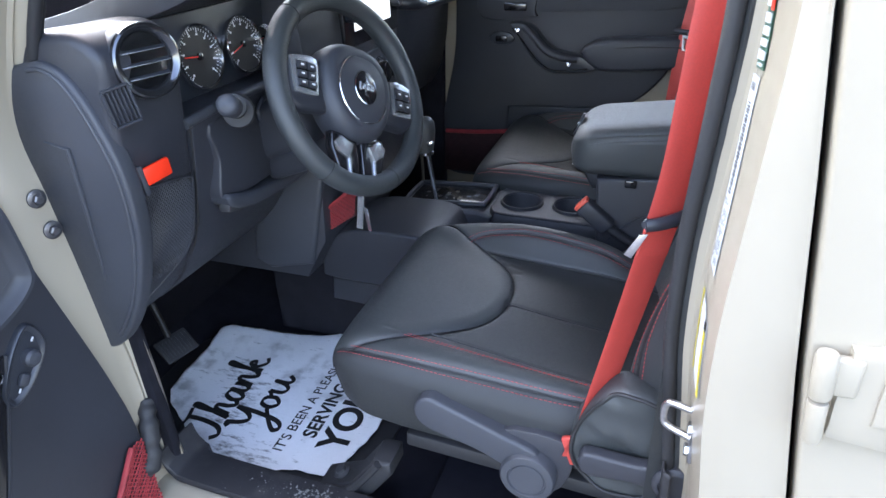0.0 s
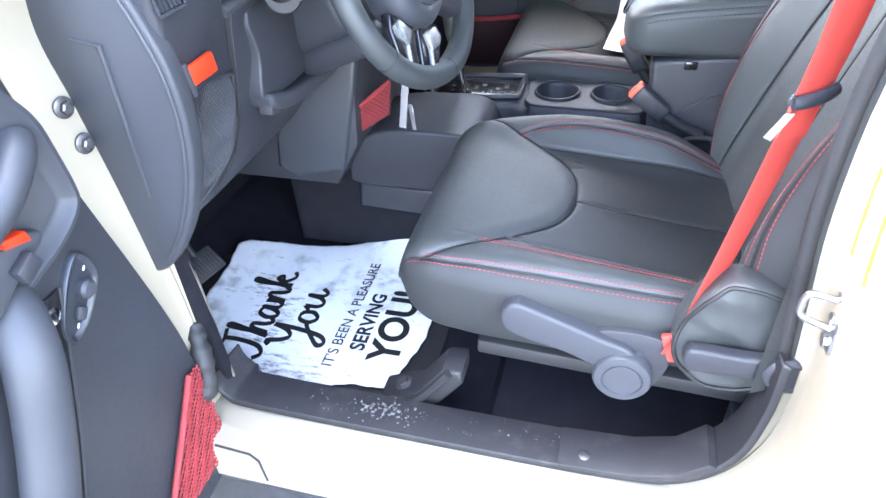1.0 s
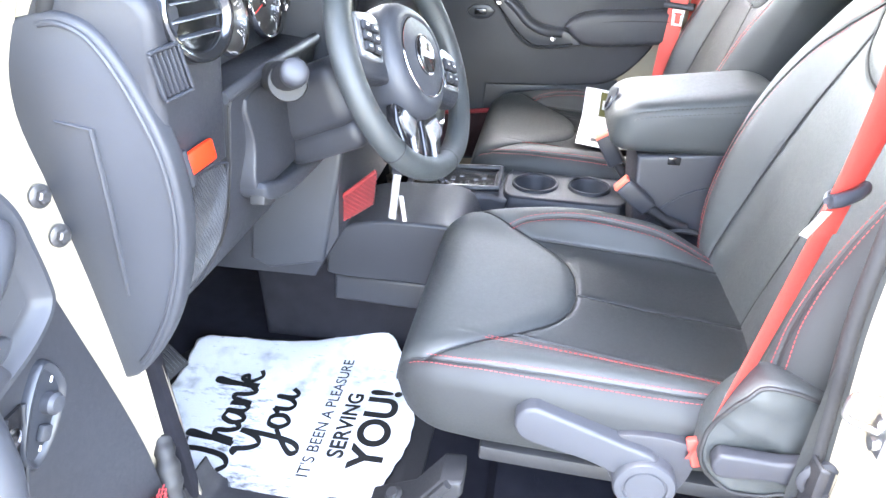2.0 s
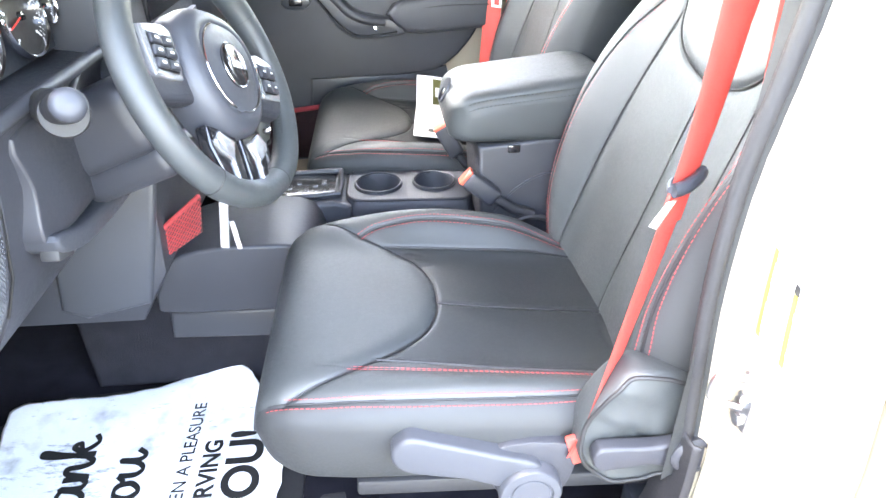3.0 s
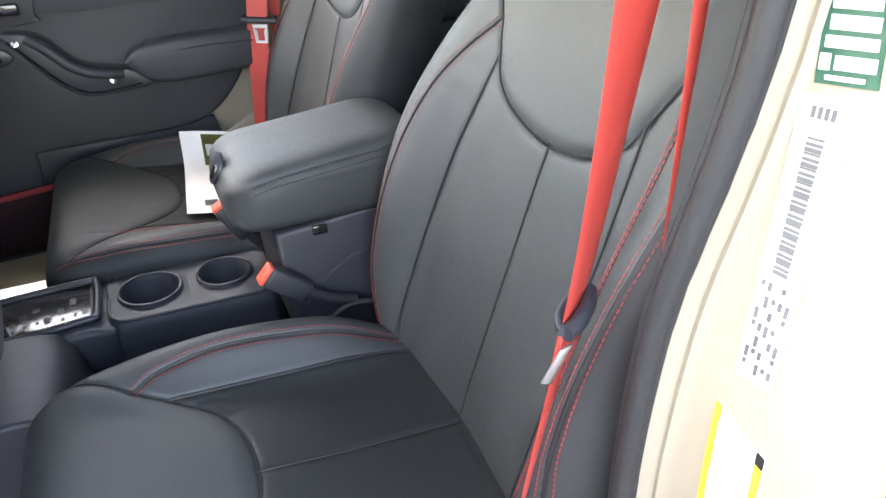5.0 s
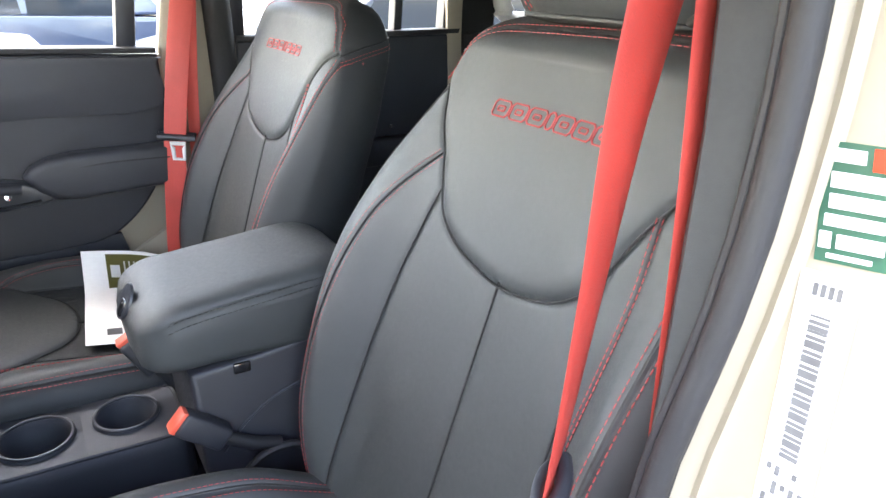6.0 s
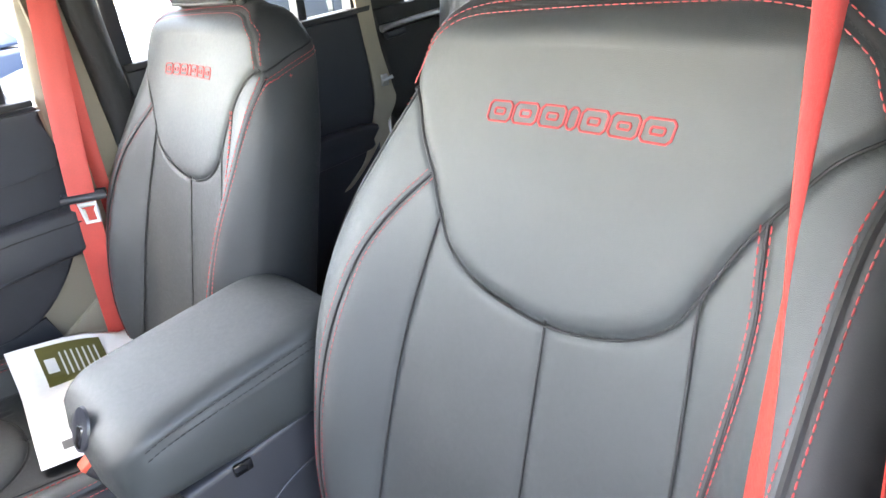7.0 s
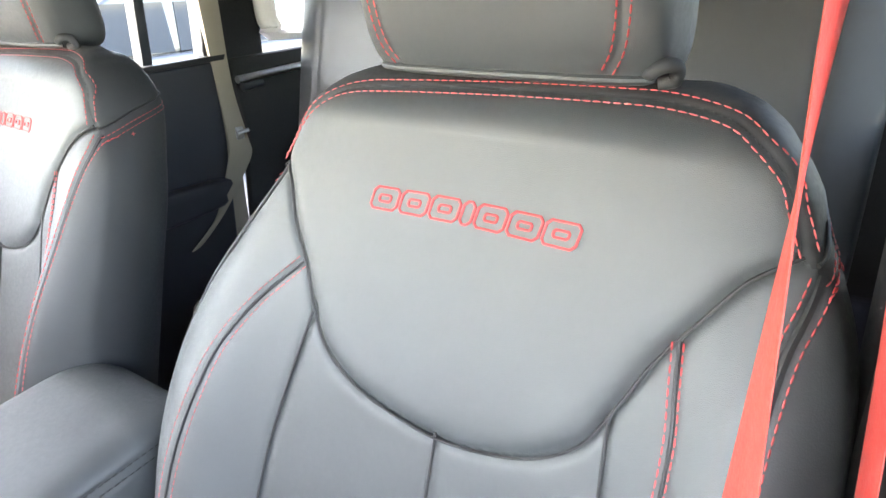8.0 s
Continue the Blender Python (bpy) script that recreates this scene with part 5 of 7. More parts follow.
MID = smooth_line([(-1.24, 1.545), (-1.00, 1.575), (-0.86, 1.570), (-0.81, 1.545), (-0.795, 1.48), (-0.79, 1.36), (-0.785, 1.22)], 4).tolist() + [(-0.80, 1.02), (-0.86, 0.92), (-1.24, 0.92)]
part("center_section", prism(MID, -0.235, 0.215, "y", 0.006), PLASTIC, dash)
PAS = smooth_line([(-1.24, 1.545), (-1.00, 1.575), (-0.86, 1.565), (-0.815, 1.52), (-0.81, 1.44), (-0.815, 1.36), (-0.83, 1.26), (-0.88, 1.15), (-1.0, 1.10)], 4).tolist() + [(-1.24, 1.10)]
part("passenger_section", prism(PAS, 0.215, 0.672, "y", 0.006), PLASTIC, dash)

# end cap with raised rim and pressed line
CAP = smooth_line([(-0.980, 1.490), (-0.930, 1.508), (-0.892, 1.510), (-0.858, 1.488), (-0.828, 1.428), (-0.809, 1.347), (-0.818, 1.245), (-0.862, 1.132), (-0.930, 1.046), (-0.985, 1.06), (-0.965, 1.20), (-0.985, 1.34), (-1.005, 1.43)], 6, closed=True)
cap = part("end_cap", prism(CAP, -0.702, -0.672, "y", 0.006, 3), PLASTIC_GREY, dash, "dark grey dashboard end cap")
part("cap_rim", tube([(x, -0.7025, z) for x, z in grown(CAP, -0.010) if x > -0.925], 0.0032, 8), PLASTIC_GREY, cap)
part("cap_line", tube([(-0.935, -0.702, 1.400), (-0.893, -0.7035, 1.394), (-0.897, -0.7035, 1.300), (-0.906, -0.702, 1.180)], [0.002, 0.0035, 0.0035, 0.002], 8), PLASTIC_GREY, cap)

# round side vent
vent = part("round_vent", bmesh.new(), SATIN, dash)
mv = toward((-0.797, -0.622, 1.500), (1.0, -0.28, 0.10)) @ Matrix.Scale(0.83, 4)
bm = lathe([(0.030, -0.06), (0.046, -0.05), (0.047, -0.006), (0.050, 0.004), (0.057, 0.008), (0.061, 0.002), (0.062, -0.03)], mv, 56)
bm.to_mesh(vent.data)
bm.free()
vent.data.polygons.foreach_set("use_smooth", [True] * len(vent.data.polygons))
part("bezel", lathe([(0.0440, -0.004), (0.0450, 0.004), (0.0500, 0.0095), (0.0560, 0.0110), (0.0595, 0.009), (0.0610, 0.003), (0.0440, -0.004)], mv, 56), VENT_RING, vent, "gloss black bezel")
for k in range(3):
    h = -0.021 + k * 0.021
    half = math.sqrt(0.046**2 - h * h)
    bm = box((2 * half, 0.0034, 0.026), (0, h, -0.010), 0.0012, 1, (24, 0, 0))
    bmesh.ops.transform(bm, matrix=mv, verts=bm.verts)
    slat = part("slat", bm, SATIN, vent)
    bm = box((1.86 * half, 0.0016, 0.0020), (0, h - 0.0055, 0.0022), 0.0006, 1)
    bmesh.ops.transform(bm, matrix=mv, verts=bm.verts)
    part("slat_edge", bm, SILVER, slat, "bright slat edge")
bm = lathe([(0.046, -0.045), (0.0, -0.045)], mv, 32)
part("backing", bm, INK, vent)

# side window demister
mv = toward((-0.806, -0.676, 1.452), (1.0, -0.42, 0.05)) @ Matrix.Scale(0.80, 4)
demister = part("demister_vent", bmesh.new(), SATIN, dash)
bm = bmesh.new()
for sx, sy, cx, cy in ((0.046, 0.005, 0, 0.031), (0.046, 0.005, 0, -0.031), (0.005, 0.058, -0.022, 0), (0.005, 0.058, 0.022, 0)):
    box((sx, sy, 0.008), (cx, cy, 0.004), 0.0015, 1, (0, 0, 0), bm)
bmesh.ops.transform(bm, matrix=mv @ pose(0, 0, 0, 0, 0, 8), verts=bm.verts)
bm.to_mesh(demister.data)
bm.free()
for k in range(5):
    bm = box((0.0022, 0.056, 0.008), (-0.0145 + k * 0.0073, 0, 0.002), 0.0006, 1, (0, 30, 0))
    bmesh.ops.transform(bm, matrix=mv @ pose(0, 0, 0, 0, 0, 8), verts=bm.verts)
    part("slat", bm, PLASTIC, demister)
bm = box((0.042, 0.058, 0.002), (0, 0, -0.002), 0)
bmesh.ops.transform(bm, matrix=mv @ pose(0, 0, 0, 0, 0, 8), verts=bm.verts)
part("backing", bm, INK, demister)

# perforated speaker grille below, round holes as dark dots in rows
def dash_x(z):
    """How far back the outer section's face lies at a height."""
    return float(np.interp(z, [1.035, 1.09, 1.17, 1.26, 1.34, 1.385], [-0.985, -0.920, -0.865, -0.836, -0.824, -0.818]))


GRILLE = [(-0.668, 1.314), (-0.640, 1.320), (-0.566, 1.306), (-0.556, 1.285), (-0.556, 1.195), (-0.580, 1.150), (-0.640, 1.108), (-0.668, 1.100)]
rim_line = smooth_line([(dash_x(z) + 0.0022, y, z) for y, z in GRILLE], 5, closed=True)
grille = part("speaker_grille", tube(rim_line, 0.0022, 8, True), PLASTIC, dash, "raised rim of the speaker grille")
rows_ = [1.100 + 0.0175 * k for k in range(13)]
bm = bmesh.new()
strip_ = [[bm.verts.new((dash_x(z) + 0.0012, y, z)) for y in (max(-0.668, -0.668), min(-0.556, -0.556 - max(0.0, 1.195 - z) * 0.95))] for z in rows_]
for a, b in zip(strip_, strip_[1:]):
    bm.faces.new((a[0], a[1], b[1], b[0]))
part("backing", bm, INK, grille)
bm = bmesh.new()
for d in range(-40, 60):
    for sg in (1, -1):
        line = []
        for k in range(64):
            z = 1.098 + k * 0.0036
            y = -0.668 + d * 0.0058 + sg * (z - 1.098) * 0.80
            if inside(np.array([y]), np.array([z]), GRILLE)[0]:
                line.append((dash_x(z) + 0.0026, y, z))
        if len(line) > 1:
            tube(line, 0.0008, 4, False, bm, 1.0, False)
tagged(part("mesh", bm, PLASTIC, grille), kind="stuff")

tag = thing("orange_tag", (-0.815, -0.64, 1.345), "bright orange plastic reflector tag on the dashboard", "tag")
mt = toward((-0.8165, -0.638, 1.344), (1.0, -0.18, 0.02)) @ pose(0, 0, 0, 0, 0, 6)
bm = box((0.047, 0.027, 0.008), (0, 0, 0.004), 0.003, 2)
bmesh.ops.transform(bm, matrix=mt, verts=bm.verts)
part("lens", bm, ORANGE, tag)
bm = box((0.010, 0.046, 0.010), (-0.0255, -0.003, 0.003), 0.003, 2)
bmesh.ops.transform(bm, matrix=mt, verts=bm.verts)
part("clip", bm, PLASTIC_GREY, tag)

# gauges
cluster = thing("instrument_cluster", (-0.86, -0.40, 1.46), "instrument cluster with two chrome-ringed dials", "instrument cluster")
part("panel", prism([(-0.535, 1.405), (-0.245, 1.405), (-0.245, 1.535), (-0.535, 1.535)], -0.870, -0.862, "x", 0.002), SATIN, cluster)
for gi, (gy, gz, gr) in enumerate([(-0.446, 1.465, 0.049), (-0.327, 1.462, 0.047), (-0.262, 1.462, 0.022)]):
    mg = toward((-0.858, gy, gz), (1, 0, 0.12))
    face = part("dial", lathe([(gr, 0.0), (gr * 0.98, 0.002), (0.0, 0.002)], mg, 48), DIAL, cluster)
    part("ring", lathe([(gr * 0.97, 0.0), (gr * 0.99, 0.008), (gr * 1.04, 0.010), (gr * 1.07, 0.006), (gr * 1.07, 0.0)], mg, 56), CHROME, face, "chrome ring")
    bm = bmesh.new()
    for k in range(37):
        a = radians(225 - k * 7.5)
        l = 0.16 if k % 4 == 0 else 0.08
        r0 = gr * (0.93 - l / 2)
        box((gr * l, gr * 0.018 * (2 if k % 4 == 0 else 1), 0.0006), (r0 * math.cos(a), r0 * math.sin(a), 0.0026), 0, 1, (0, 0, math.degrees(a)), bm)
        if k % 4 == 0 and gi < 2:
            r1 = gr * 0.72
            box((gr * 0.085, gr * 0.065, 0.0006), (r1 * math.cos(a), r1 * math.sin(a), 0.0026), 0, 1, (0, 0, 0), bm)
    bmesh.ops.transform(bm, matrix=mg, verts=bm.verts)
    tagged(part("scale", bm, DIAL_WHITE, face, "white scale marks", 0), kind="stuff")
    bm = box((gr * 0.8, gr * 0.04, 0.001), (-gr * 0.35, 0, 0.005), 0.0002, 1)
    bmesh.ops.transform(bm, matrix=mg @ pose(0, 0, 0, 0, 0, 15 if gi else -8), verts=bm.verts)
    part("needle", bm, NEEDLE, face, "red needle")
    part("cap", lathe([(gr * 0.12, 0.002), (gr * 0.11, 0.007), (0.0, 0.008)], mg, 20), GLOSS, face)

# steering column, lower covers and stalk
col = thing("steering_column", (-0.75, -0.34, 1.33), "black plastic steering column shroud with stalk", "steering column")
N = Vector((0.907, -0.175, 0.383)).normalized()
WC = Vector((-0.629, -0.354, 1.398))
mc = toward(WC, N)
bm = box((0.12, 0.105, 0.20), (0, -0.01, -0.19), 0.03, 4)
bmesh.ops.transform(bm, matrix=mc, verts=bm.verts)
part("shroud", bm, PLASTIC, col)
bm = box((0.10, 0.05, 0.15), (0, -0.075, -0.17), 0.018, 3)
bmesh.ops.transform(bm, matrix=mc, verts=bm.verts)
part("lower_shroud", bm, PLASTIC, col)
stalk = part("signal_stalk", tube(smooth_line([(-0.800, -0.440, 1.385), (-0.760, -0.500, 1.402), (-0.722, -0.552, 1.422)], 6), [0.021] * 7 + [0.0175] * 6, 16), RUBBER, col)
part("stalk_knob", lathe([(0.012, -0.034), (0.0160, -0.030), (0.0166, -0.006), (0.0150, 0.002), (0.0100, 0.006), (0.0, 0.007)], toward((-0.707, -0.586, 1.434), (0.42, -0.82, 0.36)), 28), PLASTIC_GREY, stalk, "dark grey stalk knob")
part("stalk_collar", lathe([(0.024, -0.006), (0.026, 0.0), (0.024, 0.006), (0.0, 0.008)], toward((-0.752, -0.506, 1.398), (0.35, -0.85, 0.25)), 24), RUBBER, stalk)
cover = part("knee_cover", prism(smooth_line([(-0.508, 1.372), (-0.40, 1.370), (-0.366, 1.30), (-0.330, 1.245), (-0.40, 1.232), (-0.49, 1.238), (-0.516, 1.252), (-0.500, 1.31)], 3, closed=True), -0.865, -0.812, "x", 0.004, 3), PLASTIC, dash)
part("cover_bead", tube(smooth_line([(-0.808, -0.322, 1.392), (-0.808, -0.371, 1.369), (-0.808, -0.380, 1.350), (-0.808, -0.354, 1.304), (-0.808, -0.319, 1.243)], 6), 0.0045, 10), SATIN, dash, "satin edge of the column opening")
part("cluster_lip", tube(smooth_line([(-0.818, -0.556, 1.388), (-0.812, -0.517, 1.393), (-0.808, -0.444, 1.398), (-0.806, -0.342, 1.398), (-0.806, -0.250, 1.398)], 6), 0.0085, 12), PLASTIC_GREY, dash, "rounded lip below the instruments")
part("opening_edge", tube(smooth_line([(-0.816, -0.490, 1.372), (-0.816, -0.485, 1.352), (-0.818, -0.498, 1.305), (-0.822, -0.511, 1.257)], 5), 0.0026, 8), SATIN, dash)
part("panel_seam", tube([(-0.8185, -0.5455, 1.375), (-0.8300, -0.5455, 1.30), (-0.8440, -0.5455, 1.22), (-0.8670, -0.5455, 1.165)], 0.0016, 6), INK, dash)
part("release_handle", prism(smooth_line([(-0.508, 1.252), (-0.442, 1.231), (-0.352, 1.221), (-0.270, 1.216), (-0.246, 1.220), (-0.240, 1.202), (-0.280, 1.194), (-0.360, 1.196), (-0.442, 1.204), (-0.503, 1.226)], 3, closed=True), -0.845, -0.800, "x", 0.008, 3), PLASTIC_GREY, dash, "dark grey lower lip of the column opening")
part("release_tab", box((0.024, 0.040, 0.020), (-0.818, -0.490, 1.222), 0.004, 2, (-18, 0, 0)), RUBBER_GREY, dash, "small grey release tab")
part("knee_panel", prism([(-0.99, 0.955), (-0.96, 1.15), (-0.86, 1.22), (-0.776, 1.205), (-0.800, 1.10), (-0.835, 0.962), (-0.95, 0.935)], -0.245, -0.222, "y", 0.010, 3), PLASTIC_GREY, dash, "dark grey knee panel")

# side pocket of the centre stack with red net
pocket = thing("stack_net_pocket", (-0.80, -0.18, 1.05), "red net pocket on the side of the center stack", "net pocket")


def net(name, o, u, v, nu, nv, material, parent, r=0.0012, keep=None):
    """A diamond net of cords spanned by u and v from o, with open meshes."""
    bm = bmesh.new()
    o, u, v = Vector(o), Vector(u), Vector(v)
    nrm = u.cross(v).normalized()
    at = lambda a, b: o + u * a + v * b + nrm * 0.0012 * math.sin(a * 40 + b * 31)
    for d in range(-nv, nu + 1):
        for sgn in (1, -1):
            pts = []
            for k in range(nv + 1):
                i = d + k if sgn > 0 else d + nv - k
                if 0 <= i <= nu:
                    a, b = i / nu, k / nv
                    if keep is None or keep(a, b):
                        pts.append(at(a, b))
            if len(pts) > 1:
                tube(pts, r, 5, False, bm)
    return tagged(part(name, bm, material, parent), kind="stuff")


part("backing", prism([(-0.812, 1.028), (-0.735, 1.080), (-0.727, 1.150), (-0.798, 1.090)], -0.205, -0.200, "y", 0.001), NET_DARK, pocket)
net("net", (-0.811, -0.208, 1.030), (0.074, 0, 0.052), (0.012, 0, 0.064), 9, 7, NET_RED, pocket, 0.0011)
part("hem", tube([(-0.799, -0.210, 1.092), (-0.727, -0.210, 1.152)], 0.004, 8), NET_RED, pocket)

# centre stack fittings
stack = thing("radio", (-0.79, 0.05, 1.46), "car radio with lit screen and black knobs", "radio")
part("bezel", prism([(-0.075, 1.40), (0.205, 1.40), (0.205, 1.535), (-0.075, 1.535)], -0.80, -0.783, "x", 0.004), GLOSS, stack)
part("screen", prism([(-0.030, 1.432), (0.160, 1.432), (0.160, 1.525), (-0.030, 1.525)], -0.786, -0.7815, "x", 0.001), SCREEN, stack, "lit display")
for y, z, r in ((-0.052, 1.470, 0.016), (0.183, 1.47, 0.016)):
    part("knob", lathe([(r, 0), (r, 0.016), (r * 0.85, 0.02), (0.0, 0.02)], toward((-0.783, y, z), (1, 0, 0)), 28), SATIN, stack)
climate = thing("climate_controls", (-0.785, 0.05, 1.32), "climate control panel with three round knobs", "climate controls")
part("panel", prism([(-0.07, 1.275), (0.20, 1.275), (0.20, 1.375), (-0.07, 1.375)], -0.797, -0.7805, "x", 0.004), SATIN, climate)
for y in (-0.025, 0.065, 0.155):
    part("knob", lathe([(0.030, 0), (0.029, 0.012), (0.024, 0.024), (0.020, 0.026), (0.0, 0.026)], toward((-0.7805, y, 1.325), (1, 0, 0)), 32), GLOSS, climate)
    part("knob_ring", lathe([(0.031, 0), (0.035, 0.003), (0.035, 0.0)], toward((-0.7805, y, 1.325), (1, 0, 0)), 32), CHROME, climate)
grab = thing("grab_handle", (-0.79, 0.45, 1.43), "black dashboard grab handle with silver trim", "grab handle")
part("bar", tube(smooth_line([(-0.82, 0.235, 1.455), (-0.765, 0.255, 1.450), (-0.755, 0.32, 1.444), (-0.755, 0.55, 1.432), (-0.765, 0.62, 1.428), (-0.82, 0.64, 1.428)], 6), 0.017, 12), SATIN, grab)
part("silver_insert", tube([(-0.7385, 0.29, 1.446), (-0.7385, 0.56, 1.432)], 0.006, 10), SILVER, grab)

# ---- steering wheel, turned a little to the side ----
wheel = thing("steering_wheel", tuple(WC), "black leather three-spoke steering wheel with silver accents", "steering wheel")
R0, RT = 0.1585, 0.0180
mc = mc @ pose(-0.006, -0.004, 0, 0, 0, -26)


def on_wheel(x, y, z=0.0):
    return mc @ Vector((x, y, z))


def wheel_part(name, bm, material, parent, label="", smooth=40):
    bmesh.ops.transform(bm, matrix=mc, verts=bm.verts)
    return part(name, bm, material, parent, label, smooth)


bm = bmesh.new()
around = np.linspace(0, 2 * math.pi, 120, endpoint=False)
grip = [RT * (1.0 + 0.07 * math.exp(-((abs(math.degrees(a) % 360 - 180) - 132) / 16) ** 2)) for a in around]
tube([on_wheel(R0 * math.cos(a), R0 * math.sin(a)) for a in around], grip, 20, True, bm)
part("rim", bm, LEATHER, wheel, "black leather rim")
bm = bmesh.new()
for a in np.linspace(radians(-62), radians(242), 150):
    for k in (-1, 1):
        p = on_wheel((R0 - RT * 0.99) * math.cos(a), (R0 - RT * 0.99) * math.sin(a), 0.0)
        q = on_wheel((R0 - RT * 0.93) * math.cos(a + 0.014 * k), (R0 - RT * 0.93) * math.sin(a + 0.014 * k), 0.0065)
        tube([p, q], 0.0007, 4, False, bm)
tagged(part("rim_stitching", bm, BLACK_THREAD, wheel), kind="stuff")
for a in (-62, 40, 140, 242):
    c, sn = math.cos(radians(a)), math.sin(radians(a))
    ring = [on_wheel((R0 + RT * 1.01 * math.cos(t)) * c, (R0 + RT * 1.01 * math.cos(t)) * sn, RT * 1.01 * math.sin(t)) for t in np.linspace(0, 2 * math.pi, 20, endpoint=False)]
    part("rim_seam", tube(ring, 0.0010, 5, True), BLACK_THREAD, wheel)
hub = [(0.0, 0.080), (0.040, 0.074), (0.068, 0.052), (0.079, 0.018), (0.074, -0.026), (0.056, -0.062), (0.030, -0.083), (0.0, -0.088)]
hub = smooth_line(hub + [(-x, y) for x, y in hub[1:-1][::-1]], 5, closed=True)
dome = [[(x * f, y * f, h) for x, y in hub] for f, h in ((0.96, -0.030), (1.0, -0.018), (1.0, 0.000), (0.97, 0.012), (0.90, 0.021), (0.80, 0.026), (0.70, 0.028), (0.68, 0.0265), (0.65, 0.0275), (0.40, 0.030), (0.15, 0.031))]
wheel_part("airbag_cover", loft(dome), PLASTIC_GREY, wheel, "dark grey airbag cover", 60)
for a0, a1 in ((110, 250), (262, 338)):
    part("cover_bright_arc", tube([on_wheel(0.0535 * math.cos(a), 0.0575 * math.sin(a) - 0.002, 0.0282) for a in np.linspace(radians(a0), radians(a1), 30)], 0.0013, 6), CHROME, wheel, "thin chrome arc")
emblem = part("emblem", lathe([(0.0255, 0.026), (0.0255, 0.0325), (0.0235, 0.0335), (0.0, 0.034)], mc @ Matrix.Diagonal((0.95, 1.12, 1, 1)), 36), GLOSS, wheel, "round gloss black emblem")
part("emblem_ring", tube([on_wheel(0.0243 * math.cos(a), 0.0286 * math.sin(a), 0.0330) for a in np.linspace(0, 2 * math.pi, 40, endpoint=False)], 0.0010, 6, True), CHROME, emblem)
for k, w in enumerate((0.005, 0.0075, 0.0075, 0.0075)):
    wheel_part("emblem_block", box((w, 0.010 if k else 0.014, 0.001), (-0.0135 + k * 0.0092, 0.001, 0.0346), 0.0004, 1), SILVER, emblem)
for sx in (-1, 1):
    spoke = wheel_part("side_spoke", prism([(sx * 0.066, 0.040), (sx * 0.126, 0.036), (sx * 0.150, 0.026), (sx * 0.150, -0.030), (sx * 0.124, -0.050), (sx * 0.066, -0.046)], -0.020, 0.008, "z", 0.008, 3), PLASTIC, wheel)
    pad_line = smooth_line([(sx * 0.086, 0.034), (sx * 0.132, 0.032), (sx * 0.138, 0.024), (sx * 0.134, -0.020), (sx * 0.126, -0.026), (sx * 0.092, -0.026), (sx * 0.086, -0.018)], 3, closed=True)
    pad = wheel_part("switch_pad", prism(pad_line, 0.004, 0.014, "z", 0.003, 2), SILVER, spoke, "satin silver switch frame")
    wheel_part("switch_bed", prism([(sx * 0.091, 0.026), (sx * 0.130, 0.025), (sx * 0.129, -0.019), (sx * 0.092, -0.021)], 0.010, 0.0146, "z", 0.001, 1), GLOSS, pad, "gloss black switch bed")
    n_row = 2 if sx > 0 else 3
    for i in range(2):
        for j in range(n_row):
            h = 0.042 / n_row
            sw_ = wheel_part("switch", box((0.0170, h * 0.84, 0.005), (sx * (0.101 + i * 0.0190), 0.0235 - h * (j + 0.5), 0.0165), 0.002, 2), PLASTIC, pad)
            wheel_part("switch_mark", box((0.006, 0.0026, 0.0006), (sx * (0.101 + i * 0.0190), 0.0235 - h * (j + 0.5), 0.0191), 0, 1), DIAL_WHITE, pad)
    wheel_part("lower_spoke", prism([(sx * 0.004, -0.080), (sx * 0.058, -0.072), (sx * 0.062, -0.098), (sx * 0.044, -0.155), (sx * 0.004, -0.158)], -0.014, 0.006, "z", 0.005, 3), GLOSS, wheel, "gloss black lower spoke")
    accent = wheel_part("spoke_accent", prism([(sx * 0.018, -0.094), (sx * 0.044, -0.080), (sx * 0.058, -0.092), (sx * 0.052, -0.106), (sx * 0.030, -0.118)], 0.005, 0.011, "z", 0.002, 2), SILVER, wheel, "silver spoke accent")
    wheel_part("accent_line", prism([(sx * 0.026, -0.116), (sx * 0.032, -0.118), (sx * 0.030, -0.152), (sx * 0.025, -0.152)], 0.005, 0.0095, "z", 0.001, 1), SILVER, accent)

# ignition key with tags
key = thing("ignition_key", (-0.66, -0.25, 1.20), "key ring with silver tags hanging from the ignition", "key")
part("ring", tube([Vector((-0.665, -0.262, 1.21)) + Vector((0.012 * math.cos(a), 0, 0.014 * math.sin(a))) for a in np.linspace(0, 2 * math.pi, 24, endpoint=False)], 0.0012, 6, True), CHROME, key)
part("tag", box((0.014, 0.003, 0.105), (-0.668, -0.30, 1.155), 0.001, 1, (0, 8, 0)), SILVER, key, "long silver tag")
part("key_blade", box((0.008, 0.002, 0.05), (-0.655, -0.30, 1.125), 0.0005, 1, (0, -6, 0)), CHROME, key)
part("bow", box((0.024, 0.010, 0.034), (-0.660, -0.298, 1.205), 0.004, 2, (0, 10, 0)), SATIN, key)
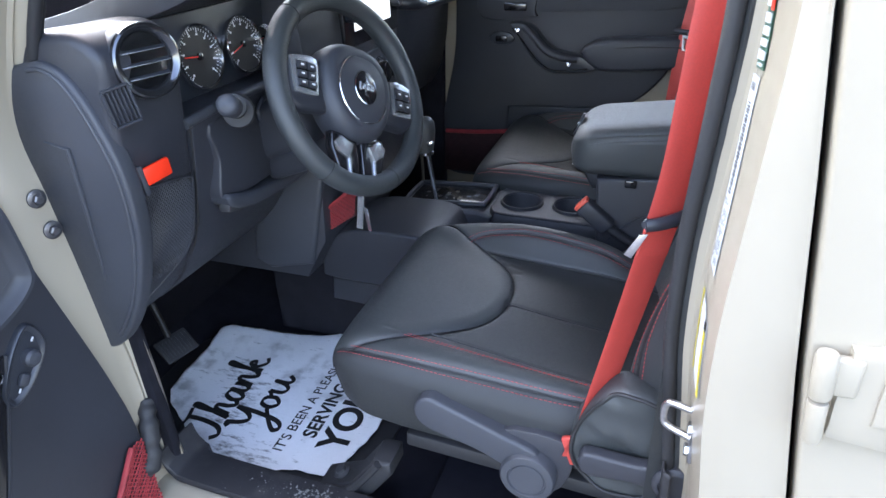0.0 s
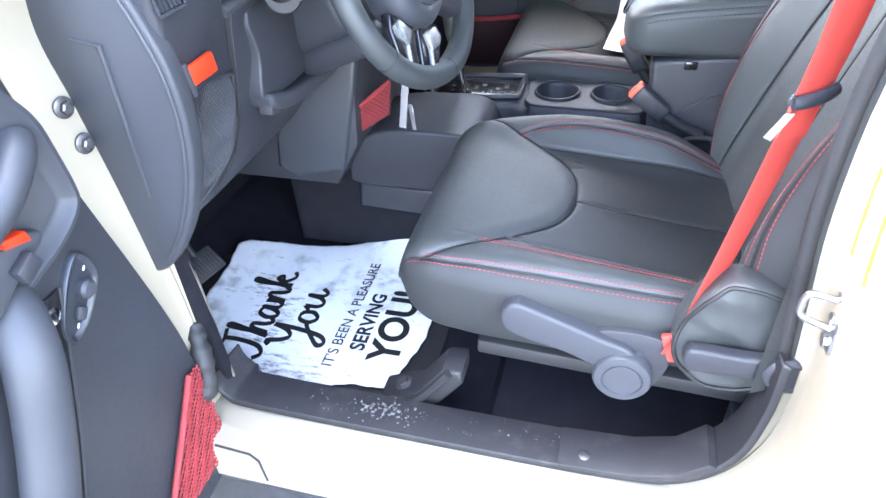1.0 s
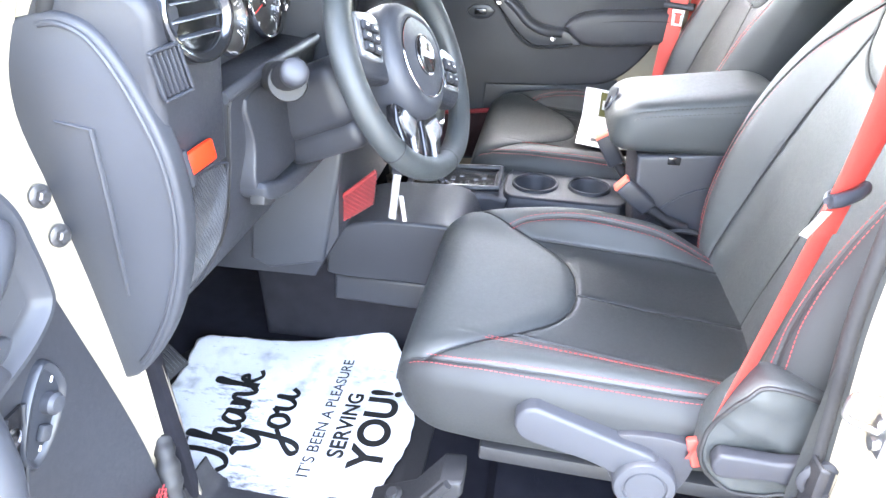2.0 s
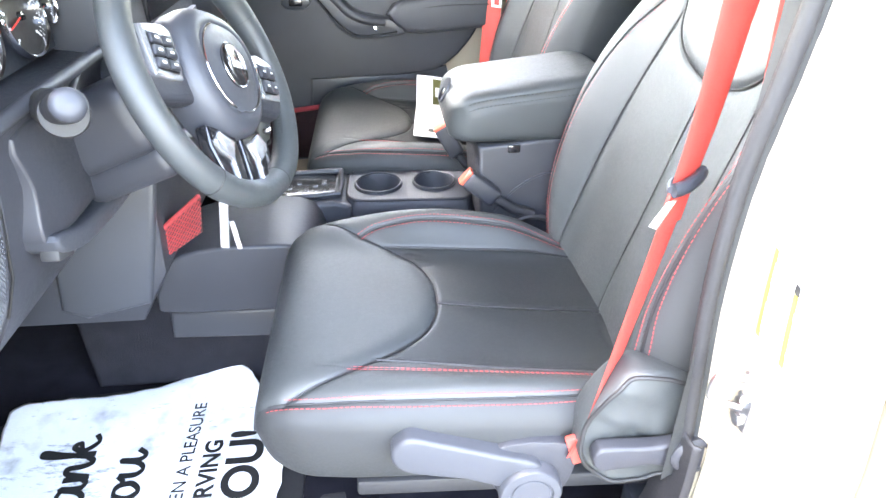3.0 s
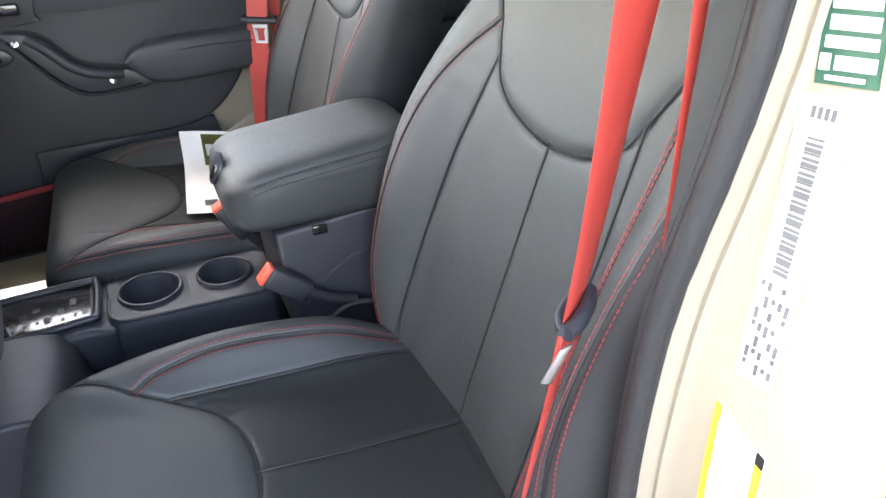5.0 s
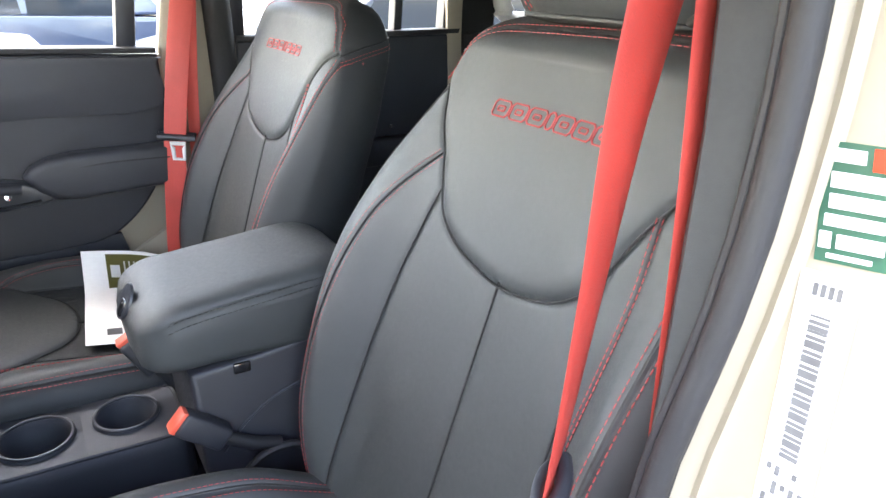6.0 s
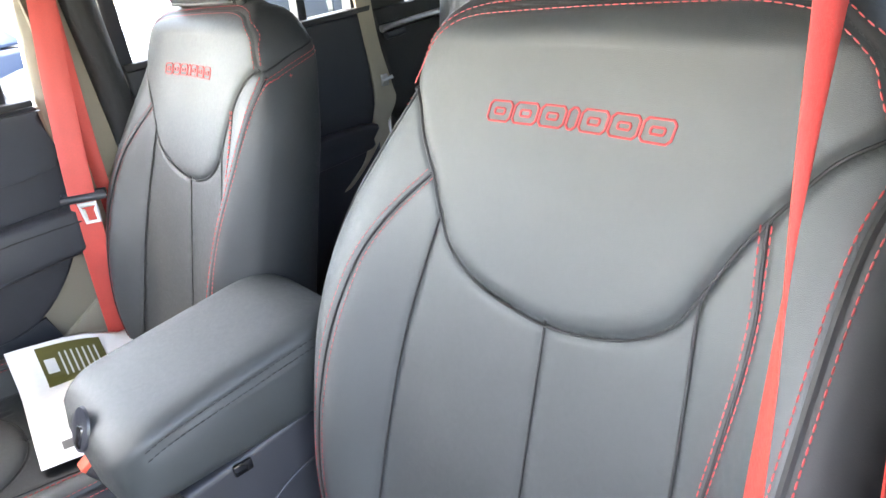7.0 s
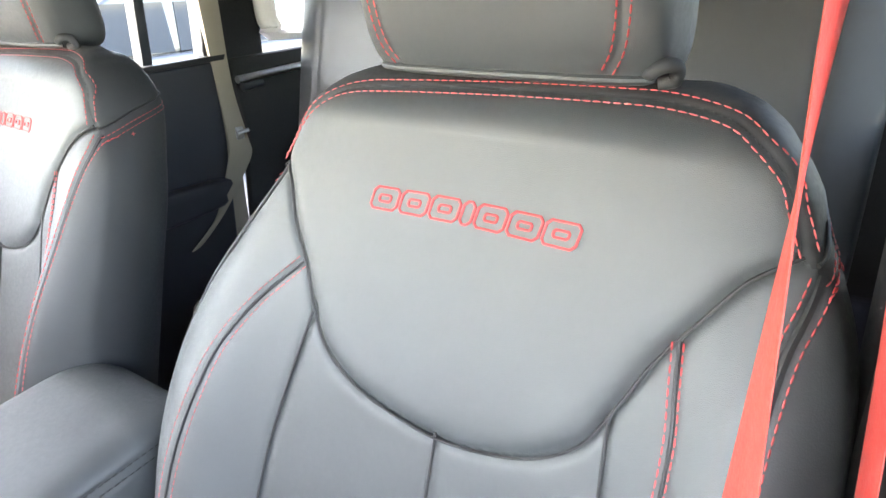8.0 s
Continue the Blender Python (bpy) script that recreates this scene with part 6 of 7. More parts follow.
# ---- pedals ----
pedal = thing("brake_pedal", (-1.12, -0.33, 0.80), "worn metal and rubber foot pedal", "pedal")
mp = toward((-1.105, -0.430, 0.812), (0.62, -0.15, 0.78)) @ Matrix.Scale(0.74, 4)
bm = box((0.110, 0.078, 0.012), (0, 0, 0), 0.005, 2)
bmesh.ops.transform(bm, matrix=mp, verts=bm.verts)
part("pad", bm, SCUFF_DUSTY, pedal)
for k in range(9):
    bm = box((0.003, 0.056, 0.003), (-0.044 + k * 0.011, 0, 0.0075), 0.001, 1)
    bmesh.ops.transform(bm, matrix=mp, verts=bm.verts)
    part("rib", bm, SATIN, pedal)
part("arm", tube([(-1.118, -0.428, 0.812), (-1.19, -0.40, 0.96), (-1.22, -0.39, 1.12)], 0.007, 10), INK, pedal)

# ---- paper floor mat with print ----
MATZ = 0.664
paper_mat = thing("paper_floor_mat", (-0.9, -0.38, MATZ), "soiled white paper floor mat with black print", "floor mat")
edge = smooth_line([(-1.18, -0.19), (-1.165, -0.30), (-1.150, -0.44), (-1.06, -0.515), (-0.985, -0.565), (-0.935, -0.600), (-0.88, -0.592), (-0.82, -0.588), (-0.75, -0.562), (-0.668, -0.552), (-0.645, -0.47), (-0.63, -0.38), (-0.66, -0.25), (-0.72, -0.14), (-0.80, -0.10), (-0.90, -0.135), (-1.02, -0.155), (-1.10, -0.165)], 8, closed=True)
cen = np.array([-0.89, -0.36])


def mat_height(x, y):
    e = noise.noise(Vector((x * 7, y * 7, 0.3))) * 0.006
    rise = 0.05 * math.exp(-(((x + 0.74) / 0.10) ** 2 + ((y + 0.07) / 0.09) ** 2))
    front = max(0.0, -1.05 - x) * 0.08
    return MATZ + 0.010 + e + rise + front


V, F = [], []
ringn, rad = len(edge), 44
for r in range(rad):
    f = (r + 1) / rad
    for k, p in enumerate(edge):
        w = 1 + (0.006 * math.sin(k * 1.7) + 0.004 * math.sin(k * 0.61 + 2)) * (f**6)
        q = cen + (p - cen) * f * w
        V.append((q[0], q[1], mat_height(q[0], q[1])))
V.append((cen[0], cen[1], mat_height(*cen)))
for r in range(rad - 1):
    F += [(r * ringn + k, r * ringn + (k + 1) % ringn, (r + 1) * ringn + (k + 1) % ringn, (r + 1) * ringn + k) for k in range(ringn)]
F += [(len(V) - 1, (k + 1) % ringn, k) for k in range(ringn)]
sheet = mk("sheet", V, F, MATPAPER, paper_mat, "", 60)
sm = sheet.modifiers.new("thick", "SOLIDIFY")
sm.thickness = 0.0008
rubber_mat = part("rubber_floor_mat", prism(smooth_line([(-1.20, -0.55), (-1.18, -0.17), (-0.66, -0.14), (-0.60, -0.20), (-0.60, -0.58), (-0.68, -0.605), (-1.10, -0.61)], 5, closed=True), 0.651, 0.662, "z", 0.004), RUBBER, None, "black rubber floor mat under the paper")
tagged(rubber_mat, category="floor mat")
yellow = part("yellow_slip", prism([(-0.82, -0.600), (-0.78, -0.596), (-0.775, -0.578), (-0.83, -0.582)], 0.664, 0.6655, "z", 0.0), LABEL_YELLOW, None, "yellow paper slip under the mat edge")
tagged(yellow, category="paper slip")


def letters(name, body, size, at, turn, shear, material, parent, bold=0.0, spacing=1.0):
    """Printed words as thin flat letters that follow the sheet."""
    cu = bpy.data.curves.new(name, "FONT")
    cu.body, cu.size, cu.shear, cu.offset, cu.space_character = body, size, shear, bold, spacing
    cu.resolution_u = 6
    tmp = bpy.data.objects.new(name, cu)
    me = bpy.data.meshes.new_from_object(tmp)
    bpy.data.objects.remove(tmp)
    m = pose(at[0], at[1], 0, 0, 0, turn)
    bm = bmesh.new()
    bm.from_mesh(me)
    bpy.data.meshes.remove(me)
    bmesh.ops.triangulate(bm, faces=bm.faces[:])
    bmesh.ops.subdivide_edges(bm, edges=[e for e in bm.edges if e.calc_length() > 0.02], cuts=2)
    for v in bm.verts:
        p = m @ v.co
        v.co = (p.x, p.y, mat_height(p.x, p.y) + 0.0020)
    return part(name, bm, material, parent, "black printed words", 0)


def script_word(name, strokes, m, width, parent):
    """Handwritten lettering as flat brush strokes that follow the sheet."""
    V, F = [], []
    for st in strokes:
        P = smooth_line(st, 7)
        t = np.gradient(P, axis=0)
        t /= np.linalg.norm(t, axis=1, keepdims=True) + 1e-9
        o = len(V)
        for (x, y), (tx, ty) in zip(P, t):
            w = width * (0.66 + 0.34 * abs(ty)) / 2
            for sgn in (-1, 1):
                q = m @ Vector((x - ty * w * sgn, y + tx * w * sgn, 0))
                V.append((q.x, q.y, mat_height(q.x, q.y) + 0.0020))
        n = len(P)
        F += [(o + 2 * i, o + 2 * i + 1, o + 2 * i + 3, o + 2 * i + 2) for i in range(n - 1)]
    return mk(name, V, F, INK, parent, "black script lettering", 0)


# script letters on a unit grid: x along the line, height 1 for tall letters
THANK = [[(0.00, 0.78), (0.12, 0.95), (0.40, 0.92), (0.72, 1.0)], [(0.48, 0.95), (0.46, 0.55), (0.36, 0.10), (0.18, -0.05), (0.05, 0.10)],
         [(0.62, 0.0), (0.74, 0.5), (0.86, 0.95), (0.80, 1.0), (0.74, 0.6), (0.70, 0.05), (0.80, 0.42), (0.92, 0.48), (0.93, 0.2), (1.00, 0.02), (1.12, 0.12)],
         [(1.40, 0.42), (1.24, 0.46), (1.12, 0.22), (1.20, 0.0), (1.34, 0.14), (1.42, 0.46), (1.40, 0.12), (1.50, 0.02), (1.60, 0.14)],
         [(1.60, 0.46), (1.60, 0.02), (1.70, 0.38), (1.82, 0.46), (1.84, 0.15), (1.92, 0.0), (2.02, 0.12)],
         [(2.02, 0.05), (2.14, 0.55), (2.26, 0.98), (2.18, 1.0), (2.12, 0.6), (2.08, 0.0)], [(2.12, 0.22), (2.30, 0.48), (2.36, 0.36), (2.18, 0.26), (2.34, 0.02), (2.52, 0.10)]]
YOU = [[(0.00, 0.90), (0.10, 1.0), (0.14, 0.66), (0.24, 0.48), (0.40, 0.62), (0.54, 0.98)], [(0.54, 0.98), (0.44, 0.40), (0.30, -0.20), (0.14, -0.36), (0.06, -0.22), (0.30, 0.02), (0.58, 0.22)],
       [(0.86, 0.44), (0.70, 0.42), (0.62, 0.18), (0.74, 0.0), (0.90, 0.14), (0.90, 0.36), (0.84, 0.44), (0.96, 0.32), (1.10, 0.44)],
       [(1.10, 0.44), (1.08, 0.12), (1.20, 0.0), (1.34, 0.14), (1.42, 0.46), (1.40, 0.12), (1.50, 0.0), (1.64, 0.16)]]
script_word("lettering_thank", THANK, pose(-0.958, -0.545, 0, 0, 0, 95.5) @ Matrix.Diagonal((0.112, 0.095, 1, 1)), 0.115, paper_mat)
script_word("lettering_you", YOU, pose(-0.868, -0.487, 0, 0, 0, 97) @ Matrix.Diagonal((0.112, 0.092, 1, 1)), 0.115, paper_mat)
letters("printed_line", "IT'S BEEN A PLEASURE", 0.0335, (-0.796, -0.527), 91, 0.0, INK, paper_mat, 0.0003)
letters("printed_line", "SERVING", 0.044, (-0.748, -0.472), 91, 0.0, INK, paper_mat, 0.0014)
letters("printed_line", "YOU!", 0.088, (-0.672, -0.488), 91, 0.0, INK, paper_mat, 0.0030)

# ---- paper sheet on the passenger seat ----
sheet_thing = thing("paper_sheet", (-0.25, 0.46, 1.05), "white printed sheet with olive field on the seat", "paper sheet")
ms = Matrix.Translation((-0.349, 0.286, 1.058)) @ Matrix(((0.086, -0.996, 0), (0.996, 0.086, 0), (0, 0, 1))).to_4x4()
V, F = [], []
for i in range(13):
    for j in range(9):
        u, v = i / 12 * 0.355, j / 8 * 0.25
        p = ms @ Vector((u, -v, 0))
        q = cush_surf(np.clip((p.y + YC - 0.026) / cush_wide(p.x), -0.98, 0.98), p.x, False)
        V.append((p.x, p.y, max(float(q[2]) + 0.013, 1.042) + 0.002 * math.sin(u * 18 + v * 9)))
F = [(i * 9 + j, i * 9 + j + 1, (i + 1) * 9 + j + 1, (i + 1) * 9 + j) for i in range(12) for j in range(8)]
ob = mk("sheet", V, F, PAPER, sheet_thing)
sm = ob.modifiers.new("thick", "SOLIDIFY")
sm.thickness = 0.001


def on_sheet(u, v, lift=0.0016):
    i, j = min(max(u / 0.355 * 12, 0), 11.999), min(max(v / 0.25 * 8, 0), 7.999)
    a, b = int(i), int(j)
    fi, fj = i - a, j - b
    P = lambda r, c: Vector(V[r * 9 + c])
    p = P(a, b) * (1 - fi) * (1 - fj) + P(a + 1, b) * fi * (1 - fj) + P(a, b + 1) * (1 - fi) * fj + P(a + 1, b + 1) * fi * fj
    return p + Vector((0, 0, lift))


def print_field(name, u0, u1, v0, v1, material, lift=0.0016):
    nu, nv = 6, 6
    vv = [on_sheet(u0 + (u1 - u0) * a / nu, v0 + (v1 - v0) * b / nv, lift) for a in range(nu + 1) for b in range(nv + 1)]
    ff = [(a * (nv + 1) + b, a * (nv + 1) + b + 1, (a + 1) * (nv + 1) + b + 1, (a + 1) * (nv + 1) + b) for a in range(nu) for b in range(nv)]
    return mk(name, vv, ff, material, sheet_thing, "", 0)


print_field("olive_field", 0.245, 0.318, 0.045, 0.150, LABEL_OLIVE)
for k in range(7):
    print_field("print_bar", 0.262, 0.305, 0.078 + k * 0.0095, 0.081 + k * 0.0095, LABEL_WHITE, 0.0022)
print_field("print_mark", 0.275, 0.298, 0.052, 0.070, LABEL_WHITE, 0.0022)
print_field("print_mark", 0.03, 0.055, 0.035, 0.06, LABEL_GREY)

# ---- driver's door, standing open ----
DX = -0.925
door = thing("driver_door", (DX, -1.2, 0.7), "open driver door with black trim panel and red net", "car door")
DO = smooth_line([(-0.724, 0.90), (-0.738, 1.00), (-0.758, 1.10), (-0.780, 1.20), (-0.805, 1.32), (-0.822, 1.44), (-0.84, 1.50), (-1.2, 1.52), (-1.62, 1.52), (-1.66, 1.40), (-1.66, 0.70), (-1.60, 0.62), (-0.85, 0.60), (-0.745, 0.64), (-0.722, 0.76)], 5, closed=True)
part("shell", prism([(y * 1.0 - 0.004, z) for y, z in DO], DX - 0.11, DX - 0.03, "x", 0.01), PAINT, door, "sand beige door shell")
# frame and tinted window out of view, added to cut sky light on the pillar
part("window_frame", tube(smooth_line([(DX - 0.07, -0.855, 1.50), (DX - 0.07, -0.90, 1.66), (DX - 0.07, -0.99, 1.86), (DX - 0.07, -1.10, 1.90), (DX - 0.07, -1.56, 1.90), (DX - 0.07, -1.63, 1.84), (DX - 0.07, -1.63, 1.50)], 6), 0.020, 10), RUBBER, door, "black window frame")
part("window_glass", prism([(-0.86, 1.50), (-1.62, 1.50), (-1.62, 1.88), (-1.02, 1.88), (-0.90, 1.66)], DX - 0.072, DX - 0.068, "x", 0.0), TINTED_LIGHT, door)
trim = part("trim_panel", prism(DO, DX - 0.03, DX, "x", 0.008, 3), PLASTIC, door, "black door trim panel")

# dished handle bowl with a raised rim
rec = smooth_line([(-0.829, 1.385), (-0.811, 1.351), (-0.805, 1.312), (-0.801, 1.262), (-0.805, 1.240), (-0.824, 1.222), (-0.858, 1.206), (-0.918, 1.188), (-0.985, 1.158), (-1.10, 1.140), (-1.16, 1.20), (-1.16, 1.40), (-1.0, 1.45), (-0.87, 1.435)], 5, closed=True)
part("handle_bowl", loft([[(DX + x, y, z) for y, z in grown(rec, d)] for d, x in ((0.004, -0.004), (0.003, 0.010), (-0.001, 0.018), (-0.007, 0.019), (-0.011, 0.014), (-0.016, 0.005), (-0.024, 0.003))]), PLASTIC_GREY, door, "dished grey handle bowl", 50)
part("bowl_ridge", tube(smooth_line([(DX + 0.004, -0.836, 1.338), (DX + 0.020, -0.856, 1.330), (DX + 0.030, -0.905, 1.302), (DX + 0.030, -0.98, 1.275), (DX + 0.018, -1.06, 1.262)], 6), [0.008] + [0.019] * 23 + [0.012], 14), PLASTIC_GREY, door)
lever_d = part("inner_handle", prism(smooth_line([(-0.878, 1.252), (-0.884, 1.236), (-0.912, 1.226), (-0.968, 1.196), (-0.990, 1.214), (-0.960, 1.246), (-0.925, 1.262)], 3, closed=True), DX + 0.006, DX + 0.030, "x", 0.006, 3), PLASTIC_GREY, door, "dark grey inner door handle")
part("handle_step", box((0.016, 0.030, 0.022), (DX + 0.036, -0.918, 1.232), 0.004, 2, (22, 0, 0)), PLASTIC, lever_d)
part("lock_flag", prism([(-0.898, 1.254), (-0.928, 1.262), (-0.930, 1.273), (-0.900, 1.267)], DX + 0.022, DX + 0.038, "x", 0.002, 2), ORANGE, door, "small orange lock flag")

# wide pull strap, gloss strip with bright edges, screw and mirror switch
pull_line = smooth_line([(DX - 0.002, -0.925, 1.196), (DX + 0.018, -0.944, 1.172), (DX + 0.034, -0.966, 1.125), (DX + 0.036, -0.994, 1.055), (DX + 0.036, -1.030, 0.975), (DX + 0.030, -1.075, 0.875), (DX, -1.11, 0.80)], 6)
part("pull_handle", tube(pull_line, [0.012] + [0.026 + 0.006 * min(1.0, i / 8) for i in range(len(pull_line) - 2)] + [0.016], 18, False, None, 0.75), PLASTIC_GREY, door, "dark grey pull handle")
LINE_R = [(-0.874, 1.160), (-0.894, 1.102), (-0.919, 1.037), (-0.950, 0.959), (-0.985, 0.883), (-1.04, 0.77)]
LINE_L = [(-0.898, 1.160), (-0.924, 1.090), (-0.952, 1.015), (-0.985, 0.935), (-1.020, 0.865), (-1.07, 0.77)]
part("handle_strip", prism(LINE_R + LINE_L[::-1], DX, DX + 0.006, "x", 0.002, 2), GLOSS, door, "gloss black strip beside the handle")
for edge_line in (LINE_R, LINE_L):
    part("strip_edge", tube([(DX + 0.006, y, z) for y, z in smooth_line(edge_line, 5)], 0.0024, 8), SATIN, door, "satin strip edge")
part("handle_screw", lathe([(0.0115, 0), (0.0115, 0.002), (0.008, 0.0035), (0.0, 0.003)], toward((DX + 0.007, -0.901, 1.138), (1, 0, 0)), 20), CHROME, door, "chrome handle screw")
sw = smooth_line([(-0.826, 1.176), (-0.818, 1.150), (-0.824, 1.128), (-0.856, 1.096), (-0.886, 1.082), (-0.898, 1.094), (-0.896, 1.116), (-0.870, 1.156), (-0.842, 1.182)], 4, closed=True)
plate = part("switch_plate", loft([[(DX + x, y, z) for y, z in grown(sw, d)] for d, x in ((0.002, -0.003), (0.001, 0.006), (-0.002, 0.009), (-0.006, 0.008), (-0.009, 0.004))]), SATIN, door, "satin black mirror switch plate")
part("mirror_switch", lathe([(0.0125, 0), (0.0125, 0.010), (0.009, 0.014), (0.0, 0.015)], toward((DX + 0.004, -0.846, 1.136), (1, 0, 0)), 20), PLASTIC_GREY, plate)
part("mirror_rocker", box((0.008, 0.015, 0.018), (DX + 0.008, -0.866, 1.112), 0.003, 2, (-40, 0, 0)), PLASTIC_GREY, plate)
for y, z in ((-0.833, 1.158), (-0.876, 1.099)):
    part("switch_mark", box((0.002, 0.003, 0.007), (DX + 0.006, y, z), 0.0008, 1, (-40, 0, 0)), LABEL_WHITE, plate, "small white switch mark")
part("net_backing", prism([(-0.752, 0.868), (-0.730, 0.84), (-0.726, 0.75), (-0.745, 0.66), (-0.90, 0.66), (-0.877, 0.711), (-0.815, 0.79)], DX + 0.001, DX + 0.004, "x", 0.001), NET_DARK, door)
net("net", (DX + 0.009, -0.728, 0.655), (0, -0.17, 0.0), (0.0, 0.0, 0.215), 18, 22, NET_RED, door, 0.0014, lambda a, b: a <= 1.02 - 0.88 * b)
part("net_hem", tube(smooth_line([(DX + 0.009, -0.752, 0.870), (DX + 0.010, -0.815, 0.79), (DX + 0.010, -0.877, 0.711), (DX + 0.009, -0.905, 0.655)], 4), 0.005, 8), NET_RED, door)
check = thing("door_wiring_boot", (-0.94, -0.70, 0.85), "black ribbed wiring boot between pillar and door", "wiring boot")
part("boot", tube(smooth_line([(-0.945, -0.672, 0.90), (-0.932, -0.690, 0.885), (-0.920, -0.708, 0.85), (-0.915, -0.722, 0.81), (-0.93, -0.74, 0.785)], 8), [0.016 + 0.003 * math.sin(i * 0.9) * math.sin(i * 0.37 + 1) for i in range(33)], 14, False, None, 0.8), RUBBER, check)

# ---- passenger's door, closed ----
pdoor = thing("door_2", (-0.5, 0.7, 0.75), "closed passenger door with black trim and red net", "car door", "", "structure")
PO = smooth_line([(-0.112, 1.498), (-0.108, 1.40), (-0.112, 1.31), (-0.150, 1.20), (-0.235, 1.110), (-0.34, 1.085), (-0.62, 1.075)], 5).tolist() + smooth_line([(-0.64, 0.83), (-0.80, 0.825), (-0.855, 0.87), (-0.85, 1.02), (-0.80, 1.25), (-0.79, 1.498)], 5).tolist()
part("shell", prism([(-0.92, 0.74), (-0.055, 0.74), (-0.055, 1.495), (-0.90, 1.495)], 0.700, 0.742, "y", 0.006), PAINT, pdoor, "sand beige door shell")
part("trim_panel", prism(PO, 0.676, 0.698, "y", 0.008, 3), PLASTIC, pdoor, "black door trim panel")
part("lower_panel", prism([(-0.66, 0.84), (-0.30, 0.86), (-0.20, 1.0), (-0.23, 1.105), (-0.66, 1.08)], 0.684, 0.698, "y", 0.005), SATIN, pdoor)
arm = part("armrest", prism([(-0.1135, 1.314), (-0.30, 1.306), (-0.352, 1.298), (-0.385, 1.280), (-0.398, 1.262), (-0.372, 1.230), (-0.345, 1.212), (-0.30, 1.208), (-0.1135, 1.222)], 0.630, 0.680, "y", 0.016, 4), PLASTIC, pdoor, "black plastic armrest")
part("armrest_seam", tube(smooth_line([(-0.118, 0.6305, 1.285), (-0.24, 0.6305, 1.283), (-0.345, 0.6325, 1.272)], 5), 0.0016, 6), BLACK_THREAD, arm)
part("upper_panel", prism(smooth_line([(-0.122, 1.388), (-0.34, 1.378), (-0.52, 1.372), (-0.535, 1.40), (-0.535, 1.478), (-0.50, 1.490), (-0.14, 1.492), (-0.122, 1.48)], 3, closed=True), 0.664, 0.680, "y", 0.010, 3), PLASTIC, pdoor, "raised black upper panel")
ph = part("pull_handle", prism(smooth_line([(-0.612, 1.338), (-0.570, 1.340), (-0.536, 1.326), (-0.500, 1.285), (-0.462, 1.262), (-0.396, 1.250), (-0.352, 1.222), (-0.362, 1.206), (-0.470, 1.196), (-0.515, 1.214), (-0.548, 1.246), (-0.585, 1.300)], 4, closed=True), 0.642, 0.680, "y", 0.008, 3), SATIN, pdoor, "black curved pull handle")
part("handle_bead", tube(smooth_line([(-0.602, 0.6405, 1.326), (-0.575, 0.6405, 1.296), (-0.540, 0.6405, 1.252), (-0.508, 0.6405, 1.222), (-0.466, 0.6405, 1.206), (-0.372, 0.6405, 1.214)], 6), 0.0022, 8), GLOSS, ph)
part("grip", tube(smooth_line([(-0.566, 0.640, 1.330), (-0.532, 0.628, 1.304), (-0.498, 0.624, 1.270), (-0.455, 0.626, 1.250), (-0.405, 0.638, 1.242)], 6), 0.012, 12), PLASTIC, ph)
for x, y, z in ((-0.588, 0.640, 1.322), (-0.428, 0.640, 1.227)):
    part("screw", lathe([(0.0070, 0), (0.0065, 0.002), (0.0, 0.003)], toward((x, y, z), (0.1, -1, 0.2)), 16), CHROME, ph)
sp_ = part("switch_plate", prism(smooth_line([(-0.682, 1.290), (-0.662, 1.308), (-0.622, 1.309), (-0.602, 1.291), (-0.622, 1.273), (-0.662, 1.272)], 3, closed=True), 0.664, 0.678, "y", 0.004), SATIN, pdoor)
part("window_switch", box((0.036, 0.008, 0.018), (-0.642, 0.6615, 1.291), 0.004), GLOSS, sp_)
lh = part("latch_housing", prism(smooth_line([(-0.70, 1.350), (-0.545, 1.356), (-0.540, 1.372), (-0.545, 1.440), (-0.70, 1.440)], 3, closed=True), 0.660, 0.680, "y", 0.008, 3), PLASTIC, pdoor, "recessed latch housing")
part("latch_handle", box((0.070, 0.010, 0.024), (-0.598, 0.656, 1.385), 0.005, 2), GLOSS, lh)
part("net_backing", prism([(-0.845, 0.84), (-0.545, 0.84), (-0.545, 1.005), (-0.83, 0.985)], 0.670, 0.675, "y", 0.001), NET_DARK, pdoor)
net("net", (-0.845, 0.664, 0.845), (0.30, 0, 0.0), (0.008, 0.0, 0.145), 44, 22, NET_DARK, pdoor, 0.0014)
part("net_hem", tube(smooth_line([(-0.832, 0.660, 0.985), (-0.70, 0.655, 0.992), (-0.545, 0.660, 1.008)], 5), 0.007, 8), NET_RED, pdoor, "red pocket hem")
part("belt_line", prism([(-0.93, 1.496), (-0.115, 1.500), (-0.115, 1.512), (-0.93, 1.508)], 0.672, 0.735, "y", 0.004), RUBBER, pdoor)
part("window_frame", prism([(-0.190, 1.505), (-0.150, 1.505), (-0.118, 1.84), (-0.155, 1.84)], 0.700, 0.735, "y", 0.006), SATIN, pdoor)
part("window_top", box((0.80, 0.03, 0.04), (-0.52, 0.718, 1.845), 0.006), SATIN, pdoor)
glass = part("window_glass", prism([(-0.93, 1.505), (-0.170, 1.505), (-0.135, 1.83), (-0.70, 1.83)], 0.716, 0.719, "y", 0.0), GLASS, pdoor)
glass.visible_shadow = False

kick_right = part("kick_panel_right", prism([(-1.24, 0.66), (-0.850, 0.66), (-0.842, 1.10), (-0.830, 1.42), (-1.24, 1.50)], 0.665, 0.698, "y", 0.006), CARPET, None, "black carpeted kick panel ahead of the passenger door")
tagged(kick_right, category="trim", kind="structure")

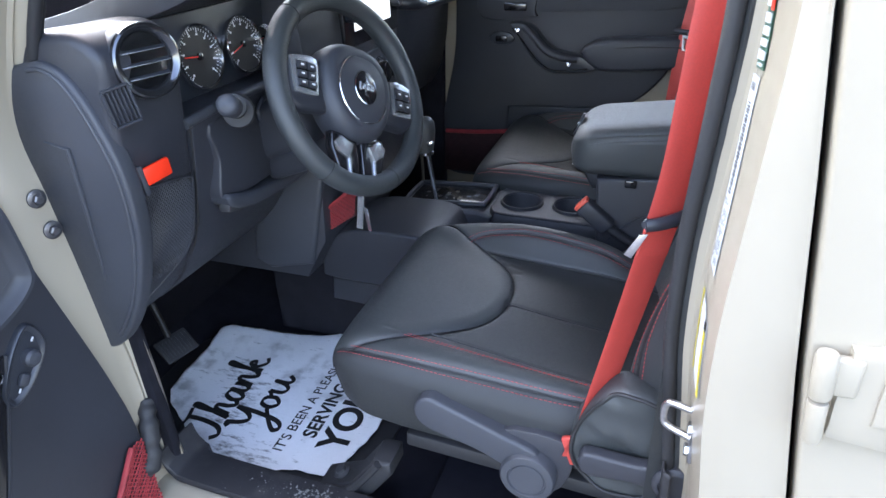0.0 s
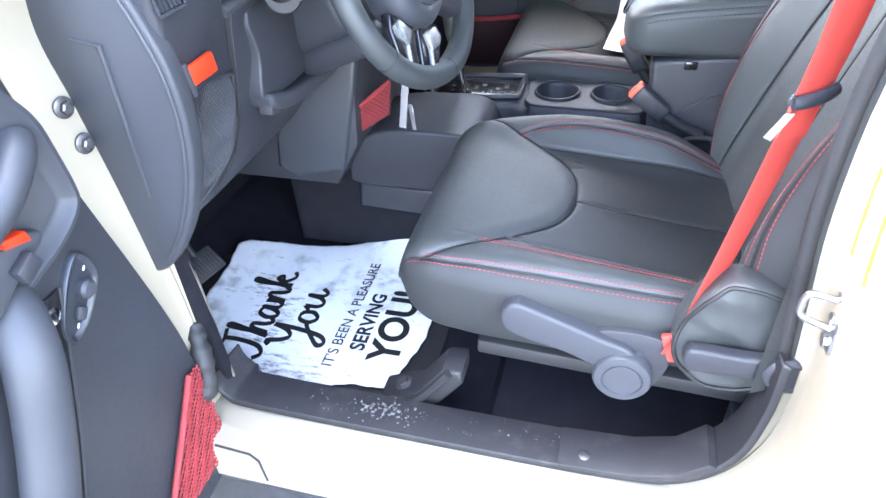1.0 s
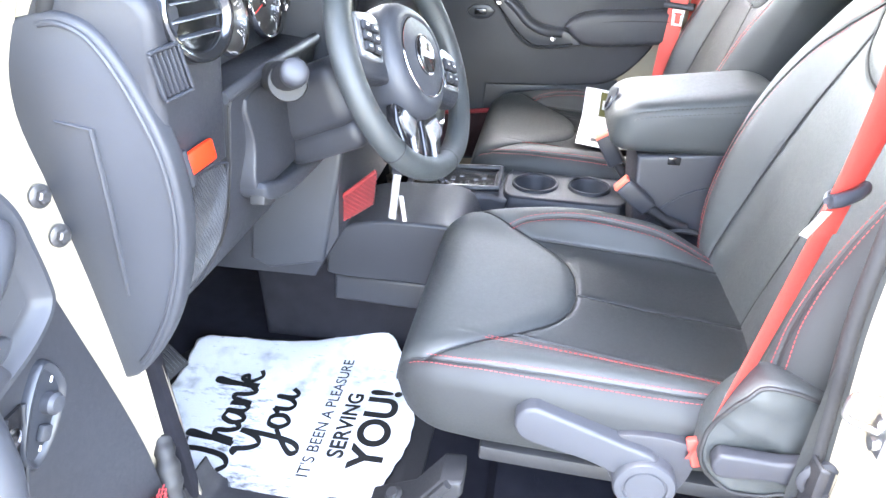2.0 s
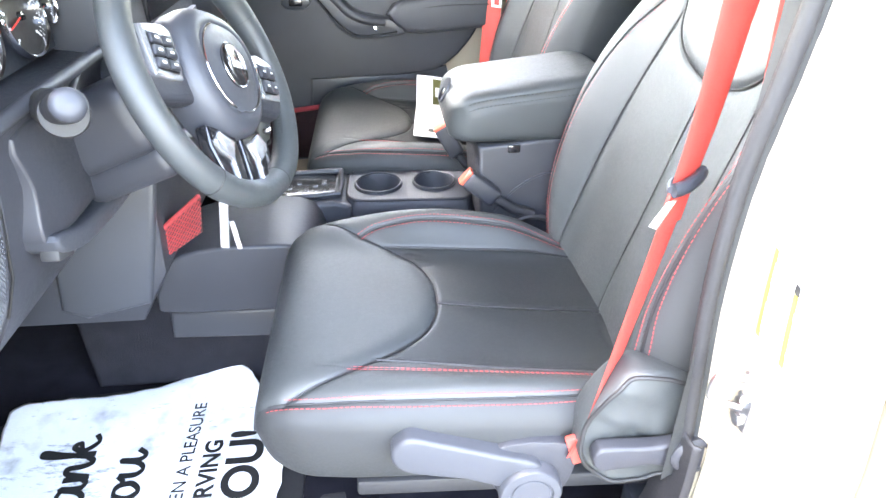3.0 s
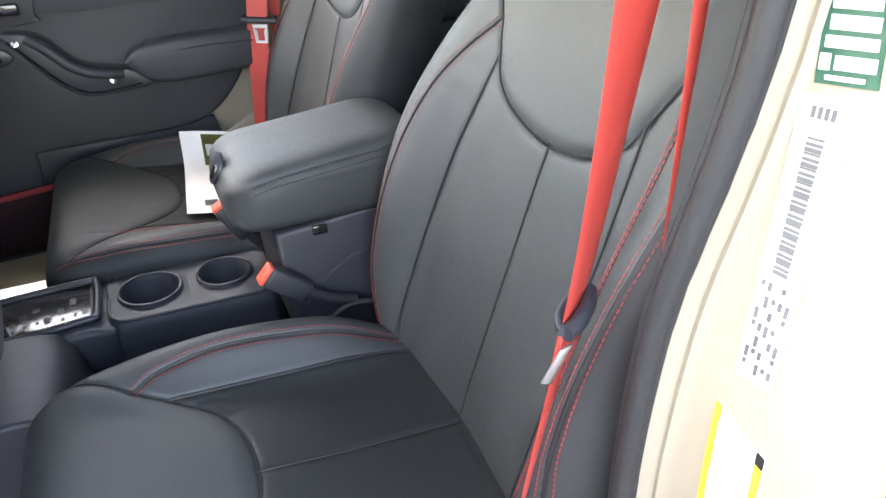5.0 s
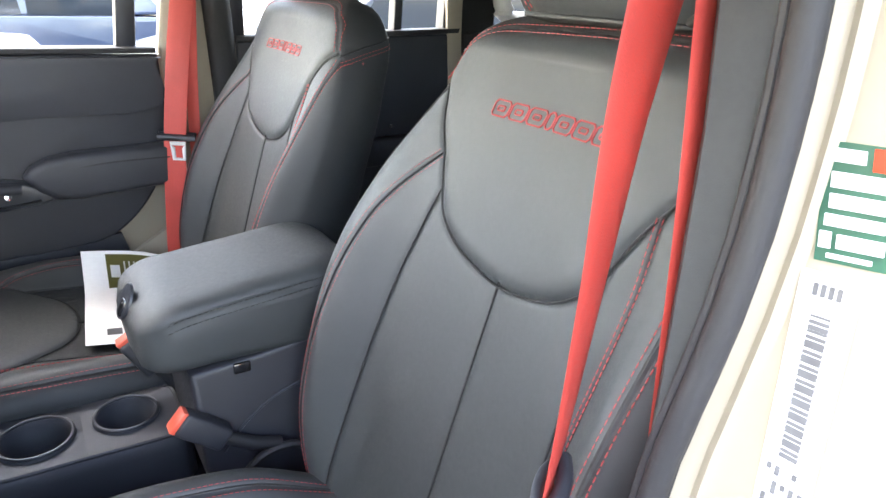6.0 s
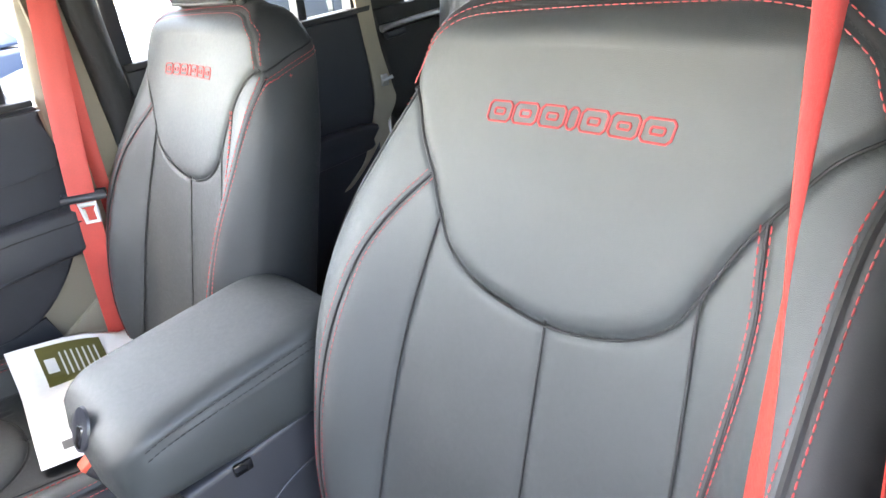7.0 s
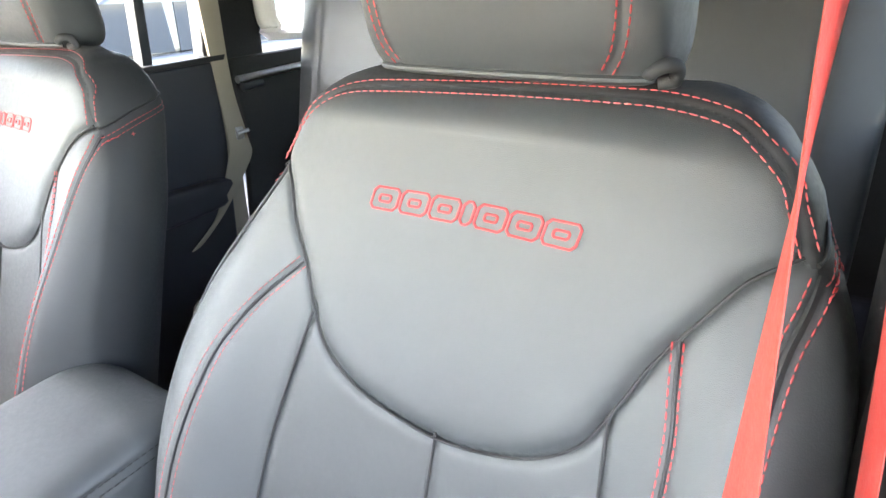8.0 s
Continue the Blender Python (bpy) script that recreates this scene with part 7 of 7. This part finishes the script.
# pillar and sport bar parts on the passenger's side
bp = part("pillar_b_right", prism([(-0.115, 1.08), (0.03, 1.08), (0.03, 1.50), (0.02, 1.88), (-0.055, 1.88), (-0.105, 1.51)], 0.698, 0.735, "y", 0.008, 3), PAINT, None, "sand beige center pillar by passenger seat")
tagged(bp, category="pillar", kind="structure")
lower = part("pillar_foot_right", prism([(-0.26, 0.72), (0.05, 0.72), (0.05, 1.10), (-0.10, 1.12), (-0.26, 1.02)], 0.690, 0.73, "y", 0.006), PAINT, None, "sand beige painted door sill behind the seat")
tagged(lower, category="pillar", kind="structure")
bar = thing("sport_bar", (0.03, 0.68, 1.0), "black padded roll bar upright", "roll bar")
part("pad", tube(smooth_line([(0.035, 0.690, 0.90), (0.035, 0.690, 1.30), (0.020, 0.685, 1.60), (0.0, 0.67, 1.86)], 5), 0.030, 14), HEADLINER, bar)

# rear passenger door
rdoor = thing("door_3", (0.4, 0.72, 0.75), "closed rear passenger door with black trim", "car door", "", "structure")
part("shell", prism([(0.06, 0.72), (0.70, 0.72), (0.70, 1.54), (0.06, 1.525)], 0.722, 0.755, "y", 0.006), PAINT, rdoor)
part("trim_panel", prism([(0.06, 0.75), (0.62, 0.75), (0.648, 1.36), (0.645, 1.545), (0.06, 1.522)], 0.692, 0.720, "y", 0.010, 3), PLASTIC, rdoor, "black door trim panel")
part("armrest", prism(smooth_line([(0.12, 1.26), (0.58, 1.28), (0.60, 1.24), (0.55, 1.21), (0.14, 1.20)], 4, closed=True), 0.655, 0.694, "y", 0.014, 3), PLASTIC, rdoor)
part("lock_pin", lathe([(0.006, 0), (0.005, 0.008), (0.0, 0.009)], toward((0.46, 0.690, 1.305), (0, -1, 0)), 12), CHROME, rdoor)
part("frame_rear", prism([(0.622, 1.545), (0.662, 1.545), (0.665, 1.86), (0.635, 1.86)], 0.700, 0.74, "y", 0.005), SATIN, rdoor)
part("frame_mid", prism([(0.472, 1.545), (0.496, 1.545), (0.508, 1.86), (0.484, 1.86)], 0.700, 0.735, "y", 0.004), SATIN, rdoor)
part("frame_front", prism([(0.05, 1.52), (0.085, 1.52), (0.085, 1.86), (0.06, 1.86)], 0.700, 0.74, "y", 0.005), SATIN, rdoor)
part("belt_line", prism([(0.06, 1.520), (0.67, 1.545), (0.675, 1.560), (0.06, 1.535)], 0.688, 0.735, "y", 0.006), RUBBER, rdoor)
g = part("window_glass", prism([(0.07, 1.53), (0.65, 1.553), (0.65, 1.86), (0.07, 1.86)], 0.716, 0.719, "y", 0.0), GLASS, rdoor)
g.visible_shadow = False

# rear pillar, latch and cargo side
cp = part("pillar_c_right", prism(smooth_line([(0.615, 1.88), (0.668, 1.88), (0.676, 1.68), (0.682, 1.49), (0.706, 1.36), (0.712, 1.315), (0.676, 1.265), (0.61, 1.19), (0.535, 1.130), (0.500, 1.120), (0.545, 1.152), (0.586, 1.192), (0.630, 1.290), (0.648, 1.36), (0.634, 1.53)], 4, closed=True), 0.690, 0.722, "y", 0.006, 2), PAINT, None, "sand beige rear door pillar")
tagged(cp, category="pillar", kind="structure")
lt = thing("rear_door_latch", (0.68, 0.69, 1.37), "zinc door latch on beige rear pillar", "door latch")
part("plate", box((0.022, 0.006, 0.030), (0.682, 0.688, 1.372), 0.003), STEEL, lt)
part("pin", tube([(0.672, 0.684, 1.372), (0.700, 0.676, 1.378)], 0.005, 10), STEEL, lt)
cs = part("wall_cargo_right", prism([(0.66, 0.66), (1.75, 0.66), (1.75, 1.585), (0.685, 1.545), (0.715, 1.35), (0.70, 1.27)], 0.6935, 0.72, "y", 0.01), HEADLINER, None, "black cargo side trim")
tagged(cs, category="wall", kind="structure")
top_frame = part("hardtop_side_right", prism([(0.66, 1.535), (0.815, 1.535), (0.815, 1.88), (0.66, 1.88)], 0.7235, 0.735, "y", 0.008), HEADLINER, None, "black hardtop side behind the rear door")
tagged(top_frame, category="wall", kind="structure")
rail = thing("cargo_rail", (0.9, 0.66, 1.50), "silver and black cargo rail along the body side", "rail")
part("rail", tube([(0.690, 0.680, 1.498), (1.30, 0.680, 1.535)], 0.009, 12), STEEL, rail)
part("rail_cap", tube([(0.700, 0.678, 1.480), (0.76, 0.678, 1.484)], 0.010, 12), SATIN, rail)
qw = thing("window_4", (1.2, 0.71, 1.7), "hardtop quarter window with white frame", "window", "", "structure")
oq = smooth_line([(0.818, 1.86), (0.818, 1.66), (0.835, 1.61), (0.89, 1.590), (1.55, 1.590), (1.62, 1.62), (1.62, 1.86)], 4)
bm = tube([(x, 0.705, z) for x, z in oq], 0.028, 10, False, None, 0.6)
part("frame", bm, PAPER, qw, "white window frame")
g = part("pane", prism([(0.82, 1.60), (1.62, 1.60), (1.62, 1.86), (0.82, 1.86)], 0.716, 0.719, "y", 0.0), GLASS, qw)
g.visible_shadow = False
lg = part("window_6", prism([(-0.66, 1.55), (0.66, 1.55), (0.62, 1.875), (-0.62, 1.875)], 1.800, 1.804, "x", 0.0), TINTED, None, "dark tinted tailgate window glass")
tagged(lg, category="window", kind="structure")
rw = part("wall_cargo_rear", box((0.05, 1.46, 0.95), (1.80, 0, 1.07), 0.01), HEADLINER, None, "black tailgate trim")
tagged(rw, category="wall", kind="structure")
lw = part("wall_cargo_left", prism([(0.02, 0.66), (1.75, 0.66), (1.75, 1.50), (0.02, 1.50)], -0.73, -0.70, "y", 0.004), HEADLINER, None, "black rear side trim")
tagged(lw, category="wall", kind="structure")
g = part("window_5", prism([(0.06, 1.51), (1.00, 1.51), (1.00, 1.85), (0.03, 1.85)], -0.755, -0.752, "y", 0.0), TINTED, None, "dark tinted rear door window glass")
tagged(g, category="window", kind="structure")

hl = part("hardtop_side_left", prism([(1.00, 1.50), (1.78, 1.50), (1.78, 1.88), (0.98, 1.88)], -0.740, -0.705, "y", 0.008), HEADLINER, None, "black hardtop side behind the driver")
tagged(hl, category="wall", kind="structure")
lt_ = part("rear_door_trim", prism([(0.075, 0.72), (0.98, 0.72), (0.99, 1.50), (0.05, 1.50)], -0.698, -0.675, "y", 0.010, 2), PLASTIC, None, "black rear door trim behind the driver")
tagged(lt_, category="trim", kind="structure")
back_bar_left = thing("sport_bar", (0.10, -0.66, 0.7), "black padded roll bar behind the driver seat", "roll bar")
part("pad", tube(smooth_line([(0.130, -0.672, 0.68), (0.130, -0.672, 1.30), (0.120, -0.668, 1.60), (0.10, -0.655, 1.86)], 5), 0.034, 14), HEADLINER, back_bar_left)

# rear bench
bench = thing("rear_bench", (0.75, 0, 0.7), "black leather rear bench seat", "rear seat")


def bench_wide(z):
    return np.full_like(np.asarray(z, float), 0.61)


def bench_surf(s, z, back):
    s, z = np.clip(np.asarray(s, float), -1, 1), np.asarray(z, float)
    top = np.clip((z - 1.70) / 0.08, 0, 1)
    half = 0.07 * np.sqrt(np.clip(1 - top**2.4, 0, 1)) + 0.002
    mid = 0.84 + 0.20 * (z - 1.3)
    g = (1 - np.abs(s) ** 10) ** 0.1
    x = np.where(back, mid + half * g, mid - half * g - 0.012 * np.exp(-(((np.abs(s) - 0.85) / 0.1) ** 2)))
    return np.stack([x, s * 0.61, z], -1)


lines = [[(0.52, 1.0), (0.535, 1.3), (0.52, 1.66)], [(0.12, 1.0), (0.12, 1.3), (0.12, 1.68)]]
lines += [mirror(l) for l in lines]
lines += [[(-0.52, 1.47), (-0.2, 1.50), (0.0, 1.505), (0.2, 1.50), (0.52, 1.47)]]
upholstered("backrest", bench_surf, bench_wide, np.r_[np.linspace(0.95, 1.70, 76), 1.70 + 0.0795 * np.sin(np.linspace(0.05, math.pi / 2, 14))], [(l, 0.006, 0.006) for l in lines], [], LEATHER_RIB, bench, "", 130, 20)
part("cushion", box((0.50, 1.12, 0.16), (0.62, 0, 0.98), 0.04, 4, (0, 6, 0)), LEATHER, bench)
part("base", box((0.42, 1.05, 0.26), (0.65, 0, 0.79), 0.02), PLASTIC, bench)
box_ = part("cardboard_box", box((0.12, 0.10, 0.05), (0.42, 0.02, 1.10), 0.003), mat("brown cardboard", (0.42, 0.28, 0.15), 0.8, var=0.1, bump=0.2, bscale=100), None, "small brown cardboard box on the rear seat")
tagged(box_, category="box")

# windscreen frame and glass, driver's pillar
ws = thing("windscreen", (-1.2, 0, 1.55), "windscreen with black lower frame", "windscreen")
V = [(-1.28, -0.66, 1.55), (-1.28, 0.66, 1.55), (-0.86, 0.60, 1.87), (-0.86, -0.60, 1.87)]
g = mk("glass", V + [(x - 0.004, y, z) for x, y, z in V], [(0, 1, 2, 3), (7, 6, 5, 4), (0, 4, 5, 1), (1, 5, 6, 2), (2, 6, 7, 3), (3, 7, 4, 0)], GLASS, ws, "", 0)
g.visible_shadow = False
for sy in (-1, 1):
    part("side_frame", tube([(-1.10, sy * 0.700, 1.40), (-1.02, sy * 0.690, 1.53), (-0.80, sy * 0.655, 1.88)], 0.036, 12), PLASTIC, ws, "black pillar cover")
vents = thing("defroster_grille", (-1.0, -0.5, 1.585), "pale slotted defroster panel on the dashboard top", "vent")
for k in range(8):
    part("slat", box((0.006, 0.16, 0.004), (-1.06 + k * 0.012, -0.50, 1.587), 0.001, 1), PLASTIC_GREY, vents)
bonnet = part("bonnet", box((1.3, 1.35, 0.08), (-1.98, 0, 1.33), 0.03, 3), PAINT, None, "sand beige bonnet ahead of the windscreen")
tagged(bonnet, category="car body", kind="structure")


# ---- parked cars beyond the windows ----
def parked_car(at, yaw, paint, label, tall=1.0):
    car = thing("parked_car", at, label, "car", "parked cars")
    m = pose(*at, 0, 0, yaw)
    body = smooth_line([(-2.2, 0.45), (-2.25, 0.75), (-2.1, 0.98 * tall), (-1.1, 1.08 * tall), (-0.4, 1.10 * tall), (1.9, 1.12 * tall), (2.2, 1.0 * tall), (2.25, 0.6), (2.15, 0.42)], 5, closed=True)
    part("body", prism(body, -0.88, 0.88, "y", 0.10, 4, None, m), paint, car)
    cabin = smooth_line([(-1.05, 1.06 * tall), (-0.35, 1.52 * tall), (0.3, 1.60 * tall), (1.3, 1.58 * tall), (1.85, 1.15 * tall)], 5).tolist()
    part("cabin", prism(cabin, -0.76, 0.76, "y", 0.08, 3, None, m), paint, car)
    for sy in (-1, 1):
        for x0, x1 in ((-0.72, 0.18), (0.24, 1.25)):
            part("window", prism([(x0, 1.12 * tall), (x1, 1.12 * tall), (x1 - 0.05, 1.47 * tall), (x0 + 0.25 if x0 < 0 else x0, 1.47 * tall)], sy * 0.762 - 0.006, sy * 0.762 + 0.006, "y", 0.0, 1, None, m), CAR_GLASS, car)
        for x in (-1.35, 1.35):
            w = part("wheel", lathe([(0.34, -0.11), (0.35, -0.06), (0.35, 0.06), (0.34, 0.11), (0.22, 0.115), (0.20, 0.09), (0.0, 0.10)], m @ toward((x, sy * 0.82, 0.35), (0, sy, 0)), 40), RUBBER, car)
            part("rim", lathe([(0.20, 0.10), (0.19, 0.12), (0.06, 0.125), (0.0, 0.13)], m @ toward((x, sy * 0.82, 0.35), (0, sy, 0)), 24), SILVER, w)
        part("tail_lamp", box((0.05, 0.22, 0.16), (0, 0, 0), 0.02, 2, (0, 0, 0)), LAMP_RED, car).matrix_basis = m @ pose(2.22, sy * 0.68, 0.88)
        part("head_lamp", box((0.06, 0.26, 0.14), (0, 0, 0), 0.02, 2, (0, 0, 0)), CAR_GLASS, car).matrix_basis = m @ pose(-2.2, sy * 0.66, 0.78)
    part("bumper", box((0.12, 1.7, 0.20), (0, 0, 0), 0.04, 2), paint, car).matrix_basis = m @ pose(2.24, 0, 0.5)
    return car


parked_car((2.75, 5.2, 0), 4, CAR_BLACK, "black parked car with dark windows", 1.10)
parked_car((-2.35, 5.9, 0), 3, CAR_WHITE, "white parked car on the lot", 0.95)
parked_car((-0.4, 9.6, 0), 0, CAR_BLUE, "dark blue parked car on the lot", 1.0)
parked_car((7.6, 6.0, 0), 10, CAR_SILVER, "silver parked car on the lot", 1.05)
parked_car((4.9, 10.5, 0), 0, CAR_WHITE, "white parked car far across the lot", 1.1)
parked_car((-5.4, 9.4, 0), 2, CAR_SILVER, "silver parked car far across the lot", 1.0)


# inner wheel houses beside the rear bench
ARCH = smooth_line([(0.80, 0.42), (0.84, 0.72), (0.98, 0.90), (1.28, 0.96), (1.58, 0.90), (1.72, 0.72), (1.76, 0.42)], 4).tolist()
for sy in (-1, 1):
    house = part("wheel_house", prism(ARCH, sy * 0.54, sy * 0.575, "y", 0.006, 2), CARPET, None, "black carpeted inner wheel house")
    tagged(house, category="car body", kind="structure")
    skin = mk("wheel_house_skin", [(x, sy * yy, z) for x, z in ARCH for yy in (0.575, 0.74)], [(2 * k, 2 * k + 1, 2 * k + 3, 2 * k + 2) for k in range(len(ARCH) - 1)], CARPET, house, "", 60)
# ---- the car's own wheels, wings and bumpers, so that it stands on the lot ----
for wx in (-1.72, 1.28):
    for sy in (-1, 1):
        w = thing("car_wheel", (wx, sy * 0.72, 0.0), "black off-road tyre on a dark alloy rim", "wheel", "car wheels")
        mw = toward((wx, sy * 0.72, 0.40), (0, sy, 0))
        tyre = part("tyre", lathe([(0.24, -0.12), (0.37, -0.12), (0.395, -0.09), (0.40, 0.0), (0.395, 0.09), (0.37, 0.12), (0.24, 0.12), (0.225, 0.10)], mw, 48), RUBBER, w)
        bm = bmesh.new()
        for k in range(36):
            for row in (-0.07, 0.0, 0.07):
                b = box((0.020, 0.045, 0.050), (0, 0, 0), 0.004, 1)
                bmesh.ops.transform(b, matrix=mw @ pose(0, 0, row, 0, 0, k * 10 + (5 if row == 0 else 0)) @ pose(0.398, 0, 0), verts=b.verts)
                join(bm, b)
        tagged(part("tread", bm, RUBBER, tyre), kind="stuff")
        part("rim", lathe([(0.235, -0.10), (0.235, 0.10), (0.22, 0.105), (0.20, 0.06), (0.07, 0.085), (0.06, 0.10), (0.0, 0.10)], mw, 40), BOLT, w)
for sy in (-1, 1):
    wing = part("front_wing", prism([(-2.62, 0.78), (-2.30, 0.80), (-2.18, 0.95), (-1.30, 0.95), (-1.14, 0.62), (-1.09, 0.62), (-1.09, 1.36), (-2.62, 1.30)], sy * 0.66, sy * 0.755, "y", 0.012, 2), PAINT, None, "sand beige front wing")
    tagged(wing, category="car body", kind="structure")
    flare_ = part("wheel_arch", tube(smooth_line([(-2.36, sy * 0.80, 0.62), (-2.24, sy * 0.80, 0.90), (-2.0, sy * 0.80, 0.97), (-1.45, sy * 0.80, 0.97), (-1.24, sy * 0.80, 0.90), (-1.14, sy * 0.80, 0.62)], 5), 0.045, 10), SATIN, None, "black plastic wheel arch flare")
    tagged(flare_, category="car body", kind="structure")
    tail = part("rear_quarter", prism([(1.06, 0.66), (1.82, 0.70), (1.84, 1.50), (1.08, 1.50)], sy * 0.742, sy * 0.765, "y", 0.008), PAINT, None, "sand beige rear quarter panel")
    tagged(tail, category="car body", kind="structure")
nose = part("grille_panel", box((0.06, 1.30, 0.52), (-2.62, 0, 1.05), 0.02, 3), PAINT, None, "sand beige front grille panel")
tagged(nose, category="car body", kind="structure")
for wx, ww in ((-2.78, 1.5), (1.92, 1.5)):
    bumper = part("car_bumper", box((0.16, ww, 0.18), (wx, 0, 0.66), 0.04, 3), SATIN, None, "black plastic car bumper")
    tagged(bumper, category="bumper", kind="structure")
frame_rails = part("chassis", box((4.5, 0.9, 0.16), (-0.42, 0, 0.47), 0.02), RUBBER, None, "dark chassis under the car")
tagged(frame_rails, category="car body", kind="structure")
